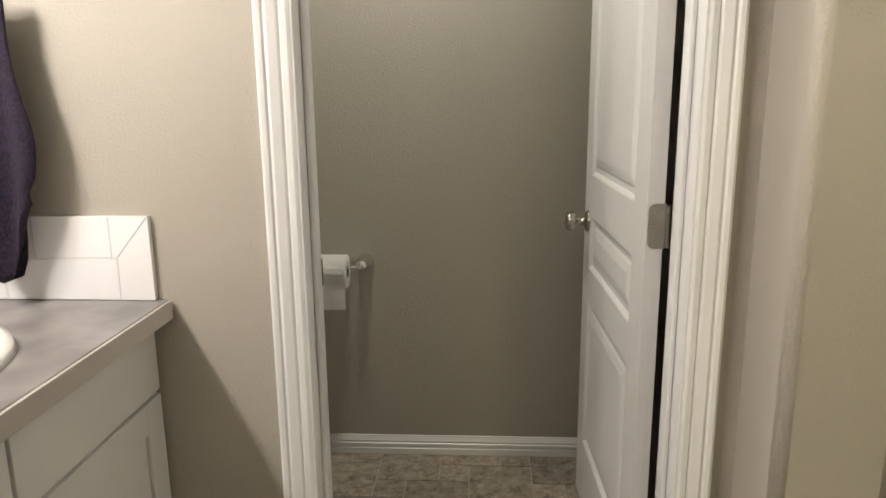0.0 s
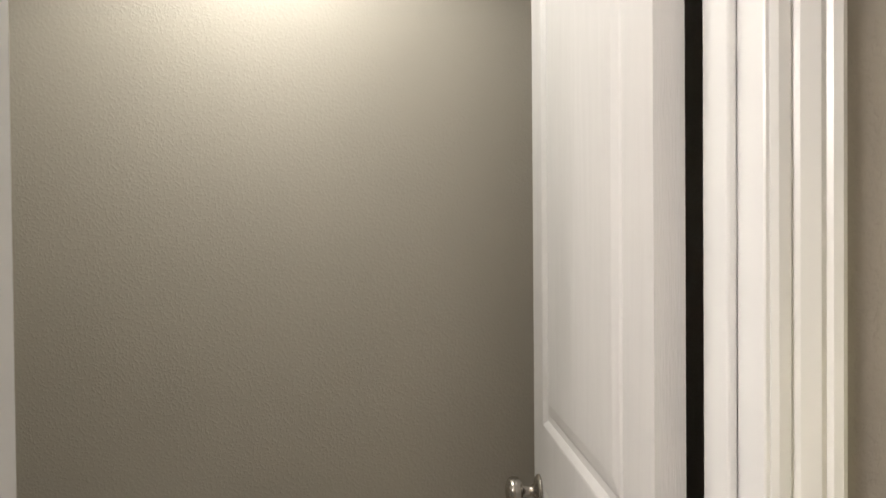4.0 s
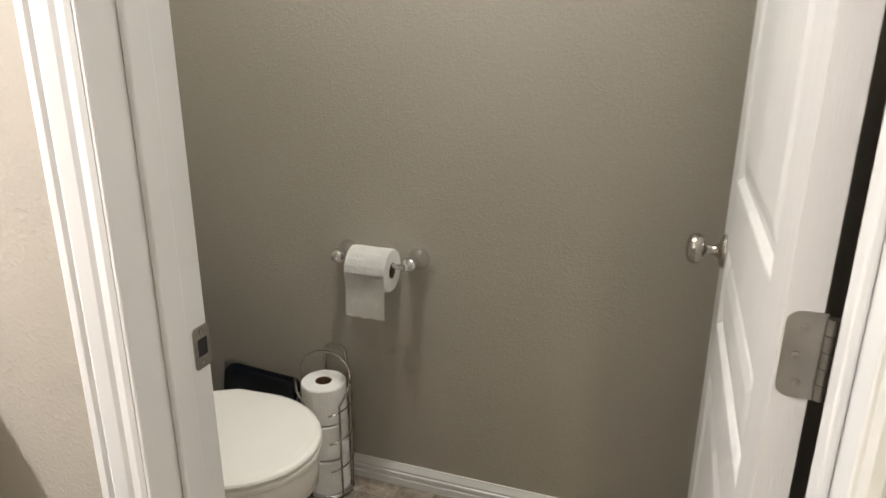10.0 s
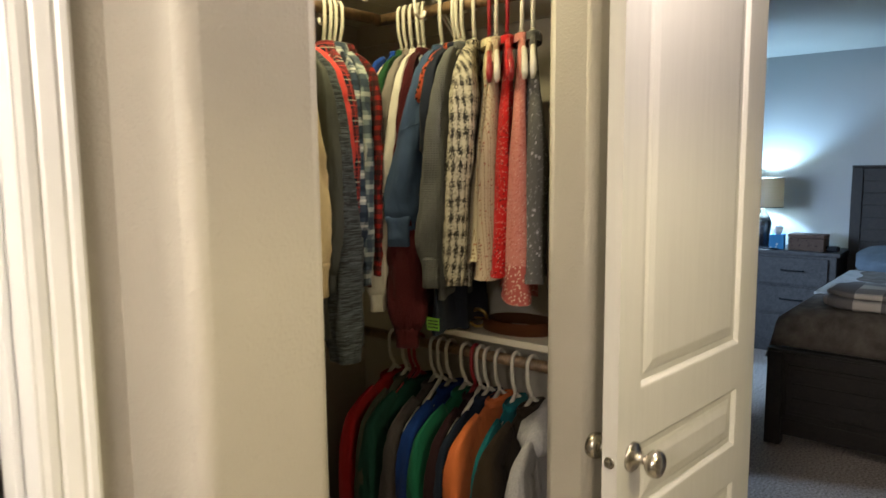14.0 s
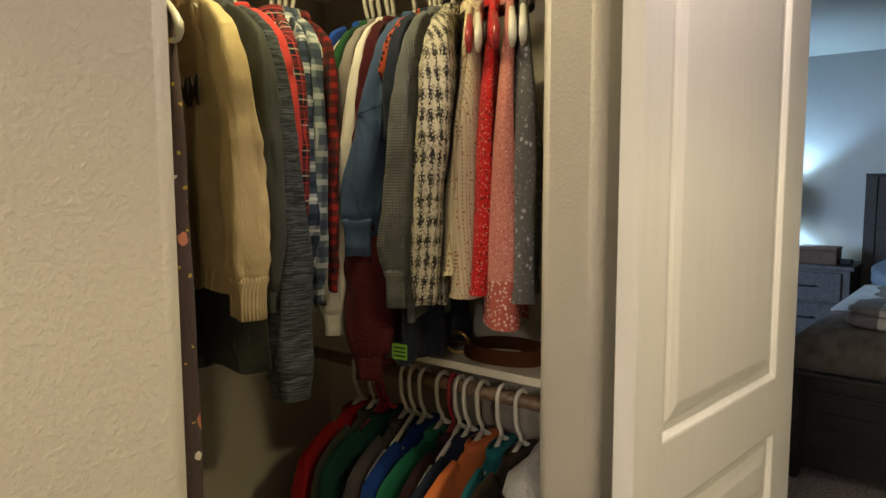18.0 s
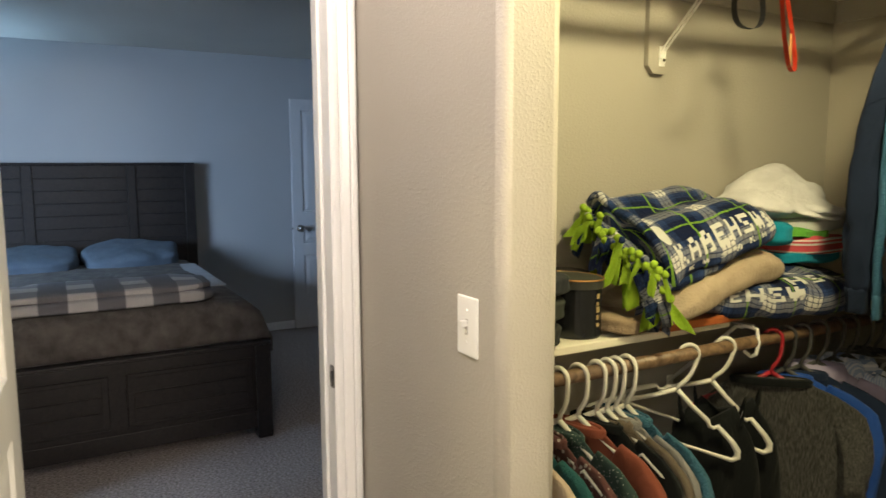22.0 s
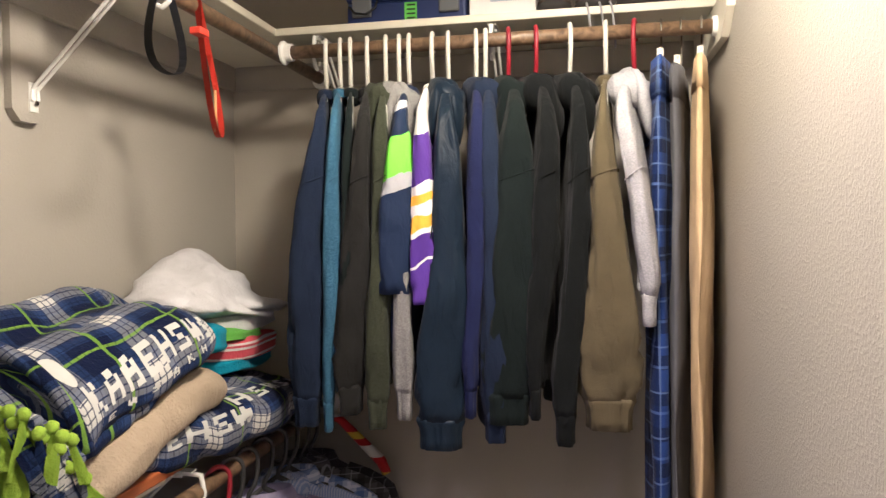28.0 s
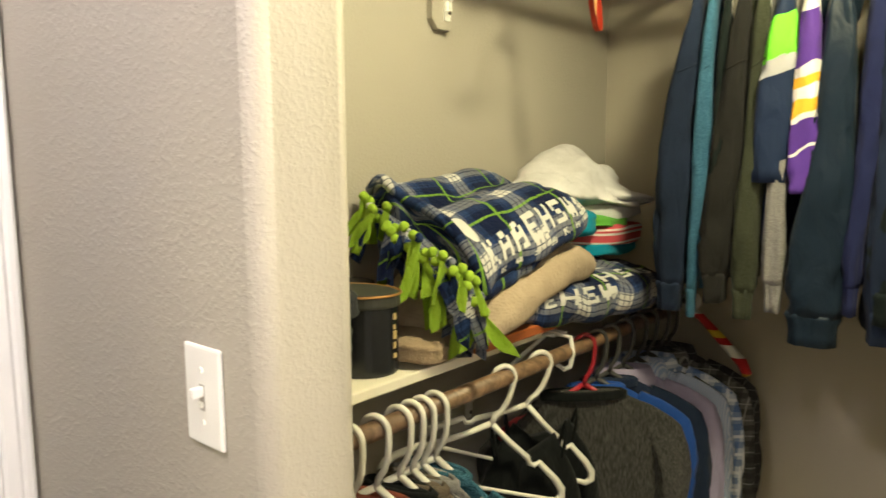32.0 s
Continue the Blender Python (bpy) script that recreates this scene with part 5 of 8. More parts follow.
NAVYJ, PURPLEJ, WHITEJ, GOLDJ = (0.012, 0.022, 0.055), (0.085, 0.035, 0.25), (0.70, 0.68, 0.68), (0.78, 0.42, 0.03)
JERSEY1 = jersey("navy_lime_jersey", NAVYJ, [(-0.150, (0.55, 0.55, 0.58)), (-0.172, NAVYJ), (-0.228, (0.18, 0.72, 0.03)), (-0.318, (0.40, 0.40, 0.42)), (-0.350, NAVYJ)])
JERSEY2 = jersey("purple_white_gold_jersey", WHITEJ, [(-0.228, PURPLEJ), (-0.335, WHITEJ), (-0.362, GOLDJ), (-0.380, WHITEJ), (-0.404, GOLDJ), (-0.432, WHITEJ), (-0.446, PURPLEJ), (-0.50, WHITEJ), (-0.506, PURPLEJ)])

# rod place, near side's place, kind, label, cloth, sleeve length, widths, leans, body length, hood, red hanger
BACK = [
    (1.250, 1.186, "sweatshirt", "navy blue sweatshirt on white hanger", NAVY, 0.835, (0.017, 0.040, 0.038), (0.036, 0.042), 0.80, 0, 0),
    (1.212, 1.154, "sweater", "steel blue heather sweater on white hanger", STEEL, 0.845, (0.017, 0.020, 0.016), (0.010, 0.022), 0.72, 0, 0),
    (1.186, 1.121, "shirt", "dark green-black shirt on white hanger", DGREEN, 0.79, (0.011, 0.015, 0.015), (0.012, 0.016), 0.70, 0, 0),
    (1.142, 1.084, "sweatshirt", "charcoal sweatshirt with ribbed cuffs", CHAR, 0.805, (0.018, 0.034, 0.036), (0.025, 0.040), 0.76, 0, 0),
    (1.094, 1.042, "hoodie", "olive green hooded sweatshirt on white hanger", OLIVE, 0.835, (0.017, 0.029, 0.027), (0.012, 0.020), 0.80, 1, 0),
    (1.060, 1.012, "hoodie", "grey heather hooded sweatshirt on white hanger", GREYH, 0.812, (0.012, 0.019, 0.023), (-0.008, -0.008), 0.78, 1, 0),
    (1.034, 1.000, "jersey", "navy and lime football jersey with short sleeves", JERSEY1, 0.590, (0.018, 0.036, 0.041), (0.012, 0.014), 0.74, 0, 0),
    (0.975, 0.953, "jersey", "purple, white and gold football jersey", JERSEY2, 0.612, (0.014, 0.027, 0.029), (0.002, 0.002), 0.62, 0, 0),
]
BACK += [
    (0.936, 0.904, "windbreaker", "slate blue nylon jacket with hood", WIND, 0.875, (0.022, 0.045, 0.056), (0.0, 0.014), 0.88, 1, 0),
    (0.868, 0.835, "jacket", "indigo blue zip jacket on white hanger", INDIGO, 0.80, (0.020, 0.023, 0.018), (0.006, 0.018), 0.80, 0, 0),
    (0.845, 0.812, "jacket", "dark navy hooded jacket on white hanger", NAVY, 0.855, (0.022, 0.024, 0.033), (-0.004, -0.010), 0.90, 1, 0),
    (0.790, 0.756, "hoodie", "dark green-black hooded sweatshirt on red hanger", DGREEN, 0.812, (0.028, 0.049, 0.060), (0.004, 0.018), 0.76, 1, 1),
    (0.725, 0.692, "hoodie", "black hooded sweatshirt on red hanger", BLACKG, 0.795, (0.022, 0.030, 0.020), (0.002, 0.024), 0.80, 1, 1),
    (0.645, 0.620, "sweatshirt", "black zip sweatshirt with ribbed cuffs", BLACKG, 0.850, (0.019, 0.024, 0.029), (0.010, 0.033), 0.78, 1, 0),
    (0.562, 0.572, "sweatshirt", "khaki olive fleece sweatshirt on white hanger", KHAKIO, 0.815, (0.012, 0.044, 0.066), (-0.002, -0.006), 0.80, 0, 0),
    (0.497, 0.536, "hoodie", "light grey hooded sweatshirt on red hanger", LGREY, 0.597, (0.020, 0.021, 0.022), (-0.034, -0.052), 0.60, 1, 1),
]
LOBES = {4: (0.03,), 5: (-0.022, 0.02), 8: (0.030, -0.02), 10: (0.026,), 11: (0.024,), 12: (-0.030,), 13: (-0.022,), 15: (-0.040, 0.012)}
for i, (x, near, kind, label, material, sl, wd, leans, length, hood, red) in enumerate(BACK):
    garment(kind, label, material, pose(x, -1.915, 1.965, 0, 0, facing(x, near)), length=length, sleeve=sl, widths=wd, leans=leans, hood=bool(hood), red=bool(red), seed=1.3 * i, thick=min(0.026, wd[1] * 0.75), half=0.20 if kind == "jersey" else 0.185, cuff=0.0 if kind == "jersey" else 0.055, category="clothing", hem=kind not in ("jersey", "shirt"), taper=0.97 if kind == "jersey" else (0.90 if kind == "windbreaker" else 0.78), bow=0.0 if sl < 0.7 else 0.010, lobes=LOBES.get(i, ()), seam=kind in ("sweatshirt", "hoodie", "sweater"))
drape("pyjama_trousers", "blue plaid flannel pyjama trousers hanging long", BLUEPLAID, pose(0.438, -1.915, 1.965, 0, 0, -7), -0.10, -1.30, 0.185, 0.030, 0.4, "trousers", flare=0.10)
drape("trousers", "dark grey trousers hung from clips", GREYP, pose(0.394, -1.915, 1.965, 0, 0, -11), -0.115, -1.165, 0.18, 0.016, 2.0, "trousers")
drape("trousers", "tan cotton trousers hung from clips", TANP, pose(0.350, -1.915, 1.965, 0, 0, -10), -0.10, -1.10, 0.185, 0.020, 3.3, "trousers", flare=0.05)

# ---- leads hanging from the side rod ----
REDL, TANL, BLKL = mat("red_orange_leather", (0.62, 0.055, 0.025), 0.4, grain=0.1), mat("tan_leather", (0.50, 0.25, 0.10), 0.5, grain=0.1), mat("black_leather", (0.02, 0.021, 0.026), 0.35, grain=0.1)


def strap(name, label, y0, bottom, material, width, gap, lean, category):
    """A strap looped over the rod and hanging down."""
    s = empty(name, label=label, category=category)
    pts = []
    for k in range(30):
        a = 2 * math.pi * k / 30
        cz = (1.983 + bottom) / 2
        hz = (1.983 - bottom) / 2
        wid = gap * (1.15 - 0.75 * math.sin(a)) * abs(math.cos(a)) ** 0.8
        pts.append(Vector((1.362 + 0.010 * math.sin(a), y0 + math.copysign(wid, math.cos(a)) + lean * (math.sin(a) - 1) * 0.5, cz + hz * math.sin(a))))
    bm = bmesh.new()
    loops = [[p + Vector((0, 0, 0)) for p in pts], ]
    v = [[bm.verts.new(p + Vector((dx, 0, 0))) for p in pts] for dx in (-width / 2, width / 2)]
    for k in range(30):
        j = (k + 1) % 30
        bm.faces.new((v[0][k], v[0][j], v[1][j], v[1][k]))
    bmesh.ops.solidify(bm, geom=bm.faces[:], thickness=0.003)
    part("loop", bm, material, s, smooth=True)
    return s


strap("dog_lead", "black leather loop strap hanging from the rod", -1.40, 1.797, BLKL, 0.016, 0.040, -0.02, "strap")
ld = strap("dog_lead", "red-orange leather lead with tan lining hanging from the rod", -1.517, 1.704, REDL, 0.013, 0.013, 0.045, "strap")
part("keeper", box(1.350, 1.374, -1.525, -1.490, 1.90, 1.914, 0.002), REDL, ld)
part("lining", box(1.3535, 1.3545, -1.556, -1.546, 1.715, 1.80), TANL, ld, "tan inner face")

# ---- blankets and towels on the shelf ----
def fleece(name, laid=True):
    """Printed tartan: navy and blue bands both ways, white where they cross, with lime and dark lines."""
    m = cloth(name, (0.022, 0.042, 0.11), bump=0.5, weave=300, wrinkle=0.25)
    k = Net(m)
    navy, blue, white = (0.004, 0.008, 0.034), (0.020, 0.042, 0.125), (0.56, 0.55, 0.53)
    if laid:
        uv = k.n.new("ShaderNodeUVMap")
        sp = k.n.new("ShaderNodeSeparateXYZ")
        k.l.new(uv.outputs[0], sp.inputs[0])
        ua, va = sp.outputs[0], sp.outputs[1]
    else:
        ua, va = k.math("ADD", k.x, k.z), k.y
    broad, pale, lines = [], [], []
    for ax, per, st in ((ua, 0.150, 0.02), (va, 0.165, 0.03)):
        broad.append(k.band(ax, per, st, 0.085))
        stripes = k.math("MULTIPLY", k.band(ax, per, st + 0.020, 0.046), k.math("SUBTRACT", 1.0, k.math("MULTIPLY", k.band(ax, 0.0153, st, 0.0030), 0.85)))
        pale.append(stripes)
        lines.append((k.band(ax, per, st - 0.024, 0.006), (0.16, 0.30, 0.03), 0.85))
        lines.append((k.band(ax, 0.0153, st, 0.0022), (0.004, 0.008, 0.030), 0.55))
    c = k.mix(k.math("MULTIPLY", k.math("ADD", broad[0], broad[1]), 0.5), navy, blue)
    both = k.math("MULTIPLY", pale[0], pale[1])
    some = k.math("MULTIPLY", k.math("ADD", pale[0], pale[1]), 0.24)
    c = k.mix(k.math("MINIMUM", k.math("ADD", k.math("MULTIPLY", both, 0.75), some), 1.0), c, white)
    for fac, colour, opacity in lines:
        c = k.mix(k.math("MULTIPLY", fac, opacity), c, colour)
    k.colour(c)
    return m


FLEECE, FLEECE_O = fleece("navy_plaid_fleece"), fleece("navy_plaid_fleece_strip", False)
LIME = cloth("lime_fleece", (0.27, 0.42, 0.03), bump=0.5, weave=300)
CREAM = cloth("cream_knit", (0.38, 0.30, 0.215), bump=0.8, weave=170)
WHITET = cloth("white_terry", (0.62, 0.61, 0.63), bump=0.9, weave=260)
LETTER = mat("white_print", (0.54, 0.54, 0.52), 0.9, vary=0.05)


def pillowy(name, label, material, m, sx, sy, sz, seed=0.0, lump=0.012, square=5.0, taper=0.0, category="blanket", peak=None, n=44, levels=18, thing=None, pname="fold"):
    """A soft folded slab; sx, sy, sz are half sizes; peak: (y, height) of a heap on its top."""
    g = thing or empty(name, m, label=label, category=category)
    rings = []
    for i in range(levels):
        v = -math.pi / 2 + math.pi * i / (levels - 1)
        cv, sv = math.cos(v), math.sin(v)
        e = 2 / square
        rz, rr = math.copysign(abs(sv) ** 0.55, sv), abs(cv) ** 0.38
        ring = []
        for k in range(n):
            a = 2 * math.pi * k / n
            c, s = math.cos(a), math.sin(a)
            x = sx * math.copysign(abs(c) ** e, c) * rr
            y = sy * math.copysign(abs(s) ** e, s) * rr
            z = sz * rz * (1 + taper * y / sy)
            q = lump * noise.noise(Vector((x * 9 + seed, y * 9 - seed, z * 9)))
            if peak:
                z += max(0, peak[1] * math.exp(-((y - peak[0]) / (0.34 * sy)) ** 2) * (0.72 + 0.40 * x / sx)) * (0.5 + 0.5 * rz)
            crease = -0.010 * math.exp(-(rz * 3.5) ** 2) * (1 if rr > 0.9 else 0)
            nx, ny = c, s
            ring.append(Vector((x + (q + crease) * nx, y + (q + crease) * ny, z + q)))
        rings.append(ring)
    o = part(pname, loft(rings), material, g, smooth=True)
    if thing:
        o.matrix_local = m
    return g


# cloth and board under the pile
pillowy("folded_cloth", "beige knitted cloth lying folded under the blankets", cloth("taupe_knit", (0.27, 0.20, 0.13), bump=0.8, weave=170), pose(1.50, -1.13, 1.075, 0, 0, 6), 0.115, 0.135, 0.025, 1.0, 0.014, category="cloth")
plank = empty("wood_board", pose(1.50, -1.29, 1.051), label="orange-stained wooden board under the blankets", category="board")
part("board", box(-0.125, 0.15, -0.16, 0.13, 0.0, 0.022, 0.004), grained("orange_wood", (0.28, 0.075, 0.02), (0.42, 0.13, 0.04), 0.35, (14, 1, 14)), plank)


def smooth_line(pts, per, closed):
    """A Catmull-Rom curve through points, with per steps between two of them."""
    n = len(pts)
    out = []
    for i in range(n if closed else n - 1):
        q = [pts[j % n] if closed else pts[max(0, min(n - 1, j))] for j in (i - 1, i, i + 1, i + 2)]
        for k in range(per):
            t = k / per
            out.append(0.5 * (2 * q[1] + (q[2] - q[0]) * t + (2 * q[0] - 5 * q[1] + 4 * q[2] - q[3]) * t * t + (3 * q[1] - q[0] - 3 * q[2] + q[3]) * t ** 3))
    if not closed:
        out.append(pts[-1].copy())
    return out


def folded(thing, pname, material, stations, per=6, along=8, seed=0.0, crease=0.007, label=""):
    """Soft folded cloth skinned over cross-sections (y, [(x, z), ...]); its weave follows the surface. Returns the rings."""
    inv = thing.matrix_world.inverted()
    cols = []
    for k in range(len(stations[0][1])):
        cols.append(smooth_line([Vector((r[k][0], r[k][2] if len(r[k]) > 2 else y, r[k][1])) for y, r in stations], along, False))
    rings = [smooth_line([c[i] for c in cols], per, True) for i in range(len(cols[0]))]
    out = []
    for i, ring in enumerate(rings):
        c = sum(ring, Vector()) / len(ring)
        new_ring = []
        for p in ring:
            d = (p - c).normalized()
            q = crease * noise.noise(Vector((p.x * 13 + seed, p.y * 9, p.z * 13 - seed))) * 1.6
            q -= crease * 0.9 * ridge(p.x * 7 + seed, p.y * 5 + p.x * 4, p.z * 7 - seed)
            q += crease * 0.35 * noise.noise(Vector((p.x * 45, p.y * 30 + seed, p.z * 45)))
            new_ring.append(inv @ (p + d * q))
        out.append(new_ring)
    # rounded ends
    def shrunk(ring, f, dy):
        c = sum(ring, Vector()) / len(ring)
        return [c + (p - c) * f + Vector((0, dy, 0)) for p in ring]
    s = 1 if out[0][0].y > out[-1][0].y else -1
    full = [shrunk(out[0], 0.55, 0.020 * s), shrunk(out[0], 0.86, 0.012 * s)] + out + [shrunk(out[-1], 0.86, -0.012 * s), shrunk(out[-1], 0.55, -0.020 * s)]
    bm = loft(full)
    bm.verts.index_update()
    n = len(full[0])
    uvs, run = {}, 0.0
    for i, ring in enumerate(full):
        if i:
            run += sum((ring[k] - full[i - 1][k]).length for k in range(0, n, 6)) / len(range(0, n, 6))
        u = 0.0
        for k in range(n + 1):
            uvs[(i, k)] = (u, run)
            u += (ring[(k + 1) % n] - ring[k % n]).length
    layer = bm.loops.layers.uv.new("cloth")
    for f in bm.faces:
        ids = [lp.vert.index for lp in f.loops]
        wrap = {v % n for v in ids} >= {0, n - 1}
        for lp in f.loops:
            i, k = divmod(lp.vert.index, n)
            lp[layer].uv = uvs[(i, n if wrap and k == 0 and len(ids) == 4 else k)]
    part(pname, bm, material, thing, label, smooth=True)
    return out


def on_cloth(rings, s, r, lift=0.0016):
    """A point just above folded cloth: s along it, r round it (0 to 1)."""
    m, n = len(rings), len(rings[0])
    a, b = s * (m - 1), (r % 1.0) * n
    i, k = min(m - 2, int(a)), int(b) % n
    fa, fb = a - i, b - int(b)
    p00, p01, p10, p11 = rings[i][k], rings[i][(k + 1) % n], rings[i + 1][k], rings[i + 1][(k + 1) % n]
    p = p00.lerp(p01, fb).lerp(p10.lerp(p11, fb), fa)
    nrm = (p10 - p00).cross(p01 - p00).normalized()
    c = sum(rings[i], Vector()) / n
    return p + (nrm if nrm.dot(p - c) > 0 else -nrm) * lift


def printed(thing, rings, material, s0, s1, r0, r1, glyph):
    """White printed block shapes that lie on the cloth."""
    bm = bmesh.new()
    rows, cols = len(glyph), len(glyph[0])
    for j, row in enumerate(glyph):
        for i, ch in enumerate(row):
            if ch != "#":
                continue
            fine = 2
            for jj in range(fine):
                for ii in range(fine):
                    a0, a1 = (i + ii / fine) / cols, (i + (ii + 1) / fine) / cols
                    b0, b1 = (j + jj / fine) / rows, (j + (jj + 1) / fine) / rows
                    q = [on_cloth(rings, s0 + (s1 - s0) * a, r1 + (r0 - r1) * b) for a, b in ((a0, b0), (a1, b0), (a1, b1), (a0, b1))]
                    bm.faces.new([bm.verts.new(p) for p in q])
    bmesh.ops.remove_doubles(bm, verts=bm.verts, dist=0.0002)
    part("print_block", bm, material, thing, smooth=True)


cream = empty("blanket", pose(1.50, -1.35, 1.15), label="cream knitted blanket folded between plaid fleeces", category="blanket")
folded(cream, "fold", CREAM, [
    (-1.135, [(1.375, 1.066), (1.362, 1.074), (1.378, 1.090), (1.46, 1.110), (1.60, 1.125), (1.645, 1.10), (1.60, 1.078), (1.46, 1.070)]),
    (-1.22, [(1.372, 1.080), (1.354, 1.105), (1.372, 1.138), (1.46, 1.165), (1.60, 1.190), (1.65, 1.16), (1.60, 1.10), (1.46, 1.085)]),
    (-1.32, [(1.366, 1.112), (1.346, 1.142), (1.364, 1.182), (1.46, 1.205), (1.60, 1.225), (1.655, 1.20), (1.60, 1.145), (1.46, 1.135)]),
    (-1.45, [(1.360, 1.148), (1.340, 1.182), (1.358, 1.222), (1.46, 1.245), (1.60, 1.255), (1.655, 1.23), (1.60, 1.17), (1.46, 1.155)]),
    (-1.56, [(1.372, 1.152), (1.350, 1.182), (1.366, 1.216), (1.46, 1.235), (1.60, 1.240), (1.65, 1.21), (1.60, 1.17), (1.46, 1.158)]),
    (-1.625, [(1.400, 1.160), (1.384, 1.178), (1.398, 1.196), (1.47, 1.205), (1.59, 1.208), (1.63, 1.19), (1.59, 1.17), (1.47, 1.162)])], seed=3.0, crease=0.010)
b2 = empty("blanket", pose(1.50, -1.62, 1.06), label="navy plaid fleece blanket folded at the bottom", category="blanket")
g2 = folded(b2, "fold", FLEECE, [
    (-1.315, [(1.412, 1.080), (1.394, 1.104), (1.404, 1.132), (1.470, 1.148), (1.60, 1.150), (1.655, 1.12), (1.60, 1.080), (1.48, 1.078)]),
    (-1.42, [(1.378, 1.062), (1.346, 1.098), (1.362, 1.142), (1.450, 1.166), (1.60, 1.168), (1.660, 1.12), (1.60, 1.078), (1.47, 1.076)]),
    (-1.60, [(1.350, 1.040), (1.318, 1.086), (1.338, 1.138), (1.440, 1.168), (1.60, 1.170), (1.662, 1.12), (1.60, 1.056), (1.47, 1.055)]),
    (-1.78, [(1.340, 1.044), (1.308, 1.086), (1.330, 1.136), (1.430, 1.162), (1.60, 1.165), (1.660, 1.11), (1.60, 1.056), (1.47, 1.055)]),
    (-1.93, [(1.352, 1.042), (1.326, 1.072), (1.346, 1.110), (1.440, 1.140), (1.60, 1.150), (1.655, 1.10), (1.60, 1.056), (1.47, 1.055)])], seed=5.0, crease=0.011)
top = empty("blanket", pose(1.50, -1.35, 1.25), label="navy plaid fleece blanket with lime fringe, folded on top", category="blanket")
folded(top, "under_fold", FLEECE, [
    (-1.125, [(1.392, 1.150), (1.382, 1.172), (1.420, 1.210), (1.50, 1.262), (1.60, 1.322), (1.645, 1.30), (1.58, 1.225), (1.47, 1.160)]),
    (-1.24, [(1.388, 1.160), (1.380, 1.185), (1.415, 1.225), (1.50, 1.272), (1.60, 1.318), (1.650, 1.30), (1.58, 1.230), (1.47, 1.180)]),
    (-1.40, [(1.380, 1.220), (1.370, 1.240), (1.405, 1.262), (1.50, 1.290), (1.60, 1.312), (1.650, 1.29), (1.58, 1.250), (1.47, 1.230)])], seed=1.5, crease=0.008)
gt = folded(top, "fold", FLEECE, [
    (-1.178, [(1.388, 1.160, -1.192), (1.373, 1.188, -1.192), (1.400, 1.240, -1.186), (1.458, 1.296, -1.176), (1.515, 1.322, -1.170), (1.550, 1.328, -1.164), (1.600, 1.376, -1.140), (1.652, 1.350, -1.140), (1.645, 1.290, -1.15), (1.56, 1.250, -1.17), (1.46, 1.190, -1.185)]),
    (-1.26, [(1.382, 1.186), (1.364, 1.216), (1.390, 1.268), (1.448, 1.320), (1.508, 1.338), (1.548, 1.334), (1.602, 1.382), (1.654, 1.352), (1.648, 1.290), (1.56, 1.255), (1.46, 1.205)]),
    (-1.36, [(1.368, 1.218), (1.350, 1.252), (1.376, 1.306), (1.438, 1.352), (1.500, 1.358), (1.546, 1.346), (1.606, 1.392), (1.656, 1.362), (1.650, 1.295), (1.56, 1.265), (1.45, 1.225)]),
    (-1.45, [(1.354, 1.246), (1.338, 1.284), (1.362, 1.328), (1.430, 1.372), (1.498, 1.372), (1.546, 1.360), (1.606, 1.404), (1.656, 1.376), (1.652, 1.300), (1.56, 1.27), (1.44, 1.245)]),
    (-1.515, [(1.356, 1.262), (1.342, 1.292), (1.366, 1.326), (1.432, 1.362), (1.498, 1.364), (1.548, 1.356), (1.604, 1.396), (1.650, 1.370), (1.648, 1.305), (1.56, 1.28), (1.44, 1.262)])], seed=7.0, crease=0.008)
part("rolled_edge", tube([top.matrix_world.inverted() @ Vector(p) for p in smooth_line([Vector(q) for q in ((1.64, -1.135, 1.362), (1.60, -1.130, 1.384), (1.560, -1.152, 1.345), (1.515, -1.158, 1.330), (1.455, -1.164, 1.296), (1.405, -1.174, 1.238), (1.380, -1.186, 1.165))], 5, False)], 0.0125, 12), FLEECE_O, top, "rolled plaid edge", smooth=True)
# printed block shapes along the front fold
GLYPHS = (("####", "#...", ".##.", "...#", "####"), ("####", "#...", "###.", "#...", "####"), (".##.", "#..#", "####", "#..#", "#..#"), ("#..#", "#..#", "####", "#..#", "#..#"), (".##.", "##.#", "####", "#..#", "#.##"), ("#.#.", "#.##", "####", "####", ".#.#"), ("#.#.", "##..", "##..", "#.#.", "#..#"), (".###", "##..", ".##.", "..##", "###."))
order = (6, 2, 4, 1, 3, 0, 5, 7)
for k in range(8):
    s0 = 0.08 + 0.108 * k
    printed(top, gt, LETTER, s0, s0 + 0.080, 0.122, 0.205, GLYPHS[order[k]])
for k in range(6):
    s0 = 0.16 + 0.120 * k
    printed(top, gt, LETTER, s0, s0 + 0.045, 0.072, 0.100, GLYPHS[(order[k] + 3) % 8])
for k in range(5):
    s0 = 0.06 + 0.10 * k
    printed(b2, g2, LETTER, s0, s0 + 0.075, 0.150, 0.240, GLYPHS[order[(k + 2) % 8]])
    printed(b2, g2, LETTER, s0 + 0.44, s0 + 0.50, 0.250, 0.300, GLYPHS[order[(k + 4) % 8]])
fr = random.Random(4)
inv = top.matrix_world.inverted()
LINE = [Vector(p) for p in ((1.625, -1.108, 1.350), (1.560, -1.100, 1.318), (1.450, -1.098, 1.252), (1.392, -1.112, 1.216), (1.362, -1.150, 1.165))]
STRIPS = 42
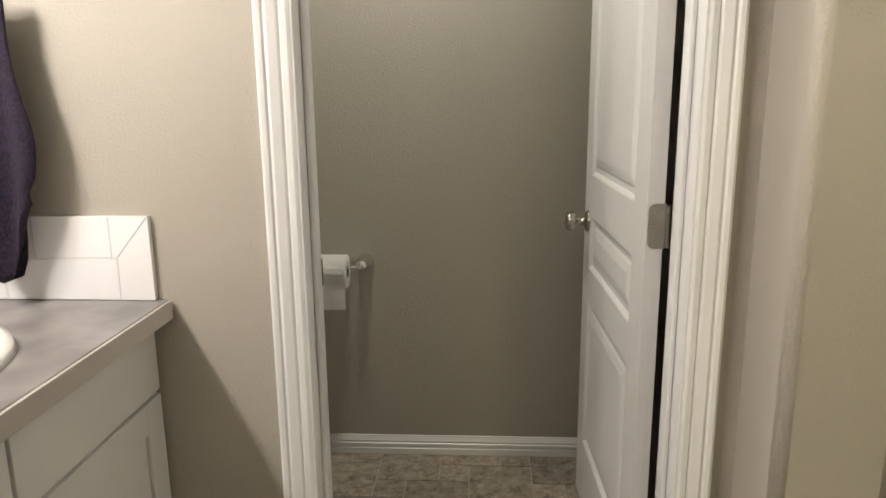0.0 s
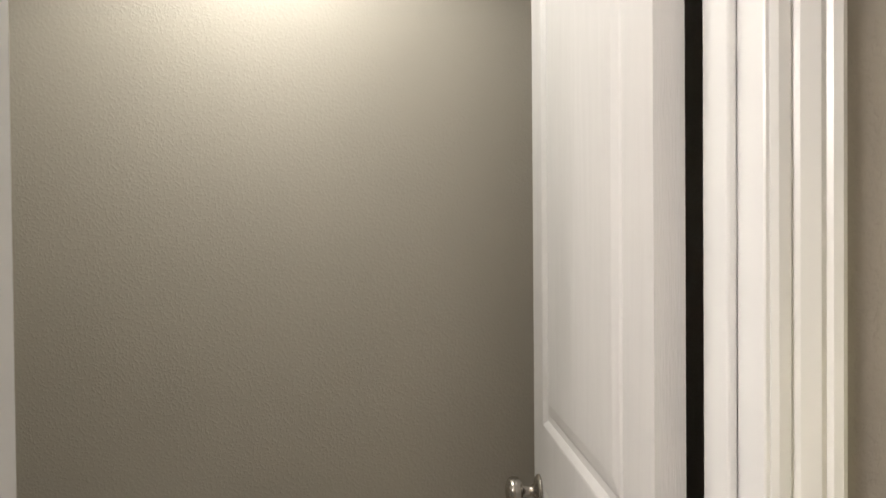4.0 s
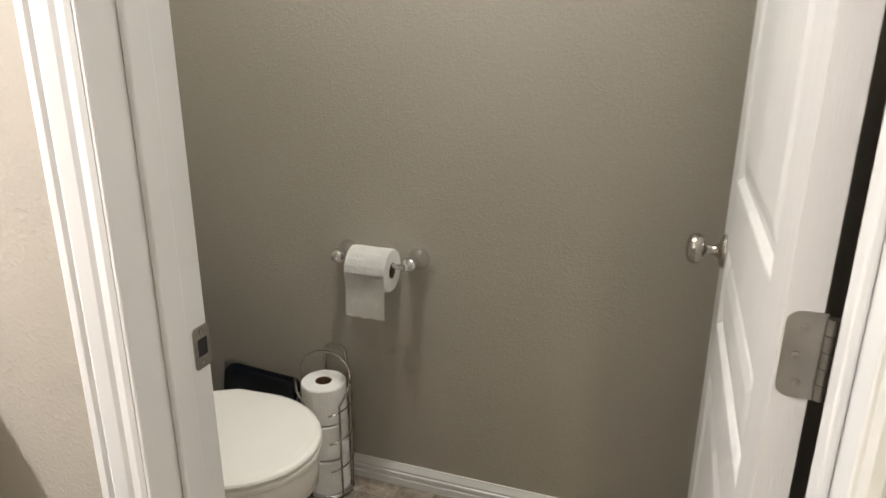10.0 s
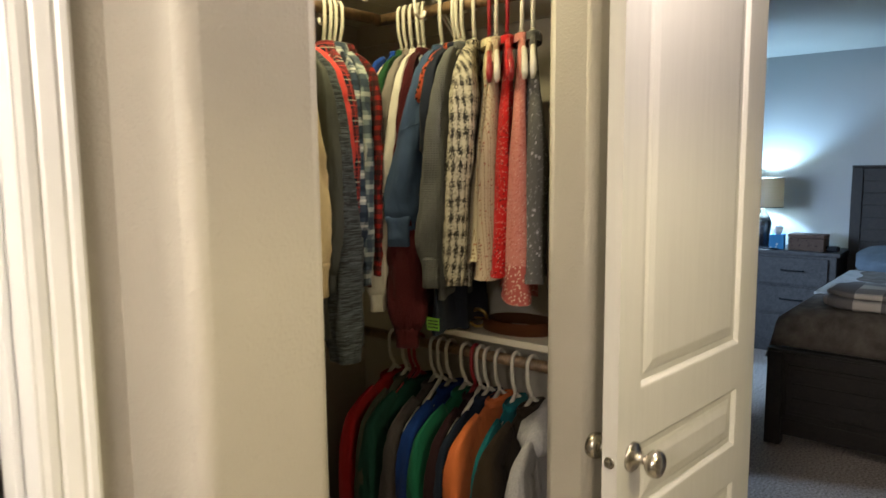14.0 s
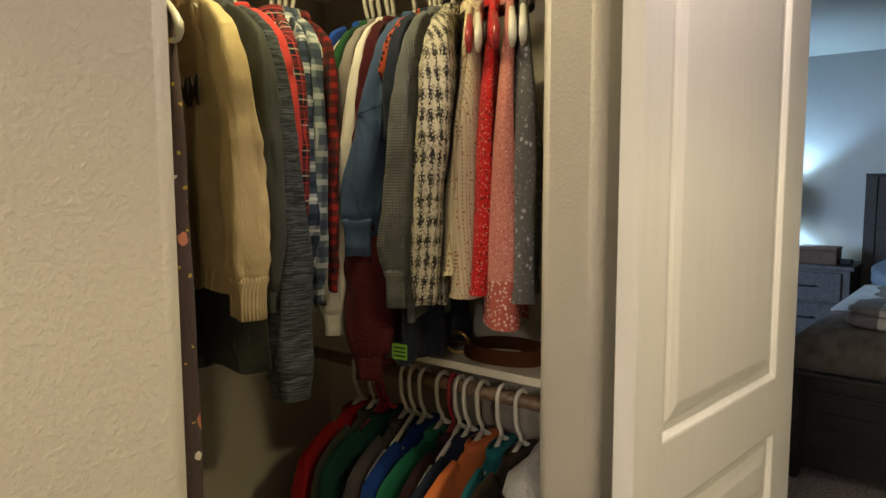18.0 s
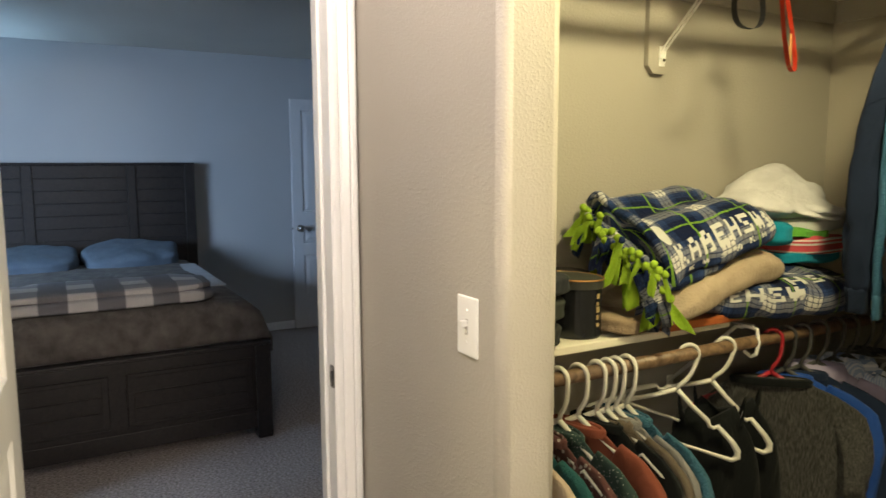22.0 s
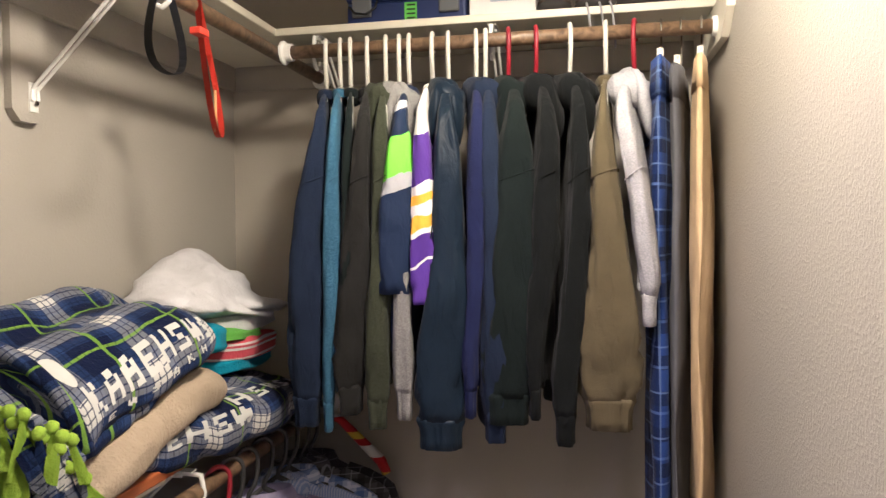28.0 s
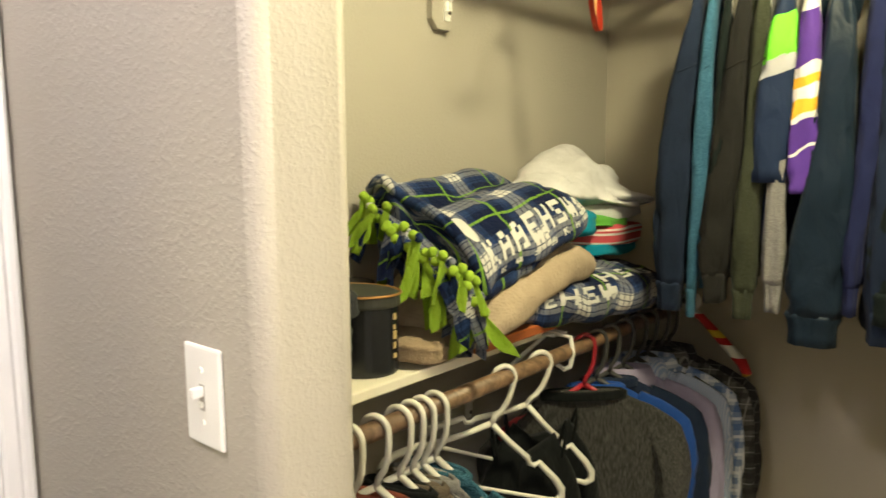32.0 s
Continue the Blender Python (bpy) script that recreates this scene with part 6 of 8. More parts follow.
for k in range(STRIPS):
    v = k / (STRIPS - 1) * 4
    seg = min(3, int(v))
    at = LINE[seg].lerp(LINE[seg + 1], v - seg) + Vector((fr.uniform(-0.012, 0.010), fr.uniform(-0.012, 0.018), fr.uniform(-0.024, 0.016)))
    base = inv @ at
    outw = Vector((-0.25 - 0.15 * v + fr.uniform(-0.2, 0.2), 0.9 - 0.12 * v, 0)).normalized()
    out = inv.to_3x3() @ outw
    down = inv.to_3x3() @ Vector((0, 0, -1))
    colour = LIME if fr.random() < 0.56 else FLEECE_O
    drop = min(fr.uniform(0.050, 0.110), at.z - 1.072)
    ang = fr.uniform(-0.9, 0.9)
    side_v = inv.to_3x3() @ (Matrix.Rotation(ang, 3, "Z") @ Vector((-outw.y, outw.x, 0)))
    sway = fr.uniform(-0.034, 0.034)
    flare = fr.uniform(0.4, 1.7)
    ribbon = [base - out * 0.02, base + out * 0.002, base + out * 0.014 + down * 0.010]
    ribbon += [base + out * (0.016 + 0.030 * flare * f + 0.008 * math.sin(f * 4 + k)) + down * (0.010 + drop * f * (1.1 - 0.1 * f)) + side_v * sway * f for f in (0.25, 0.5, 0.75, 1.0)]
    wf = fr.uniform(0.75, 1.25)
    wv = [0.008, 0.008, 0.006, 0.010 * wf, 0.0135 * wf, 0.0150 * wf, 0.0145 * wf]
    twist = fr.uniform(-1.0, 1.0)
    bm = bmesh.new()
    l = [[bm.verts.new(p + (side_v * math.cos(twist * i / 6) + out * math.sin(twist * i / 6)) * (s * w) + out * (0.004 * math.cos(2 * s + k) + 0.003 * s * math.sin(i + k)) + down * (0.008 * s * (i == 6) * math.sin(k * 1.7))) for i, (p, w) in enumerate(zip(ribbon, wv))] for s in (-1, -0.5, 0, 0.5, 1)]
    for q in range(4):
        for i in range(6):
            bm.faces.new((l[q][i], l[q][i + 1], l[q + 1][i + 1], l[q + 1][i]))
    bmesh.ops.solidify(bm, geom=bm.faces[:], thickness=0.0025)
    st = part("fringe_strip", bm, colour, top, smooth=True)
    part("knot", lathe([(0.0, -0.011), (0.007, -0.008), (0.0100, 0.0), (0.008, 0.008), (0.0, 0.011)], 12, m=Matrix.Translation(base + out * 0.012) @ pose(0, 0, 0, 30 * math.sin(k), 40, 20 * k)), LIME if fr.random() < 0.8 else FLEECE_O, st, smooth=True)
corner = [on_cloth(gt, 0.045 + 0.10 * math.cos(a) * 0.42 + 0.03, 0.250 + 0.040 * math.sin(a)) for a in [2 * math.pi * j / 20 for j in range(20)]]
bm = bmesh.new()
bm.faces.new([bm.verts.new(p) for p in corner])
part("patch", bm, LETTER, top, "pale printed patch")

STRIPES = cloth("striped_towel", (0.62, 0.10, 0.12), bump=0.8, weave=260)
k = Net(STRIPES)
k.colour(k.mix(k.band(k.z, 0.035, 0.004, 0.006), k.mix(k.band(k.z, 0.035, 0.016, 0.005), (0.60, 0.09, 0.11), (0.70, 0.62, 0.60)), (0.75, 0.70, 0.68)))
GREENT = cloth("green_towel", (0.12, 0.38, 0.05), bump=0.8, weave=260)
TURQ = cloth("turquoise_towel", (0.01, 0.24, 0.36), bump=0.8, weave=260)
for label, material, x, y, z, sx, sy, sz in (("turquoise bath towel folded at the bottom of the pile", TURQ, 1.545, -1.840, 1.190, 0.135, 0.150, 0.022), ("coral striped towel rolled in the pile", STRIPES, 1.535, -1.845, 1.226, 0.142, 0.142, 0.028), ("green bath towel folded in the pile", GREENT, 1.545, -1.800, 1.258, 0.138, 0.115, 0.017), ("turquoise towel end folded over", TURQ, 1.545, -1.685, 1.262, 0.125, 0.045, 0.036), ("white bath towel folded in the pile", WHITET, 1.545, -1.87, 1.284, 0.135, 0.140, 0.024)):
    pillowy("towel", label, material, pose(x, y, z, 0, 0, 3), sx, sy, sz, z * 40, 0.016, category="towel", square=3.6)
heap = empty("towel", pose(1.54, -1.8, 1.31), label="white bath towel heaped on top of the pile", category="towel")
folded(heap, "fold", WHITET, [
    (-1.615, [(1.500, 1.340), (1.480, 1.350), (1.515, 1.366), (1.60, 1.372), (1.650, 1.356), (1.60, 1.332)]),
    (-1.71, [(1.440, 1.312), (1.420, 1.330), (1.490, 1.382), (1.595, 1.418), (1.655, 1.395), (1.60, 1.312)]),
    (-1.84, [(1.420, 1.302), (1.398, 1.318), (1.470, 1.386), (1.600, 1.462), (1.660, 1.430), (1.60, 1.304)]),
    (-1.945, [(1.420, 1.298), (1.400, 1.312), (1.468, 1.350), (1.605, 1.452), (1.660, 1.425), (1.60, 1.302)]),
    (-2.035, [(1.440, 1.296), (1.420, 1.306), (1.490, 1.328), (1.60, 1.376), (1.652, 1.360), (1.60, 1.300)])], seed=12.0, crease=0.016)
folded(heap, "turned_end", WHITET, [
    (-1.80, [(1.440, 1.318), (1.388, 1.322), (1.384, 1.334), (1.440, 1.352), (1.52, 1.366), (1.50, 1.33)]),
    (-1.90, [(1.440, 1.310), (1.390, 1.314), (1.386, 1.328), (1.440, 1.340), (1.52, 1.350), (1.50, 1.32)]),
    (-2.00, [(1.440, 1.304), (1.402, 1.308), (1.400, 1.318), (1.440, 1.328), (1.52, 1.335), (1.50, 1.31)])], seed=2.0, crease=0.004)

# tins and folded clothes at the near end of the shelf
tin = empty("black_tin", pose(1.500, -0.955, 1.051, 0, 0, 12), label="black oval tin with worn bronze rim and lettering", category="tin")
part("body", lathe([(0.064, 0.0), (0.066, 0.004), (0.067, 0.132), (0.064, 0.136)], 36, sx=1.25, sy=0.95), BLACKP, tin, smooth=False)
part("lid", lathe([(0.069, 0.120), (0.070, 0.124), (0.070, 0.140), (0.062, 0.144), (0.0, 0.144)], 36, sx=1.25, sy=0.95), mat("dark_green_tin", (0.035, 0.037, 0.03), 0.45), tin)
part("rim", tube([(0.0885 * math.cos(a), 0.067 * math.sin(a), 0.142) for a in [2 * math.pi * j / 40 for j in range(40)]], 0.0022, 6, closed=True), mat("bronze_rim", (0.42, 0.22, 0.07), 0.4, 0.6), tin, "worn bronze rim")
for j in range(5):
    part("lettering_bar", box(-0.0845, -0.0825, -0.005 + 0.002 * (j % 2), 0.004, 0.030 + j * 0.017, 0.038 + j * 0.017 + 0.003 * (j % 3)), mat("gold_print", (0.45, 0.33, 0.14), 0.5), tin)
spk = empty("black_canister", pose(1.615, -1.035, 1.051), label="black round canister at the back of the shelf", category="canister")
part("body", lathe([(0.056, 0.0), (0.058, 0.004), (0.058, 0.13), (0.055, 0.136), (0.0, 0.136)], 32), mat("matte_black", (0.015, 0.015, 0.016), 0.55), spk)
part("rim", tube([(0.0565 * math.cos(a), 0.0565 * math.sin(a), 0.132) for a in [2 * math.pi * j / 32 for j in range(32)]], 0.003, 6, closed=True), BLACKP, spk)
for j, (c, w) in enumerate((((0.030, 0.031, 0.026), 0.125), ((0.040, 0.044, 0.036), 0.12), ((0.025, 0.027, 0.030), 0.125))):
    pillowy("folded_trousers", "dark folded trousers stacked at the shelf end", cloth("folded_dark_%d" % j, c), pose(1.50 - 0.006 * j, -0.765 - 0.004 * j, 1.082 + 0.058 * j, 0, 0, 3 * j), w, 0.092, 0.028, j * 3.0, 0.010, category="folded clothes")

# ---- lower rod: clothes and spare hangers ----
LOW = [
    (-0.700, "sweater", "cream knitted sweater on white hanger", CREAM, 0.55, 0.05, 4),
    (-0.735, "sweater", "teal knitted sweater on white hanger", cloth("teal_knit", (0.014, 0.062, 0.062), bump=0.7, weave=170), 0.60, 0.05, 6),
    (-0.780, "blouse", "grey and maroon patterned blouse", spotted("maroon_print", (0.075, 0.032, 0.030), [((0.30, 0.26, 0.24), 70, 0.25)]), 0.60, 0.04, 8),
    (-0.830, "shirt", "dark green shirt with speckled trim", spotted("green_speckle", (0.025, 0.045, 0.04), [((0.30, 0.30, 0.28), 160, 0.16)]), 0.60, 0.035, 8),
    (-0.885, "blouse", "rust brown blouse with open neckline", cloth("rust_cloth", (0.16, 0.046, 0.028)), 0.62, 0.055, 16),
    (-0.940, "top", "black knitted top on white hanger", BLACKG, 0.62, 0.04, 12),
    (-0.972, "cardigan", "brown-grey cardigan on white hanger", cloth("brown_grey_knit", (0.095, 0.076, 0.056), bump=0.7, weave=170), 0.60, 0.035, 10),
    (-1.000, "cardigan", "pale grey knitted cardigan on white hanger", cloth("pale_grey_knit", (0.17, 0.165, 0.16), bump=0.8, weave=170), 0.60, 0.035, 10),
    (-1.035, "sweater", "sparkling blue knitted sweater on white hanger", cloth("blue_speckle_knit", (0.014, 0.055, 0.085), bump=0.8, weave=170, heather=0.8), 0.60, 0.04, 10),
]
for i, (y, kind, label, material, sl, sw, yaw) in enumerate(LOW):
    garment(kind, label, material, pose(1.38, y, 0.985, 0, 0, 90 + yaw), length=0.66, sleeve=sl, sw=sw, thick=0.026, seed=20 + 1.7 * i, category="clothing", cuff=0.03, half=0.175)
for y, yaw, tip in ((-1.247, 146, 16), (-1.384, 140, 18)):
    hanger(pose(1.38, y, 0.985, 0, 0, yaw) @ pose(0, 0, 0, -tip), label="empty white plastic hanger with black straps")
for x, y, turn, half, low, edge in ((1.375, -1.335, -34, 0.135, 0.40, False), (1.405, -1.430, -38, 0.150, 0.36, True)):
    st = empty("camisole", pose(x, y, 0.985, 0, 0, turn), label="black strappy camisole with red trim on hanger" if edge else "black strappy camisole hanging from white hanger", category="clothing")
    rings = []
    for i in range(18):
        v = i / 17
        z = -low - 0.20 + (low + 0.03) * v
        w = half * (1.06 - 0.22 * v + 0.05 * math.sin(3 * v) - 0.40 * v ** 7)
        rings.append([Vector(((0.020 + 0.016 * (1 - v)) * math.sin(a) * (1 + 0.3 * math.sin(7 * math.cos(a) + 3 * v + y * 9)), w * math.cos(a), z + 0.022 * (v == 1) * math.cos(2 * a))) for a in [2 * math.pi * q / 36 for q in range(36)]])
    part("body", loft(rings), BLACKG, st, smooth=True)
    for side in (-1, 1):
        for dx in (-0.010, 0.010):
            part("strap", tube([(0.0, side * 0.085, -0.125), (dx, side * 0.082, -0.150), (dx * 1.4, side * 0.072, -0.200)], [0.003, 0.004, 0.005], 6), BLACKG, st)
    if edge:
        for y1, z1 in ((-0.02, -0.315), (0.05, -0.46)):
            o = part("trim", box(-0.004, 0.004, -0.028, 0.028, -0.016, 0.016, 0.003), cloth("red_trim", (0.30, 0.012, 0.015)), st, "small red trim")
            o.matrix_local = pose(-0.034, y1, z1, 0, 0, 4)
RIGHT = [
    (-1.580, "t_shirt", "dark grey heather t-shirt with black neckband", slub_down("dark_heather", (0.034, 0.033, 0.032)), 0.42, 0.070, 45),
    (-1.640, "shirt", "royal blue shirt on hanger coloured dark for shade", cloth("royal_blue_cloth", (0.015, 0.055, 0.24)), 0.46, 0.034, 42),
    (-1.710, "shirt", "navy blue shirt with sleeves hanging", NAVY, 0.60, 0.040, 40),
    (-1.790, "dress_shirt", "lavender dress shirt on hanger coloured dark for shade", cloth("lavender_cotton", (0.27, 0.24, 0.36), bump=0.15), 0.62, 0.045, 38),
    (-1.870, "dress_shirt", "pale blue fine-striped dress shirt", spotted("pale_blue_stripe", (0.30, 0.38, 0.58), [], [((0.50, 0.54, 0.66), 0.005, 0.0022, 0.0)]), 0.62, 0.036, 34),
    (-1.940, "dress_shirt", "blue and white plaid shirt", plaid("blue_white_plaid", (0.45, 0.50, 0.60), [((0.05, 0.12, 0.33), 0.05, 0.018, 0.0, 0.65), ((0.70, 0.72, 0.76), 0.05, 0.008, 0.028, 0.8)]), 0.62, 0.036, 30),
    (-2.020, "dress_shirt", "grey plaid shirt on hanger coloured dark for shade", plaid("grey_plaid", (0.10, 0.098, 0.095), [((0.03, 0.03, 0.032), 0.045, 0.016, 0.0, 0.7), ((0.30, 0.29, 0.27), 0.045, 0.003, 0.028, 0.7)]), 0.62, 0.034, 24),
    (-2.085, "dress_shirt", "black and grey checked shirt", plaid("dark_check", (0.030, 0.030, 0.033), [((0.10, 0.10, 0.10), 0.03, 0.003, 0.0, 0.8)]), 0.62, 0.040, 16),
]
# every hanger after the first is coloured dark to imitate the shelf's shadow
for i, (y, kind, label, material, sl, sw, yaw) in enumerate(RIGHT):
    garment(kind, label, material, pose(1.38, y, 0.985, 0, 0, 90 + yaw), length=0.72, sleeve=sl, sw=sw, thick=0.03, seed=40 + 1.9 * i, red=True if i == 0 else "dark", category="clothing", cuff=0.03 if sl > 0.5 else 0.0, cuff_mat=BLACKG if i == 0 else None, half=0.195, collar=kind == "dress_shirt", neck=0.085 if i == 0 else 0.055)
scarf = empty("scarf", label="red, white and yellow striped scarf at the rod's end", category="scarf")
SC = cloth("striped_scarf", (0.42, 0.02, 0.02), bump=0.6)
k = Net(SC)
k.colour(k.mix(k.band(k.z, 0.12, 0.02, 0.035), k.mix(k.band(k.z, 0.12, 0.075, 0.02), (0.40, 0.02, 0.02), (0.62, 0.42, 0.03)), (0.62, 0.60, 0.55)))
part("band", tube([(1.36, -2.10, 1.005), (1.30, -2.12, 0.97), (1.22, -2.145, 0.88), (1.19, -2.155, 0.845), (1.175, -2.16, 0.81)], [0.008, 0.012, 0.015, 0.016, 0.014], 10), SC, scarf, smooth=True)

# ---- things on the upper shelf of that closet ----
case = empty("storage_case", pose(1.06, -2.10, 2.041), label="navy blue plastic storage case with grey latches", category="storage case")
NAVYP = mat("navy_plastic", (0.018, 0.034, 0.13), 0.4)
part("tray", box(-0.158, 0.158, -0.125, 0.115, 0.0, 0.060, 0.008), NAVYP, case)
part("lid", box(-0.162, 0.162, -0.130, 0.12, 0.0605, 0.115, 0.012), NAVYP, case)
for x in (-0.115, 0.115):
    part("latch", box(x - 0.026, x + 0.026, 0.115, 0.127, 0.020, 0.075, 0.004), mat("grey_latch", (0.12, 0.13, 0.14), 0.5), case, "grey latch")
part("label_strip", box(-0.030, 0.002, 0.1152, 0.117, 0.004, 0.052), mat("green_label", (0.12, 0.55, 0.06), 0.6), case, "green label with dark writing")
for j in range(4):
    part("label_bar", box(-0.026, -0.004, 0.1171, 0.1176, 0.010 + 0.011 * j, 0.014 + 0.011 * j), DARK, case)
part("cable", tube([(0.15, 0.118, 0.05), (0.13, 0.135, 0.028), (0.10, 0.138, 0.022), (0.075, 0.13, 0.04), (0.07, 0.128, 0.07)], 0.003, 8), BLACKP, case)
wb = empty("white_box", pose(0.81, -2.095, 2.041), label="white cardboard box on the shelf", category="box")
part("carton", box(-0.083, 0.083, -0.12, 0.118, 0.0, 0.13, 0.002), PAPER, wb)
part("printed_panel", box(-0.06, 0.03, 0.1185, 0.1192, 0.035, 0.11), mat("blue_grey_print", (0.45, 0.52, 0.62), 0.6), wb)


def shoe(m, upper, sole, label, length=0.28, high=0.10, laces=None):
    s = empty("shoe", m, label=label, category="shoe", group="shoes on the shelves")
    def ring(x, w, z0, z1, n=18):
        return [Vector((x, w * math.cos(a), z0 + (z1 - z0) * (0.5 + 0.5 * math.sin(a)))) for a in [2 * math.pi * q / n for q in range(n)]]
    L = length / 0.28
    sr = [ring(x * L, w, 0.0, h) for x, w, h in ((-0.139, 0.024, 0.044), (-0.123, 0.037, 0.048), (-0.06, 0.039, 0.044), (0.0, 0.041, 0.036), (0.07, 0.050, 0.032), (0.118, 0.044, 0.032), (0.141, 0.024, 0.036))]
    part("sole", loft(sr), sole, s, smooth=True)
    ur = [ring(x * L, w, 0.018, h) for x, w, h in ((-0.134, 0.020, 0.09), (-0.128, 0.030, high + 0.01), (-0.09, 0.034, high), (-0.035, 0.036, high * 0.86), (0.02, 0.038, high * 0.80), (0.07, 0.043, 0.062), (0.112, 0.038, 0.050), (0.134, 0.018, 0.040))]
    part("upper", loft(ur), upper, s, smooth=True)
    part("tongue", box(-0.05 * L, 0.0, -0.022, 0.022, high * 0.78, high * 1.02, 0.006), upper, s)
    part("heel_tab", tube([(-0.128 * L, 0, high * 0.8), (-0.145 * L, 0, high * 1.02), (-0.135 * L, 0, high * 1.18), (-0.118 * L, 0, high * 1.06)], 0.005, 8), upper, s)
    for q in range(4):
        part("lace", tube([(-0.01 * L + 0.018 * q, -0.024, high * (0.82 - 0.05 * q)), (0.0 + 0.018 * q, 0, high * (0.90 - 0.06 * q)), (-0.01 * L + 0.018 * q, 0.024, high * (0.82 - 0.05 * q))], 0.0025, 6), laces or upper, s)
    return s


BROWNSH, DKSOLE = mat("brown_suede", (0.10, 0.075, 0.055), 0.9, grain=0.4), mat("dark_sole", (0.035, 0.032, 0.030), 0.8)
for x, lab in ((0.685, "brown suede shoe with dark sole on the shelf"), (0.59, "brown suede shoe with dark sole on the shelf"), (0.49, "worn brown shoe with hanging lace"), (0.40, "black shoe at the shelf end")):
    shoe(pose(x, -2.11, 2.041, 0, 0, 90), BROWNSH if x > 0.45 else BLACKP, DKSOLE, lab, 0.27, 0.09)
lc = empty("shoelaces", label="speckled shoelaces hanging over the shelf edge", category="shoelaces")
for x in (0.605, 0.575, 0.55):
    part("lace", tube([(x, -1.99, 2.06), (x, -1.955, 2.048), (x - 0.004, -1.944, 2.03), (x - 0.008, -1.94, 1.99), (x - 0.012, -1.941, 1.935 + 0.05 * (x > 0.6))], 0.0028, 6), LGREY, lc)


# ---- closet with the crowded rods ----
CREAMK = cloth("cream_fleece", (0.50, 0.40, 0.22), bump=0.5)
CREAMR = ribbed("cream_rib", (0.48, 0.38, 0.21), 0.007, 0.7)
SLATE = cloth("slate_grey_cloth", (0.060, 0.064, 0.058))
MARL = slub("grey_marl_knit", (0.060, 0.070, 0.080))
CORAL = cloth("coral_cloth", (0.52, 0.055, 0.05))
REDPLAID = plaid("red_navy_plaid", (0.014, 0.016, 0.026), [((0.20, 0.025, 0.025), 0.052, 0.016, 0.0, 0.55), ((0.42, 0.05, 0.045), 0.026, 0.003, 0.020, 0.8), ((0.42, 0.40, 0.34), 0.052, 0.003, 0.034, 0.75)])
ICEPLAID = plaid("pale_blue_plaid", (0.040, 0.060, 0.095), [((0.46, 0.50, 0.52), 0.068, 0.022, 0.0, 0.62), ((0.012, 0.020, 0.040), 0.068, 0.014, 0.034, 0.6), ((0.70, 0.72, 0.70), 0.068, 0.006, 0.008, 0.55)])
SAGEPLAID = plaid("sage_blue_plaid", (0.16, 0.20, 0.215), [((0.025, 0.040, 0.07), 0.060, 0.022, 0.0, 0.7), ((0.45, 0.48, 0.46), 0.060, 0.012, 0.036, 0.6)])
REDCHECK = plaid("red_black_check", (0.26, 0.018, 0.016), [((0.012, 0.012, 0.014), 0.026, 0.014, 0.0, 0.70)])
MAUVEFL = spotted("dark_mauve_floral", (0.075, 0.052, 0.052), [((0.52, 0.20, 0.14), 16, 0.16), ((0.62, 0.56, 0.48), 21, 0.11), ((0.40, 0.30, 0.06), 34, 0.12)])
# rod place, near side's place, kind, label, cloth, length, sleeve, widths, leans, sleeveless
NORTH = [
    (0.925, 0.872, "dress", "long dark mauve floral dress", MAUVEFL, 1.50, 0.0, (0.04, 0.04, 0.04), (0, 0), True),
    (1.000, 0.955, "sweatshirt", "cream fleece sweatshirt with dark letters", CREAMK, 0.72, 0.690, (0.024, 0.036, 0.042), (-0.030, -0.040), False),
    (1.041, 1.030, "sweater", "slate grey long sweater on white hanger", SLATE, 0.90, 0.72, (0.016, 0.022, 0.030), (-0.014, -0.020), False),
    (1.070, 1.055, "cardigan", "long grey marl knitted cardigan", MARL, 0.80, 0.915, (0.018, 0.034, 0.052), (-0.030, -0.044), False),
    (1.122, 1.075, "shirt", "coral red shirt on white hanger", CORAL, 0.66, 0.56, (0.030, 0.022, 0.020), (-0.020, -0.028), False),
    (1.225, 1.112, "plaid_shirt", "red and navy plaid flannel shirt", REDPLAID, 0.78, 0.64, (0.022, 0.022, 0.020), (-0.016, -0.016), False),
    (1.246, 1.149, "plaid_shirt", "pale blue and white plaid shirt", ICEPLAID, 0.78, 0.655, (0.017, 0.019, 0.022), (0.0, -0.010), False),
    (1.264, 1.180, "plaid_shirt", "sage and navy plaid shirt", SAGEPLAID, 0.80, 0.720, (0.018, 0.021, 0.023), (0.0, 0.006), False),
    (1.285, 1.215, "plaid_shirt", "red and black checked shirt", REDCHECK, 0.78, 0.70, (0.010, 0.012, 0.012), (0.0, 0.0), False),
]
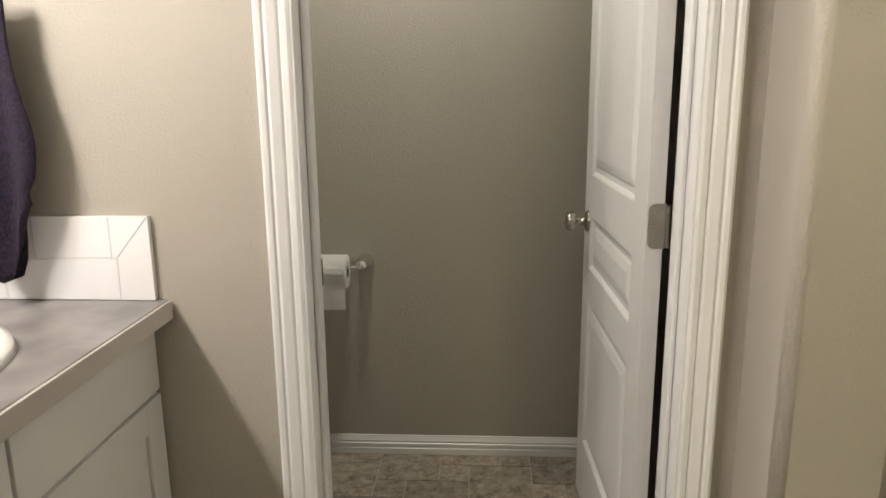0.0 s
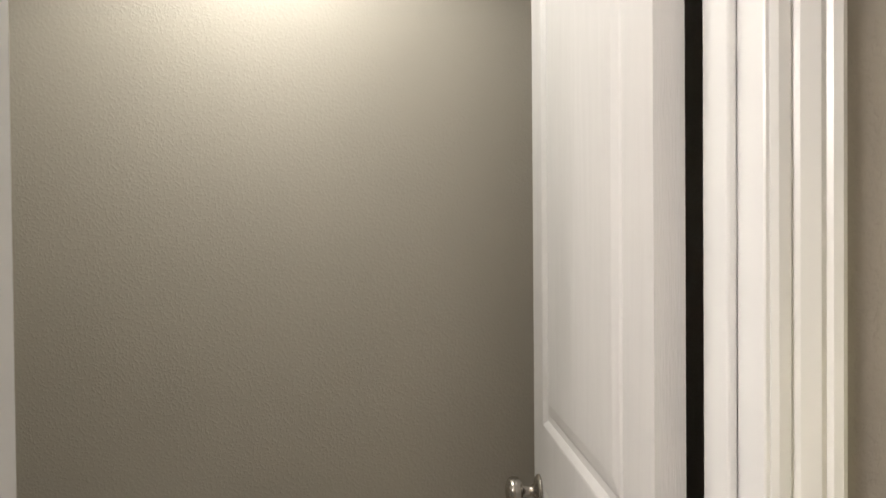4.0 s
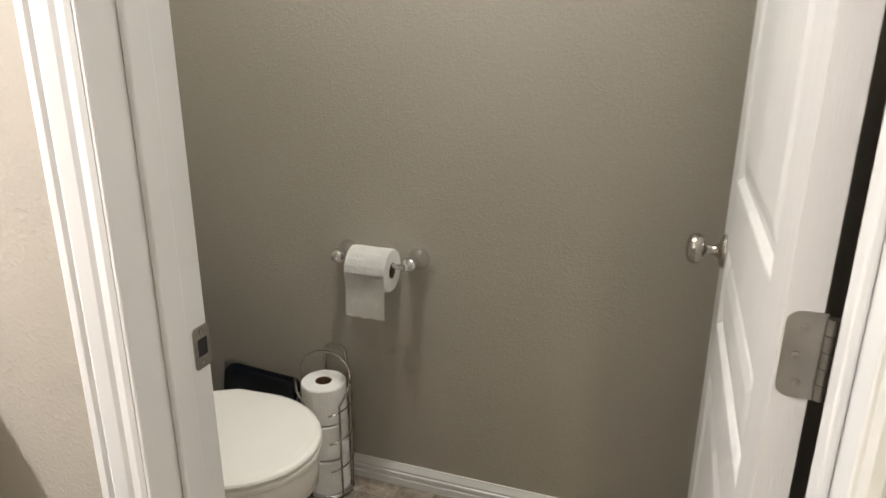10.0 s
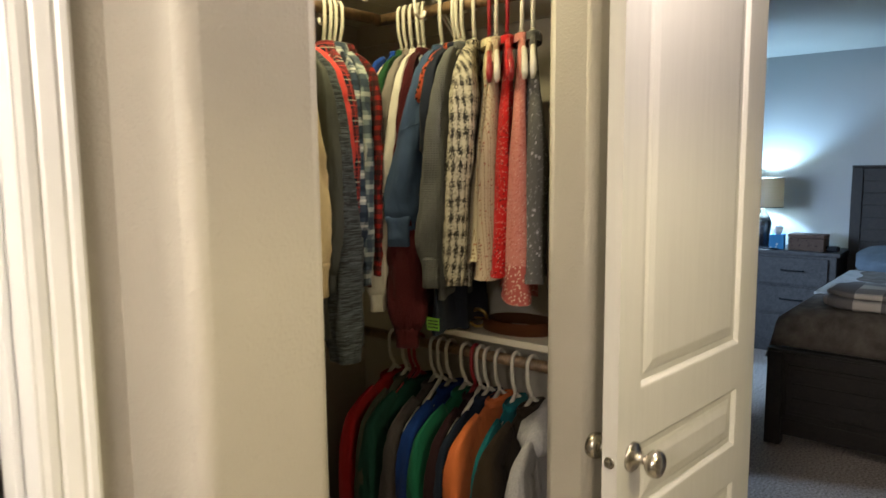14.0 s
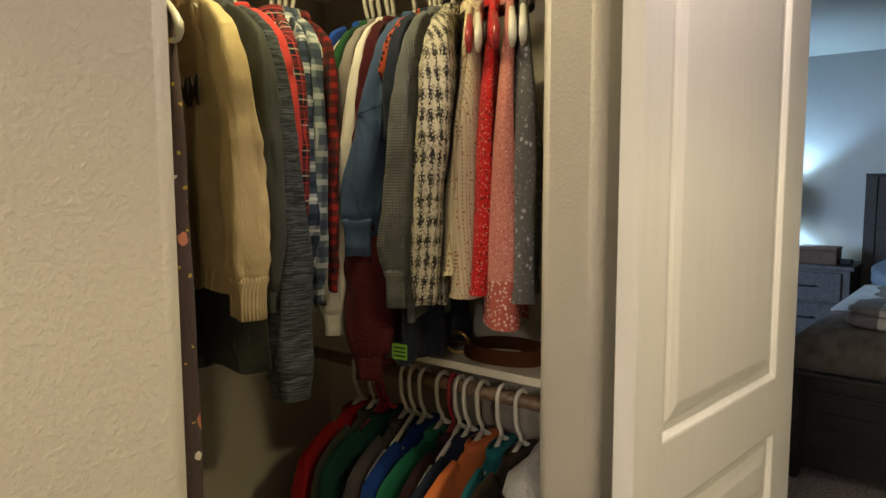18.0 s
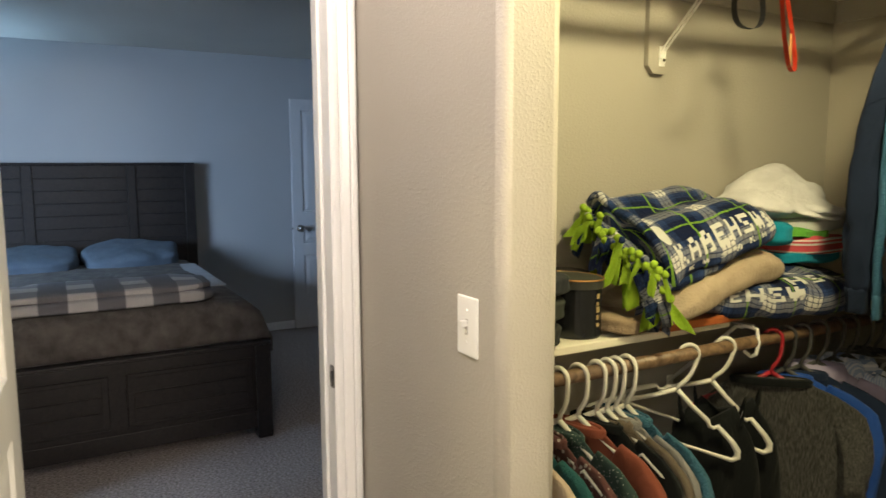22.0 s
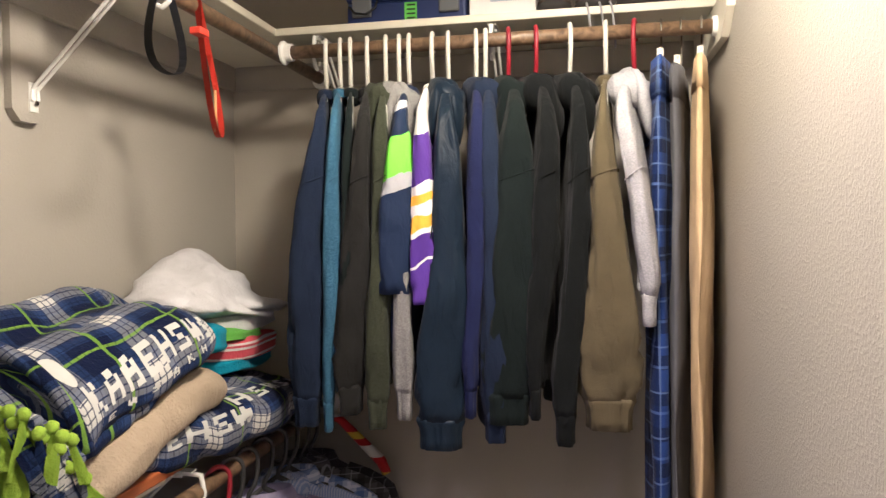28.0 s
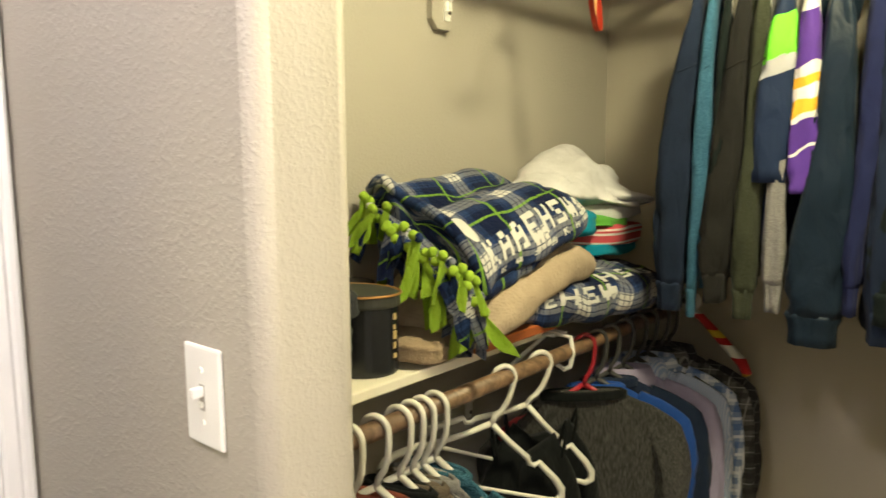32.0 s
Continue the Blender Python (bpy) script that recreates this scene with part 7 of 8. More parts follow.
for i, (x, near, kind, label, material, length, sl, wd, leans, bare) in enumerate(NORTH):
    g = garment(kind, label, material, pose(x, 1.25, 1.965, 0, 0, 180 + facing(near, x)), length=length, sleeve=sl, widths=wd, leans=leans, thick=0.030 if i == 1 else 0.018, seed=60 + 1.5 * i, red=i == 3, taper=0.80 if i in (1, 3) else 0.66, category="clothing", cuff=0.075 if i == 1 else 0.04, cuff_mat=CREAMR if i == 1 else None, bare=bare, collar="plaid" in kind, bow=0.01)
    if i == 1:
        # two dark letters on the chest
        for j, ch in enumerate("MM"):
            cu = bpy.data.curves.new("letter", "FONT")
            cu.body, cu.size, cu.extrude, cu.offset = ch, 0.085, 0.001, 0.001
            cu.align_x = "CENTER"
            o = new("letter_tmp", cu)
            dg = bpy.context.evaluated_depsgraph_get()
            me = bpy.data.meshes.new_from_object(o.evaluated_get(dg))
            bpy.data.objects.remove(o)
            me.materials.append(DARK)
            lo = new("letter", me)
            lo.parent = g
            lo.matrix_parent_inverse = Matrix.Identity(4)
            lo.matrix_local = Matrix.Translation((0.024, 0.050 + 0.062 * j, -0.345)) @ Matrix(((0, 0, 1, 0), (1, 0, 0, 0), (0, 1, 0, 0), (0, 0, 0, 1)))

ROYAL = cloth("royal_blue_fleece", (0.012, 0.055, 0.30))
FOREST = cloth("forest_green_cloth", (0.018, 0.075, 0.030))
BLOCK = jersey("grey_salmon_block", (0.20, 0.18, 0.17), [(-0.36, (0.42, 0.19, 0.12)), (-0.50, (0.014, 0.014, 0.016))])
WHITEC = cloth("white_cotton", (0.62, 0.60, 0.56))
MAROON = cloth("maroon_knit", (0.062, 0.010, 0.014), bump=0.8, weave=240)
DENIMB = cloth("denim_blue_fleece", (0.050, 0.085, 0.165))
LEOP = spotted("orange_leopard", (0.36, 0.07, 0.035), [((0.012, 0.010, 0.010), 90, 0.36)])
NAVYT = cloth("navy_jersey_cloth", (0.018, 0.023, 0.040))
WAFFLE = ribbed("grey_waffle_knit", (0.115, 0.12, 0.125), 0.0075, 0.3, waffle=True)
SNAKE = snake("snake_print")
CREAMFL = rows_print("cream_floral", (0.56, 0.49, 0.34), [((0.20, 0.12, 0.07), 0.024, 0.0028, 0.0, 0.010), ((0.30, 0.20, 0.11), 0.024, 0.0012, 0.007, 0), ((0.30, 0.20, 0.11), 0.024, 0.0012, 0.018, 0)], [(0.36, 0.15, 0.08), (0.26, 0.19, 0.10)], [70, 120], [0.05, 0.05])
BEIGEST = rows_print("beige_stripe_floral", (0.42, 0.34, 0.26), [((0.20, 0.13, 0.10), 0.016, 0.0022, 0.0, 0.008), ((0.26, 0.17, 0.12), 0.016, 0.0012, 0.008, 0)], [(0.26, 0.09, 0.07)], [95], [0.08])
REDFL = rows_print("red_floral", (0.40, 0.014, 0.016), [], [(0.52, 0.24, 0.19), (0.10, 0.010, 0.014)], [190, 130], [0.14, 0.16])
PINKP = rows_print("pink_paisley", (0.46, 0.175, 0.150), [], [(0.30, 0.065, 0.060), (0.58, 0.36, 0.31)], [210, 170], [0.16, 0.10], (-0.690, (0.36, 0.085, 0.075), (0.62, 0.44, 0.36)))
GREYFL = rows_print("grey_floral", (0.080, 0.078, 0.078), [], [(0.27, 0.26, 0.29), (0.15, 0.15, 0.16)], [70, 130], [0.13, 0.12])
EAST = [
    (1.165, 1.095, "sweatshirt", "royal blue sweatshirt at the corner", ROYAL, 0.62, 0.62, (0.014, 0.020, 0.022), (0.02, 0.03), False),
    (1.145, 1.059, "jacket", "forest green jacket on white hanger", FOREST, 0.70, 0.68, (0.018, 0.022, 0.022), (0.031, 0.043), False),
    (1.122, 1.020, "sweater", "grey, salmon and black colour-block sweater", BLOCK, 0.62, 0.56, (0.020, 0.021, 0.018), (0.036, 0.046), False),
    (1.094, 0.992, "hoodie", "white long-sleeved top with dark edge", WHITEC, 0.76, 0.800, (0.017, 0.024, 0.041), (0.028, 0.078), False),
    (1.075, 0.958, "sweater", "maroon waffle-knit sweater on white hanger", MAROON, 0.86, 0.900, (0.018, 0.040, 0.058), (0.022, 0.022), False),
    (1.006, 0.915, "sweatshirt", "denim blue fleece sweatshirt with wide cuffs", DENIMB, 0.58, 0.585, (0.022, 0.038, 0.060), (0.036, 0.066), False),
    (0.957, 0.888, "blouse", "orange and black leopard print top", LEOP, 0.42, 0.285, (0.022, 0.022, 0.020), (0.008, 0.012), False),
    (0.943, 0.884, "t_shirt", "dark navy t-shirt with green tag", NAVYT, 0.90, 0.42, (0.018, 0.028, 0.030), (0.0, 0.0), False),
]
EAST += [
    (0.928, 0.838, "sweater", "grey waffle-knit sweater with cuffs", WAFFLE, 0.80, 0.690, (0.022, 0.036, 0.046), (0.020, 0.034), False),
    (0.890, 0.772, "blouse", "black and cream snake print blouse", SNAKE, 0.76, 0.750, (0.036, 0.036, 0.028), (0.012, 0.026), False),
    (0.840, 0.690, "blouse", "cream floral sleeveless blouse", CREAMFL, 0.700, 0.0, (0.03, 0.03, 0.03), (0.026, 0.050), True),
    (0.817, 0.667, "blouse", "beige striped floral blouse", BEIGEST, 0.745, 0.0, (0.03, 0.03, 0.03), (0.020, 0.034), True),
    (0.782, 0.623, "dress", "red floral summer dress", REDFL, 0.727, 0.0, (0.03, 0.03, 0.03), (0.012, 0.040), True),
    (0.735, 0.588, "dress", "pink paisley dress with patterned hem", PINKP, 0.785, 0.0, (0.03, 0.03, 0.03), (0.010, 0.016), True),
    (0.701, 0.568, "blouse", "grey floral blouse on white hanger", GREYFL, 0.730, 0.0, (0.03, 0.03, 0.03), (0.0, 0.010), True),
]
for i, (y, near, kind, label, material, length, sl, wd, leans, bare) in enumerate(EAST):
    g = garment(kind, label, material, pose(1.457, y, 1.965, 0, 0, 90 + facing(y, near)), length=length, sleeve=sl, widths=wd, leans=leans, thick=0.026 if bare else 0.018, seed=90 + 1.1 * i, red=i in (10, 12), seam=i == 5, category="clothing", cuff=0.07 if i in (5, 8) else (0.0 if kind in ("t_shirt", "blouse") else 0.045), bare=bare, half=0.195 if bare else 0.175, bow=0.012, taper=0.8 if i in (5, 8, 9) else 0.62, hem=not bare)
    if i == 7:
        tagp = part("woven_tag", box(-0.019, 0.019, 0.0, 0.002, -0.017, 0.017), mat("lime_tag", (0.13, 0.34, 0.03), 0.7), g, "lime woven tag with dark bars")
        tagp.matrix_local = Matrix.Translation((0.0, 0.197, -0.865)) @ pose(0, 0, 0, 0, 0, -8)
        for j in (-0.009, 0.0, 0.009):
            part("tag_bar", box(-0.016, 0.016, 0.0021, 0.0026, j - 0.0018, j + 0.0018), DARK, tagp)

LOWC = [
    (1.260, "sweatshirt", "bright red sweatshirt at the end of the rod", cloth("red_fleece", (0.19, 0.006, 0.008)), 0.045, False),
    (1.205, "jacket", "grey-green jacket on white hanger", cloth("grey_green_cloth", (0.040, 0.042, 0.034)), 0.045, False),
    (1.150, "sweatshirt", "dark teal green sweatshirt on red hanger", cloth("dark_teal_fleece", (0.006, 0.036, 0.030)), 0.050, True),
    (1.085, "sweatshirt", "purple-grey heather sweatshirt on white hanger", cloth("purple_grey_heather", (0.036, 0.031, 0.038), heather=0.3), 0.050, False),
    (1.020, "sweatshirt", "royal blue sweatshirt on white hanger", cloth("deep_blue_fleece", (0.005, 0.028, 0.17)), 0.055, False),
    (0.960, "sweatshirt", "jade green sweatshirt with dark shoulders", cloth("jade_fleece", (0.008, 0.105, 0.066)), 0.038, False),
    (0.925, "sweatshirt", "dark plum sweatshirt on red hanger", cloth("plum_fleece", (0.022, 0.009, 0.014)), 0.052, True),
    (0.875, "sweatshirt", "navy sweatshirt on white hanger", NAVY, 0.034, False),
    (0.835, "sweatshirt", "orange sweatshirt on white hanger", cloth("orange_fleece", (0.52, 0.135, 0.048)), 0.050, False),
    (0.780, "sweatshirt", "teal sweatshirt on white hanger", cloth("teal_fleece", (0.006, 0.105, 0.125)), 0.042, False),
    (0.725, "sweatshirt", "dark brown fleece on white hanger", cloth("brown_fleece", (0.022, 0.015, 0.010)), 0.058, False),
    (0.650, "hoodie", "pale grey hooded sweatshirt", LGREY, 0.055, False),
]
for i, (y, kind, label, material, sw, red) in enumerate(LOWC):
    garment(kind, label, material, pose(1.50, y, 0.965, 0, 0, 94 + 5 * math.sin(2.3 * i)), length=0.70, sleeve=0.74, sw=sw, thick=0.032, seed=130 + 1.3 * i, red=red, category="clothing", half=0.185, hood=kind == "hoodie", cuff=0.05, neck=0.05)
for y in (1.175, 1.055, 0.905):
    hanger(pose(1.50, y, 0.965, 0, 0, 97), red=y == 1.175)

# belt coiled on the shelf
BELT, GOLD = mat("brown_belt_leather", (0.16, 0.055, 0.022), 0.4, grain=0.2), mat("antique_gold", (0.42, 0.28, 0.10), 0.35, 1.0)
belt = empty("belt", pose(1.575, 0.815, 1.037), label="brown leather belt coiled with antique gold buckle", category="belt")
bm = bmesh.new()
pts = [Vector((p.x * (1 - 0.25 * k / 60), p.y * (1 - 0.25 * k / 60), 0)) for k, p in enumerate([Vector((0.085 * math.cos(2.1 + 10.5 * k / 60), 0.12 * math.sin(2.1 + 10.5 * k / 60), 0)) for k in range(61)])]
lo = [bm.verts.new(p) for p in pts]
hi = [bm.verts.new(p + Vector((0, 0, 0.034))) for p in pts]
for a in range(60):
    bm.faces.new((lo[a], lo[a + 1], hi[a + 1], hi[a]))
bmesh.ops.solidify(bm, geom=bm.faces[:], thickness=0.004)
part("strap", bm, BELT, belt, smooth=True)
bk = part("buckle", tube([(0.004 * math.sin(2 * a), 0.026 * math.cos(a), 0.026 * math.sin(a) + 0.029) for a in [2 * math.pi * k / 30 for k in range(30)]], 0.005, 8, closed=True), GOLD, belt, "round antique gold buckle", smooth=True)
bk.matrix_local = pose(-0.048, 0.118, 0, 0, 0, 28)
pr = part("prong", tube([(0, -0.026, 0.029), (0.004, 0.026, 0.029)], 0.0025, 6), GOLD, belt)
pr.matrix_local = pose(-0.048, 0.118, 0, 0, 0, 28)

# shelf above: bin, trainers, shoe box, boots
CLEARBIN = bpy.data.materials.new("clear_bin_plastic")
CLEARBIN.use_nodes = True
cb = CLEARBIN.node_tree.nodes["Principled BSDF"]
cb.inputs["Base Color"].default_value = (0.75, 0.76, 0.78, 1)
cb.inputs["Transmission Weight"].default_value, cb.inputs["Roughness"].default_value, cb.inputs["IOR"].default_value = 0.6, 0.3, 1.1
tub = empty("storage_bin", pose(1.045, 1.408, 2.041), label="clear plastic storage bin with blue lid and folded clothes", category="storage bin")


def tub_ring(z, f):
    return [Vector((p.x, p.y, z)) for p in rounded([(-0.215 * f, -0.118 * f, 0.02), (0.215 * f, -0.118 * f, 0.02), (0.215 * f, 0.118 * f, 0.02), (-0.215 * f, 0.118 * f, 0.02)])]


part("tub", loft([tub_ring(0.003, 0.84), tub_ring(0.0, 0.86), tub_ring(0.05, 0.90), tub_ring(0.13, 0.97), tub_ring(0.131, 1.0), tub_ring(0.137, 1.0), tub_ring(0.137, 0.96), tub_ring(0.05, 0.885), tub_ring(0.006, 0.85)], caps=True), CLEARBIN, tub)
part("lid", loft([tub_ring(0.1375, 1.02), tub_ring(0.136, 1.045), tub_ring(0.150, 1.045), tub_ring(0.156, 1.0), tub_ring(0.150, 0.92)]), mat("blue_lid_plastic", (0.02, 0.045, 0.16), 0.4), tub, "blue snap lid")
for j, c in enumerate(((0.10, 0.025, 0.022), (0.09, 0.085, 0.08), (0.13, 0.03, 0.03))):
    o = pillowy("", "", cloth("binned_cloth_%d" % j, c), pose(0.0, 0.0, 0.030 + 0.036 * j), 0.165, 0.088, 0.017, j * 2.0, 0.006, thing=tub, pname="folded_garment")
part("catch", tube([(0.06, -0.124, 0.125), (0.06, -0.128, 0.10), (0.10, -0.128, 0.097), (0.125, -0.126, 0.13)], 0.003, 6), CLEARBIN, tub)
TRAIN, WSOLE = mat("black_knit_shoe", (0.020, 0.021, 0.022), 0.85, grain=0.5), mat("white_foam_sole", (0.66, 0.62, 0.54), 0.6)
shoe(pose(1.532, 1.375, 2.041, 0, 0, -4), TRAIN, WSOLE, "black trainer with white foam sole on the shelf corner", 0.25, 0.115)
shoe(pose(1.575, 1.262, 2.041, 0, 0, -16), TRAIN, WSOLE, "black trainer with white foam sole and laces", 0.25, 0.115)
part("midsole", loft([[Vector((x, w * math.cos(a), 0.014 + h * (0.5 + 0.5 * math.sin(a)))) for a in [2 * math.pi * q / 18 for q in range(18)]] for x, w, h in ((-0.138, 0.020, 0.020), (-0.122, 0.036, 0.026), (0.0, 0.040, 0.020), (0.07, 0.049, 0.018), (0.125, 0.036, 0.018))]), WSOLE, [o for o in bpy.data.objects if o.name.startswith("shoe") and o.parent is None and o.location.x > 1.53 and o.location.x < 1.535][0], "white foam midsole", smooth=True)
REDBOX = mat("red_cardboard", (0.56, 0.035, 0.018), 0.5, vary=0.05, grain=0.05)
sb = empty("shoe_box", pose(1.555, 0.855, 2.041, 0, 0, 2), label="red cardboard shoe box, its hand hole painted as dark shade", category="shoe box")
part("carton", box(-0.115, 0.10, -0.135, 0.135, 0.0, 0.105, 0.002, 1), REDBOX, sb)
part("lid", box(-0.120, 0.105, -0.142, 0.142, 0.1055, 0.145, 0.002, 1), REDBOX, sb)
# dark oval laid on the uncut carton, painting the hand hole's inner shade
hole = [Vector((-0.1165, 0.040 * math.copysign(abs(math.cos(a)) ** 0.7, math.cos(a)) + 0.02, 0.077 + 0.013 * math.sin(a))) for a in [2 * math.pi * j / 24 for j in range(24)]]
part("hand_hole", loft([hole, [p + Vector((0.0008, 0, 0)) for p in hole]]), DARK, sb, "dark oval patch painted for the shade in the hand hole")
part("printed_bar", box(-0.1162, -0.1154, -0.105, -0.05, 0.024, 0.031), PAPER, sb)
boot = empty("boot", pose(1.55, 0.635, 2.041), label="black leather ankle boot on the shelf", category="boot")
part("foot", loft([[Vector((x, 0.040 * w * math.cos(a), 0.012 + h * (0.5 + 0.5 * math.sin(a)))) for a in [2 * math.pi * q / 18 for q in range(18)]] for x, w, h in ((-0.13, 0.5, 0.05), (-0.10, 0.95, 0.062), (-0.03, 1.0, 0.09), (0.05, 0.95, 0.11), (0.10, 0.85, 0.11), (0.118, 0.5, 0.10))]), BLKL, boot, smooth=True)
part("shaft", loft([[Vector((0.055 + 0.055 * math.cos(a), 0.038 * math.sin(a), z)) for a in [2 * math.pi * q / 20 for q in range(20)]] for z in (0.08, 0.13, 0.19)]), BLKL, boot, smooth=True)
part("sole", box(-0.13, 0.115, -0.04, 0.04, 0.0, 0.014, 0.006), BLACKP, boot)

# boxes on the closet floor
KRAFT = mat("kraft_cardboard", (0.26, 0.15, 0.07), 0.8, vary=0.15, grain=0.1)
for (x, y, z, w, d, h, mt, lab) in ((1.13, 1.42, 0.0, 0.20, 0.15, 0.30, mat("dark_bin", (0.02, 0.02, 0.02), 0.6), "dark storage box on the closet floor"), (1.12, 1.42, 0.30, 0.17, 0.13, 0.12, KRAFT, "brown cardboard shoe box with white labels")):
    o = empty("carton", pose(x, y, z, 0, 0, -8), label=lab, category="box")
    part("tray", box(-w, w, -d, d, 0.004, h * 0.7, 0.003, 1), mt, o)
    part("lid", box(-w - 0.004, w + 0.004, -d - 0.004, d + 0.004, h * 0.7 + 0.0005, h, 0.003, 1), mt, o)
    if z > 0:
        for j, s in ((-0.13, 0.03), (-0.06, 0.02)):
            part("label", box(j, j + s, -d - 0.0052, -d - 0.0045, 0.02, 0.055), PAPER, o, "white printed label")
pillowy("folded_scarf", "dark swirled scarf lying on the shoe box", spotted("swirl_print", (0.02, 0.022, 0.04), [((0.20, 0.12, 0.05), 14, 0.18)]), pose(1.11, 1.42, 0.444, 0, 0, -8), 0.14, 0.09, 0.02, 2.0, 0.012, category="scarf")
tape = empty("tape_roll", pose(1.22, 1.20, 0.0035), label="white roll of tape on a dark tub", category="tape")
part("tub", lathe([(0.07, 0.0), (0.075, 0.28), (0.07, 0.285), (0.0, 0.285)], 24), mat("dark_tub", (0.018, 0.018, 0.02), 0.5), tape)
part("roll", lathe([(0.028, 0.286), (0.036, 0.286), (0.036, 0.325), (0.028, 0.325), (0.028, 0.286)], 28), PAPER, tape)


# ---- bedroom ----
bed = empty("bed", label="dark-stained wooden bed with plank headboard", category="bed")
Y0, Y1 = -0.84, 0.715
part("footboard", box(3.84, 3.895, Y0, Y1, 0.15, 0.515, 0.006), DARKWOOD, bed)
for y0, y1 in ((Y0 + 0.10, -0.125), (-0.045, Y1 - 0.10)):
    dr = part("drawer_front", box(3.826, 3.8395, y0, y1, 0.185, 0.455, 0.004, 1), DARKWOOD, bed)
    for k in range(3):
        part("plank", box(3.822, 3.8258, y0 + 0.03, y1 - 0.03, 0.205 + 0.078 * k, 0.279 + 0.078 * k, 0.002, 1), DARKWOOD, dr)
part("foot_rail", box(3.83, 3.905, Y0 - 0.005, Y1 + 0.005, 0.5155, 0.532, 0.004), DARKWOOD, bed)
part("kick_rail", box(3.845, 3.89, Y0 + 0.08, Y1 - 0.08, 0.06, 0.1495, 0.004), DARKWOOD, bed)
for y in (Y0, Y1 - 0.08):
    part("foot_post", box(3.828, 3.9, y, y + 0.08, 0.003, 0.5145, 0.004), DARKWOOD, bed)
    part("side_rail", box(3.9005, 6.16, (Y0 + 0.01) if y < 0 else (Y1 - 0.045), (Y0 + 0.045) if y < 0 else (Y1 - 0.01), 0.10, 0.42, 0.004), DARKWOOD, bed)
hb = part("headboard", box(6.185, 6.235, -0.897, 0.762, 0.003, 1.478, 0.004), DARKWOOD, bed)
part("cap_rail", box(6.165, 6.24, -0.90, 0.765, 1.4785, 1.495, 0.004), DARKWOOD, hb)
for y0, y1 in ((-0.897, -0.82), (0.685, 0.762), (-0.455, -0.392), (0.25, 0.322)):
    part("batten", box(6.168, 6.1848, y0, y1, 0.05, 1.478, 0.003, 1), DARKWOOD, hb)
for c0, c1 in ((-0.819, -0.456), (-0.391, 0.249), (0.323, 0.684)):
    for k in range(9):
        part("plank", box(6.178, 6.1848, c0, c1, 0.62 + 0.095 * k, 0.712 + 0.095 * k, 0.002, 1), DARKWOOD, hb)
SPREAD = cloth("grey_fleece_bedspread", (0.135, 0.120, 0.108), vary=0.35, bump=0.5, weave=160, wrinkle=0.7)
SHEET = cloth("pale_bed_linen", (0.45, 0.46, 0.47), bump=0.3)
PILLOW = cloth("slate_pillowcase", (0.10, 0.13, 0.16), bump=0.2)
CHECK = cloth("grey_white_check_throw", (0.30, 0.29, 0.30), bump=0.6, weave=200)
k = Net(CHECK)
k.colour(k.mix(k.math("MULTIPLY", k.band(k.y, 0.26, 0.02, 0.13), k.math("GREATER_THAN", k.noise(0.01, 0), -1.0)), (0.20, 0.195, 0.21), k.mix(k.band(k.x, 0.26, 0.05, 0.13), (0.62, 0.60, 0.58), (0.34, 0.33, 0.34))))
part("mattress", box(3.975, 6.15, Y0 + 0.05, Y1 - 0.05, 0.30, 0.66, 0.05, 3), SHEET, bed)
sp = empty("bedspread", label="grey-brown fleece bedspread hanging over the mattress", category="bedspread")
rings = []
for i in range(40):
    x = 3.905 + 2.10 * i / 39
    prof = []
    for yy, zz in ((Y0 - 0.012, 0.46), (Y0 - 0.010, 0.56), (Y0 + 0.012, 0.66), (Y0 + 0.075, 0.712), (Y0 + 0.20, 0.722), (0.0, 0.726), (Y1 - 0.20, 0.722), (Y1 - 0.075, 0.712), (Y1 - 0.012, 0.66), (Y1 + 0.010, 0.56), (Y1 + 0.030, 0.46)):
        f = min(1, (x - 3.905) / 0.09)
        zz2 = min(zz, 0.535 + (zz - 0.535) * math.sin(f * math.pi / 2)) if zz > 0.535 else zz
        prof.append(Vector((x, yy + 0.012 * math.sin(x * 22) * (zz < 0.6), zz2 + 0.006 * noise.noise(Vector((x * 4, yy * 4, 0))))))
    rings.append(prof)
bm = loft(rings, closed=False)
bmesh.ops.subdivide_edges(bm, edges=bm.edges[:], cuts=1, smooth=0.6)
bmesh.ops.solidify(bm, geom=bm.faces[:], thickness=0.012)
part("cover", bm, SPREAD, sp, smooth=True)
# added pale slab: the light on the bedspread's top, given as colour
part("turned_sheet", box(4.60, 5.72, Y0 + 0.05, Y1 - 0.05, 0.716, 0.732, 0.006, 2), SHEET, sp, "pale slab imitating the lit top of the bedspread")
thr = pillowy("throw", "grey and white checked throw folded across the bed", CHECK, pose(4.26, -0.05, 0.772), 0.25, 0.575, 0.038, 3.0, 0.012, category="throw")
pillowy("", "", CHECK, pose(0.02, 0.0, 0.046), 0.235, 0.565, 0.024, 5.0, 0.012, thing=thr, pname="upper_fold")
for y in (-0.37, 0.32):
    pillowy("pillow", "slate blue pillow lying against the headboard", PILLOW, pose(5.90, y, 0.80, 0, -14, 0), 0.22, 0.335, 0.065, y * 10, 0.02, square=3.2, category="pillow")

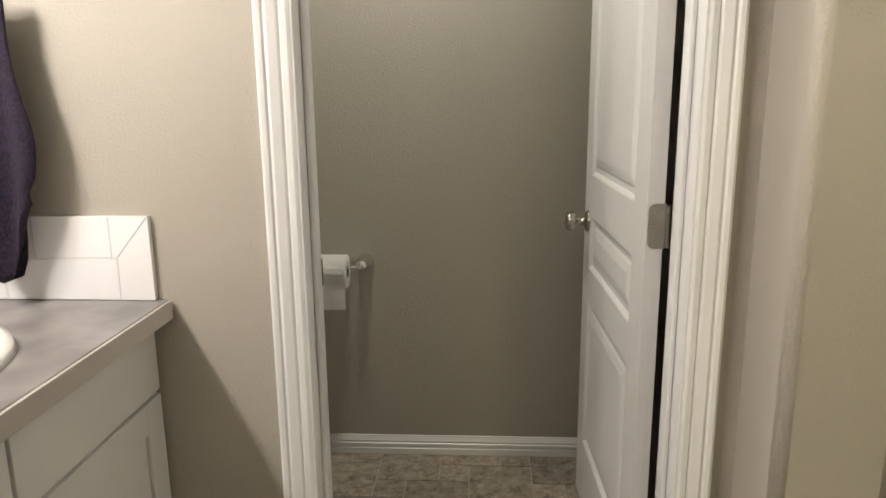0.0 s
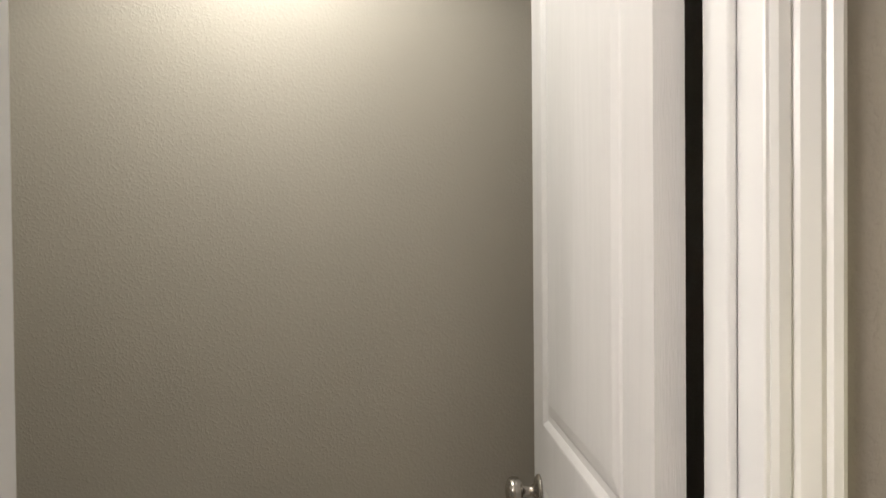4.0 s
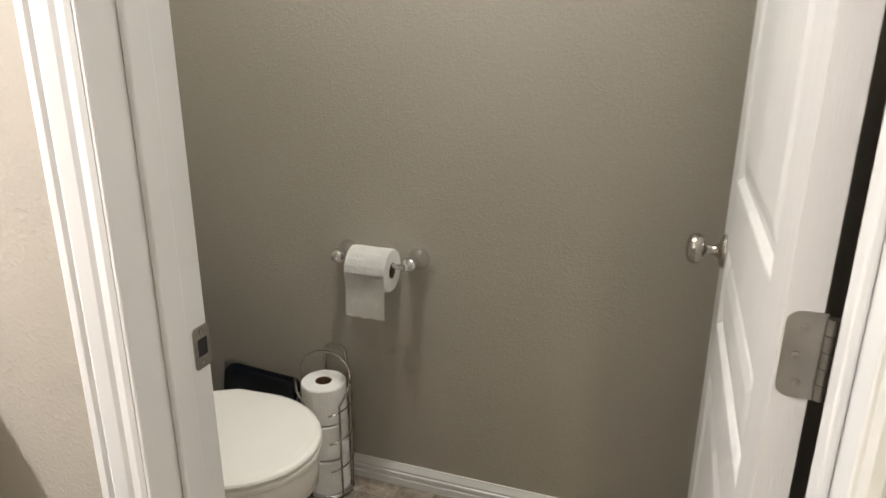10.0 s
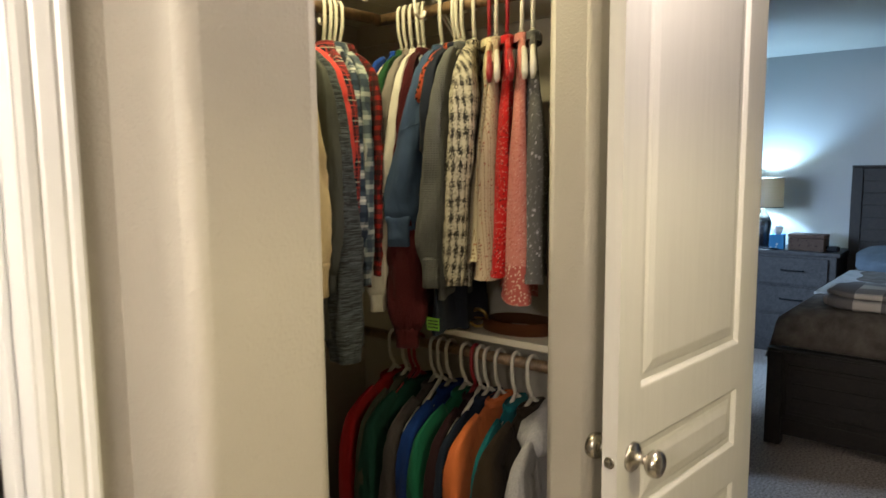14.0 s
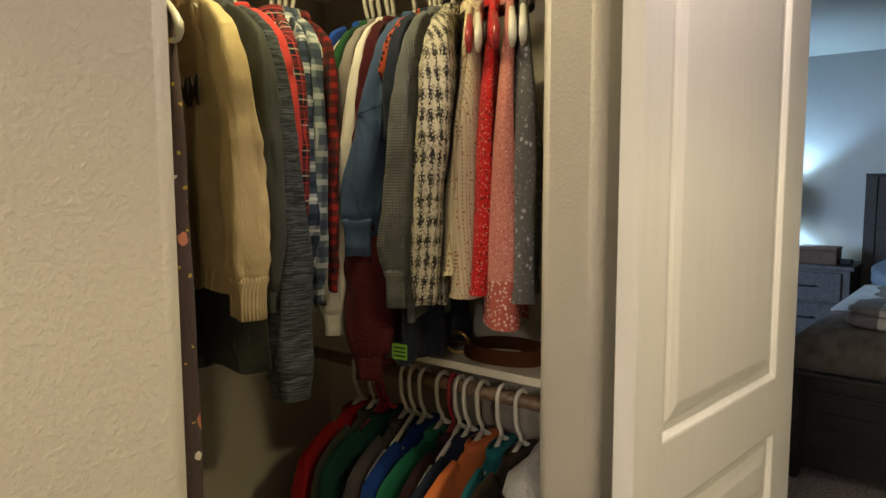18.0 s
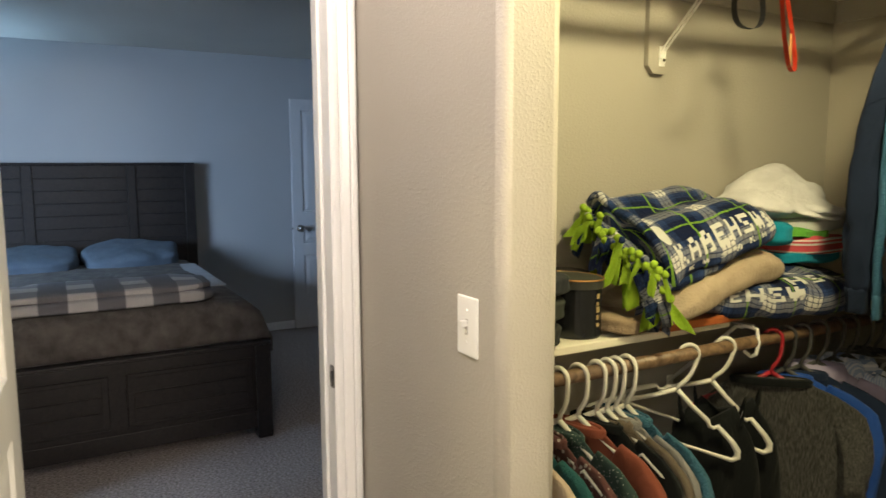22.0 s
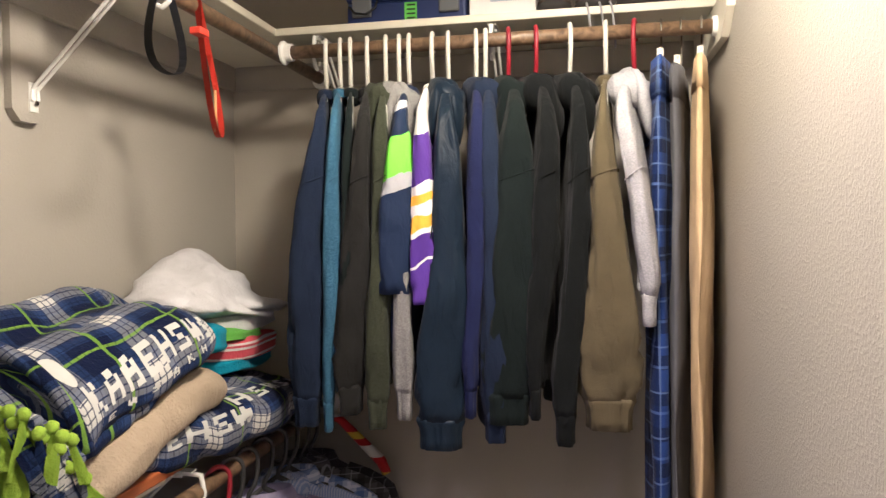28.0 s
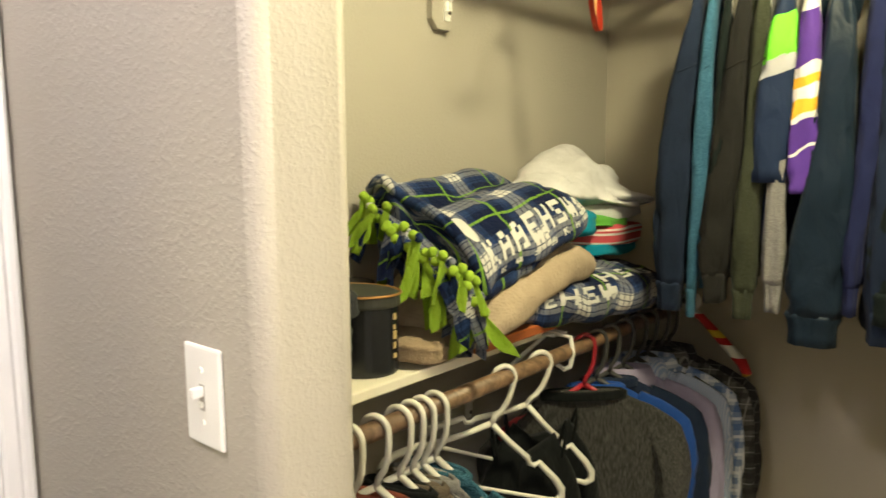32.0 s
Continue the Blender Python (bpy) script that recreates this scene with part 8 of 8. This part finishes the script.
BLKWOOD = grained("blue_black_wood", (0.018, 0.018, 0.020), (0.055, 0.052, 0.052), 0.5)
ns = empty("nightstand", label="dark-stained nightstand with three drawers", category="nightstand")
part("carcass", box(5.84, 6.27, 0.775, 1.38, 0.003, 0.80, 0.004), BLKWOOD, ns)
part("top", box(5.82, 6.275, 0.75, 1.405, 0.8005, 0.832, 0.004), BLKWOOD, ns)
for j in range(3):
    z = 0.10 + 0.232 * j
    dr = part("drawer_front", box(5.823, 5.8395, 0.83, 1.325, z, z + 0.215, 0.003, 1), BLKWOOD, ns)
    part("handle", tube([(5.823, 1.00, z + 0.115), (5.80, 1.00, z + 0.115), (5.797, 1.01, z + 0.115), (5.797, 1.145, z + 0.115), (5.80, 1.155, z + 0.115), (5.823, 1.155, z + 0.115)], 0.006, 8), BLACKP, dr, "black bar handle")
lamp = empty("table_lamp", pose(6.05, 1.375, 0.832), label="table lamp with cream drum shade and dark base", category="lamp")
part("base", lathe([(0.075, 0.0), (0.078, 0.01), (0.06, 0.10), (0.07, 0.20), (0.05, 0.26), (0.018, 0.29), (0.012, 0.345)], 28), BLACKP, lamp, smooth=True)
SHADE = bpy.data.materials.new("cream_lampshade")
SHADE.use_nodes = True
sh = SHADE.node_tree.nodes["Principled BSDF"]
sh.inputs["Base Color"].default_value, sh.inputs["Roughness"].default_value = (0.70, 0.58, 0.42, 1), 0.9
sn, sl = SHADE.node_tree.nodes, SHADE.node_tree.links
glow_through, blend = sn.new("ShaderNodeBsdfTranslucent"), sn.new("ShaderNodeMixShader")
glow_through.inputs["Color"].default_value, blend.inputs[0].default_value = (0.80, 0.58, 0.34, 1), 0.05
sl.new(sh.outputs[0], blend.inputs[1])
sl.new(glow_through.outputs[0], blend.inputs[2])
sl.new(blend.outputs[0], sn["Material Output"].inputs["Surface"])
part("shade", loft([[Vector((r * math.cos(a), r * math.sin(a), z)) for a in [2 * math.pi * j / 40 for j in range(40)]] for r, z in ((0.150, 0.325), (0.150, 0.568), (0.147, 0.568), (0.147, 0.325), (0.150, 0.325))], caps=False), SHADE, lamp, "cream fabric drum shade")
for z in (0.326, 0.563):
    part("shade_trim", tube([(0.1495 * math.cos(a), 0.1495 * math.sin(a), z + 0.003) for a in [2 * math.pi * j / 40 for j in range(40)]], 0.0032, 6, closed=True), DARK, lamp, "dark trim")
part("bulb", lathe([(0.0, 0.345), (0.012, 0.348), (0.014, 0.375), (0.020, 0.395), (0.014, 0.408), (0.0, 0.410)], 16), PLASTIC, lamp)
tb = empty("tissue_box", pose(5.93, 1.225, 0.8325, 0, 0, 8), label="blue patterned tissue box with a tissue showing", category="tissue box")
part("carton", box(-0.055, 0.055, -0.055, 0.055, 0, 0.115, 0.002, 1), spotted("blue_tile_print", (0.05, 0.22, 0.42), [((0.62, 0.62, 0.58), 26, 0.2)]), tb)
part("tissue", loft([[Vector((r * math.cos(a) * (1 + 0.3 * math.sin(3 * a)), r * math.sin(a), z)) for a in [2 * math.pi * j / 16 for j in range(16)]] for r, z in ((0.02, 0.115), (0.035, 0.14), (0.042, 0.17), (0.02, 0.195))]), TISSUE, tb, smooth=True)
wbx = empty("trinket_box", pose(5.95, 1.0, 0.8325, 0, 0, -3), label="carved brown wooden trinket box", category="box")
part("body", box(-0.075, 0.075, -0.13, 0.13, 0, 0.10, 0.006), spotted("carved_wood", (0.10, 0.065, 0.05), [((0.03, 0.02, 0.018), 60, 0.2)]), wbx)
part("lid", box(-0.078, 0.078, -0.133, 0.133, 0.101, 0.13, 0.008), spotted("carved_wood_lid", (0.11, 0.07, 0.055), [((0.03, 0.02, 0.018), 60, 0.2)]), wbx)
al = empty("small_clock", pose(5.94, 0.825, 0.8325), label="small black object on the nightstand", category="clock")
part("case", box(-0.04, 0.04, -0.045, 0.045, 0, 0.045, 0.012), BLACKP, al)
tray = empty("tray", pose(5.90, 1.32, 0.8325), label="thin dark tray on the nightstand", category="tray")
part("plate", box(-0.06, 0.06, -0.12, 0.06, 0, 0.010, 0.004), BLACKP, tray)
dd = empty("dresser", label="tall dark dresser with moulded top", category="dresser")
part("carcass", box(3.30, 3.85, 0.86, 1.9, 0.003, 1.24, 0.004), BLKWOOD, dd)
part("top", box(3.27, 3.88, 0.835, 1.93, 1.2405, 1.30, 0.010), BLKWOOD, dd)
for j in range(4):
    part("drawer_front", box(3.284, 3.2995, 0.92, 1.84, 0.08 + 0.29 * j, 0.355 + 0.29 * j, 0.003, 1), BLKWOOD, dd)
far = panel_door("door_3", pose(6.215, -2.43, 0, 0, 0, 90), "white three-panel door standing open against the bedroom wall")
tagged(far, kind="structure")
pull = empty("ceiling_fan_pull", pose(4.0, -0.403, 2.32), label="small white pull hanging from the bedroom ceiling", category="pull cord")
part("knob", lathe([(0.0, 0.0), (0.009, 0.004), (0.012, 0.02), (0.008, 0.04), (0.003, 0.045)], 14), PLASTIC, pull, smooth=True)
part("cord", tube([(0, 0, 0.045), (0, 0, 0.08)], 0.002, 6), PLASTIC, pull)

# ---- floor tiles of the toilet room, in a two-size pattern ----
A, B = 0.2135, 0.1045
for i in range(-9, 10):
    for j in range(-8, 9):
        x, y = -0.7725 + i * A - j * B, 1.345 + i * B + j * A
        if -1.40 < x + A / 2 < 0.30 and 0.50 < y + A / 2 < 1.70:
            tile(x, y, A, A)
            tile(x + A, y, B, B)
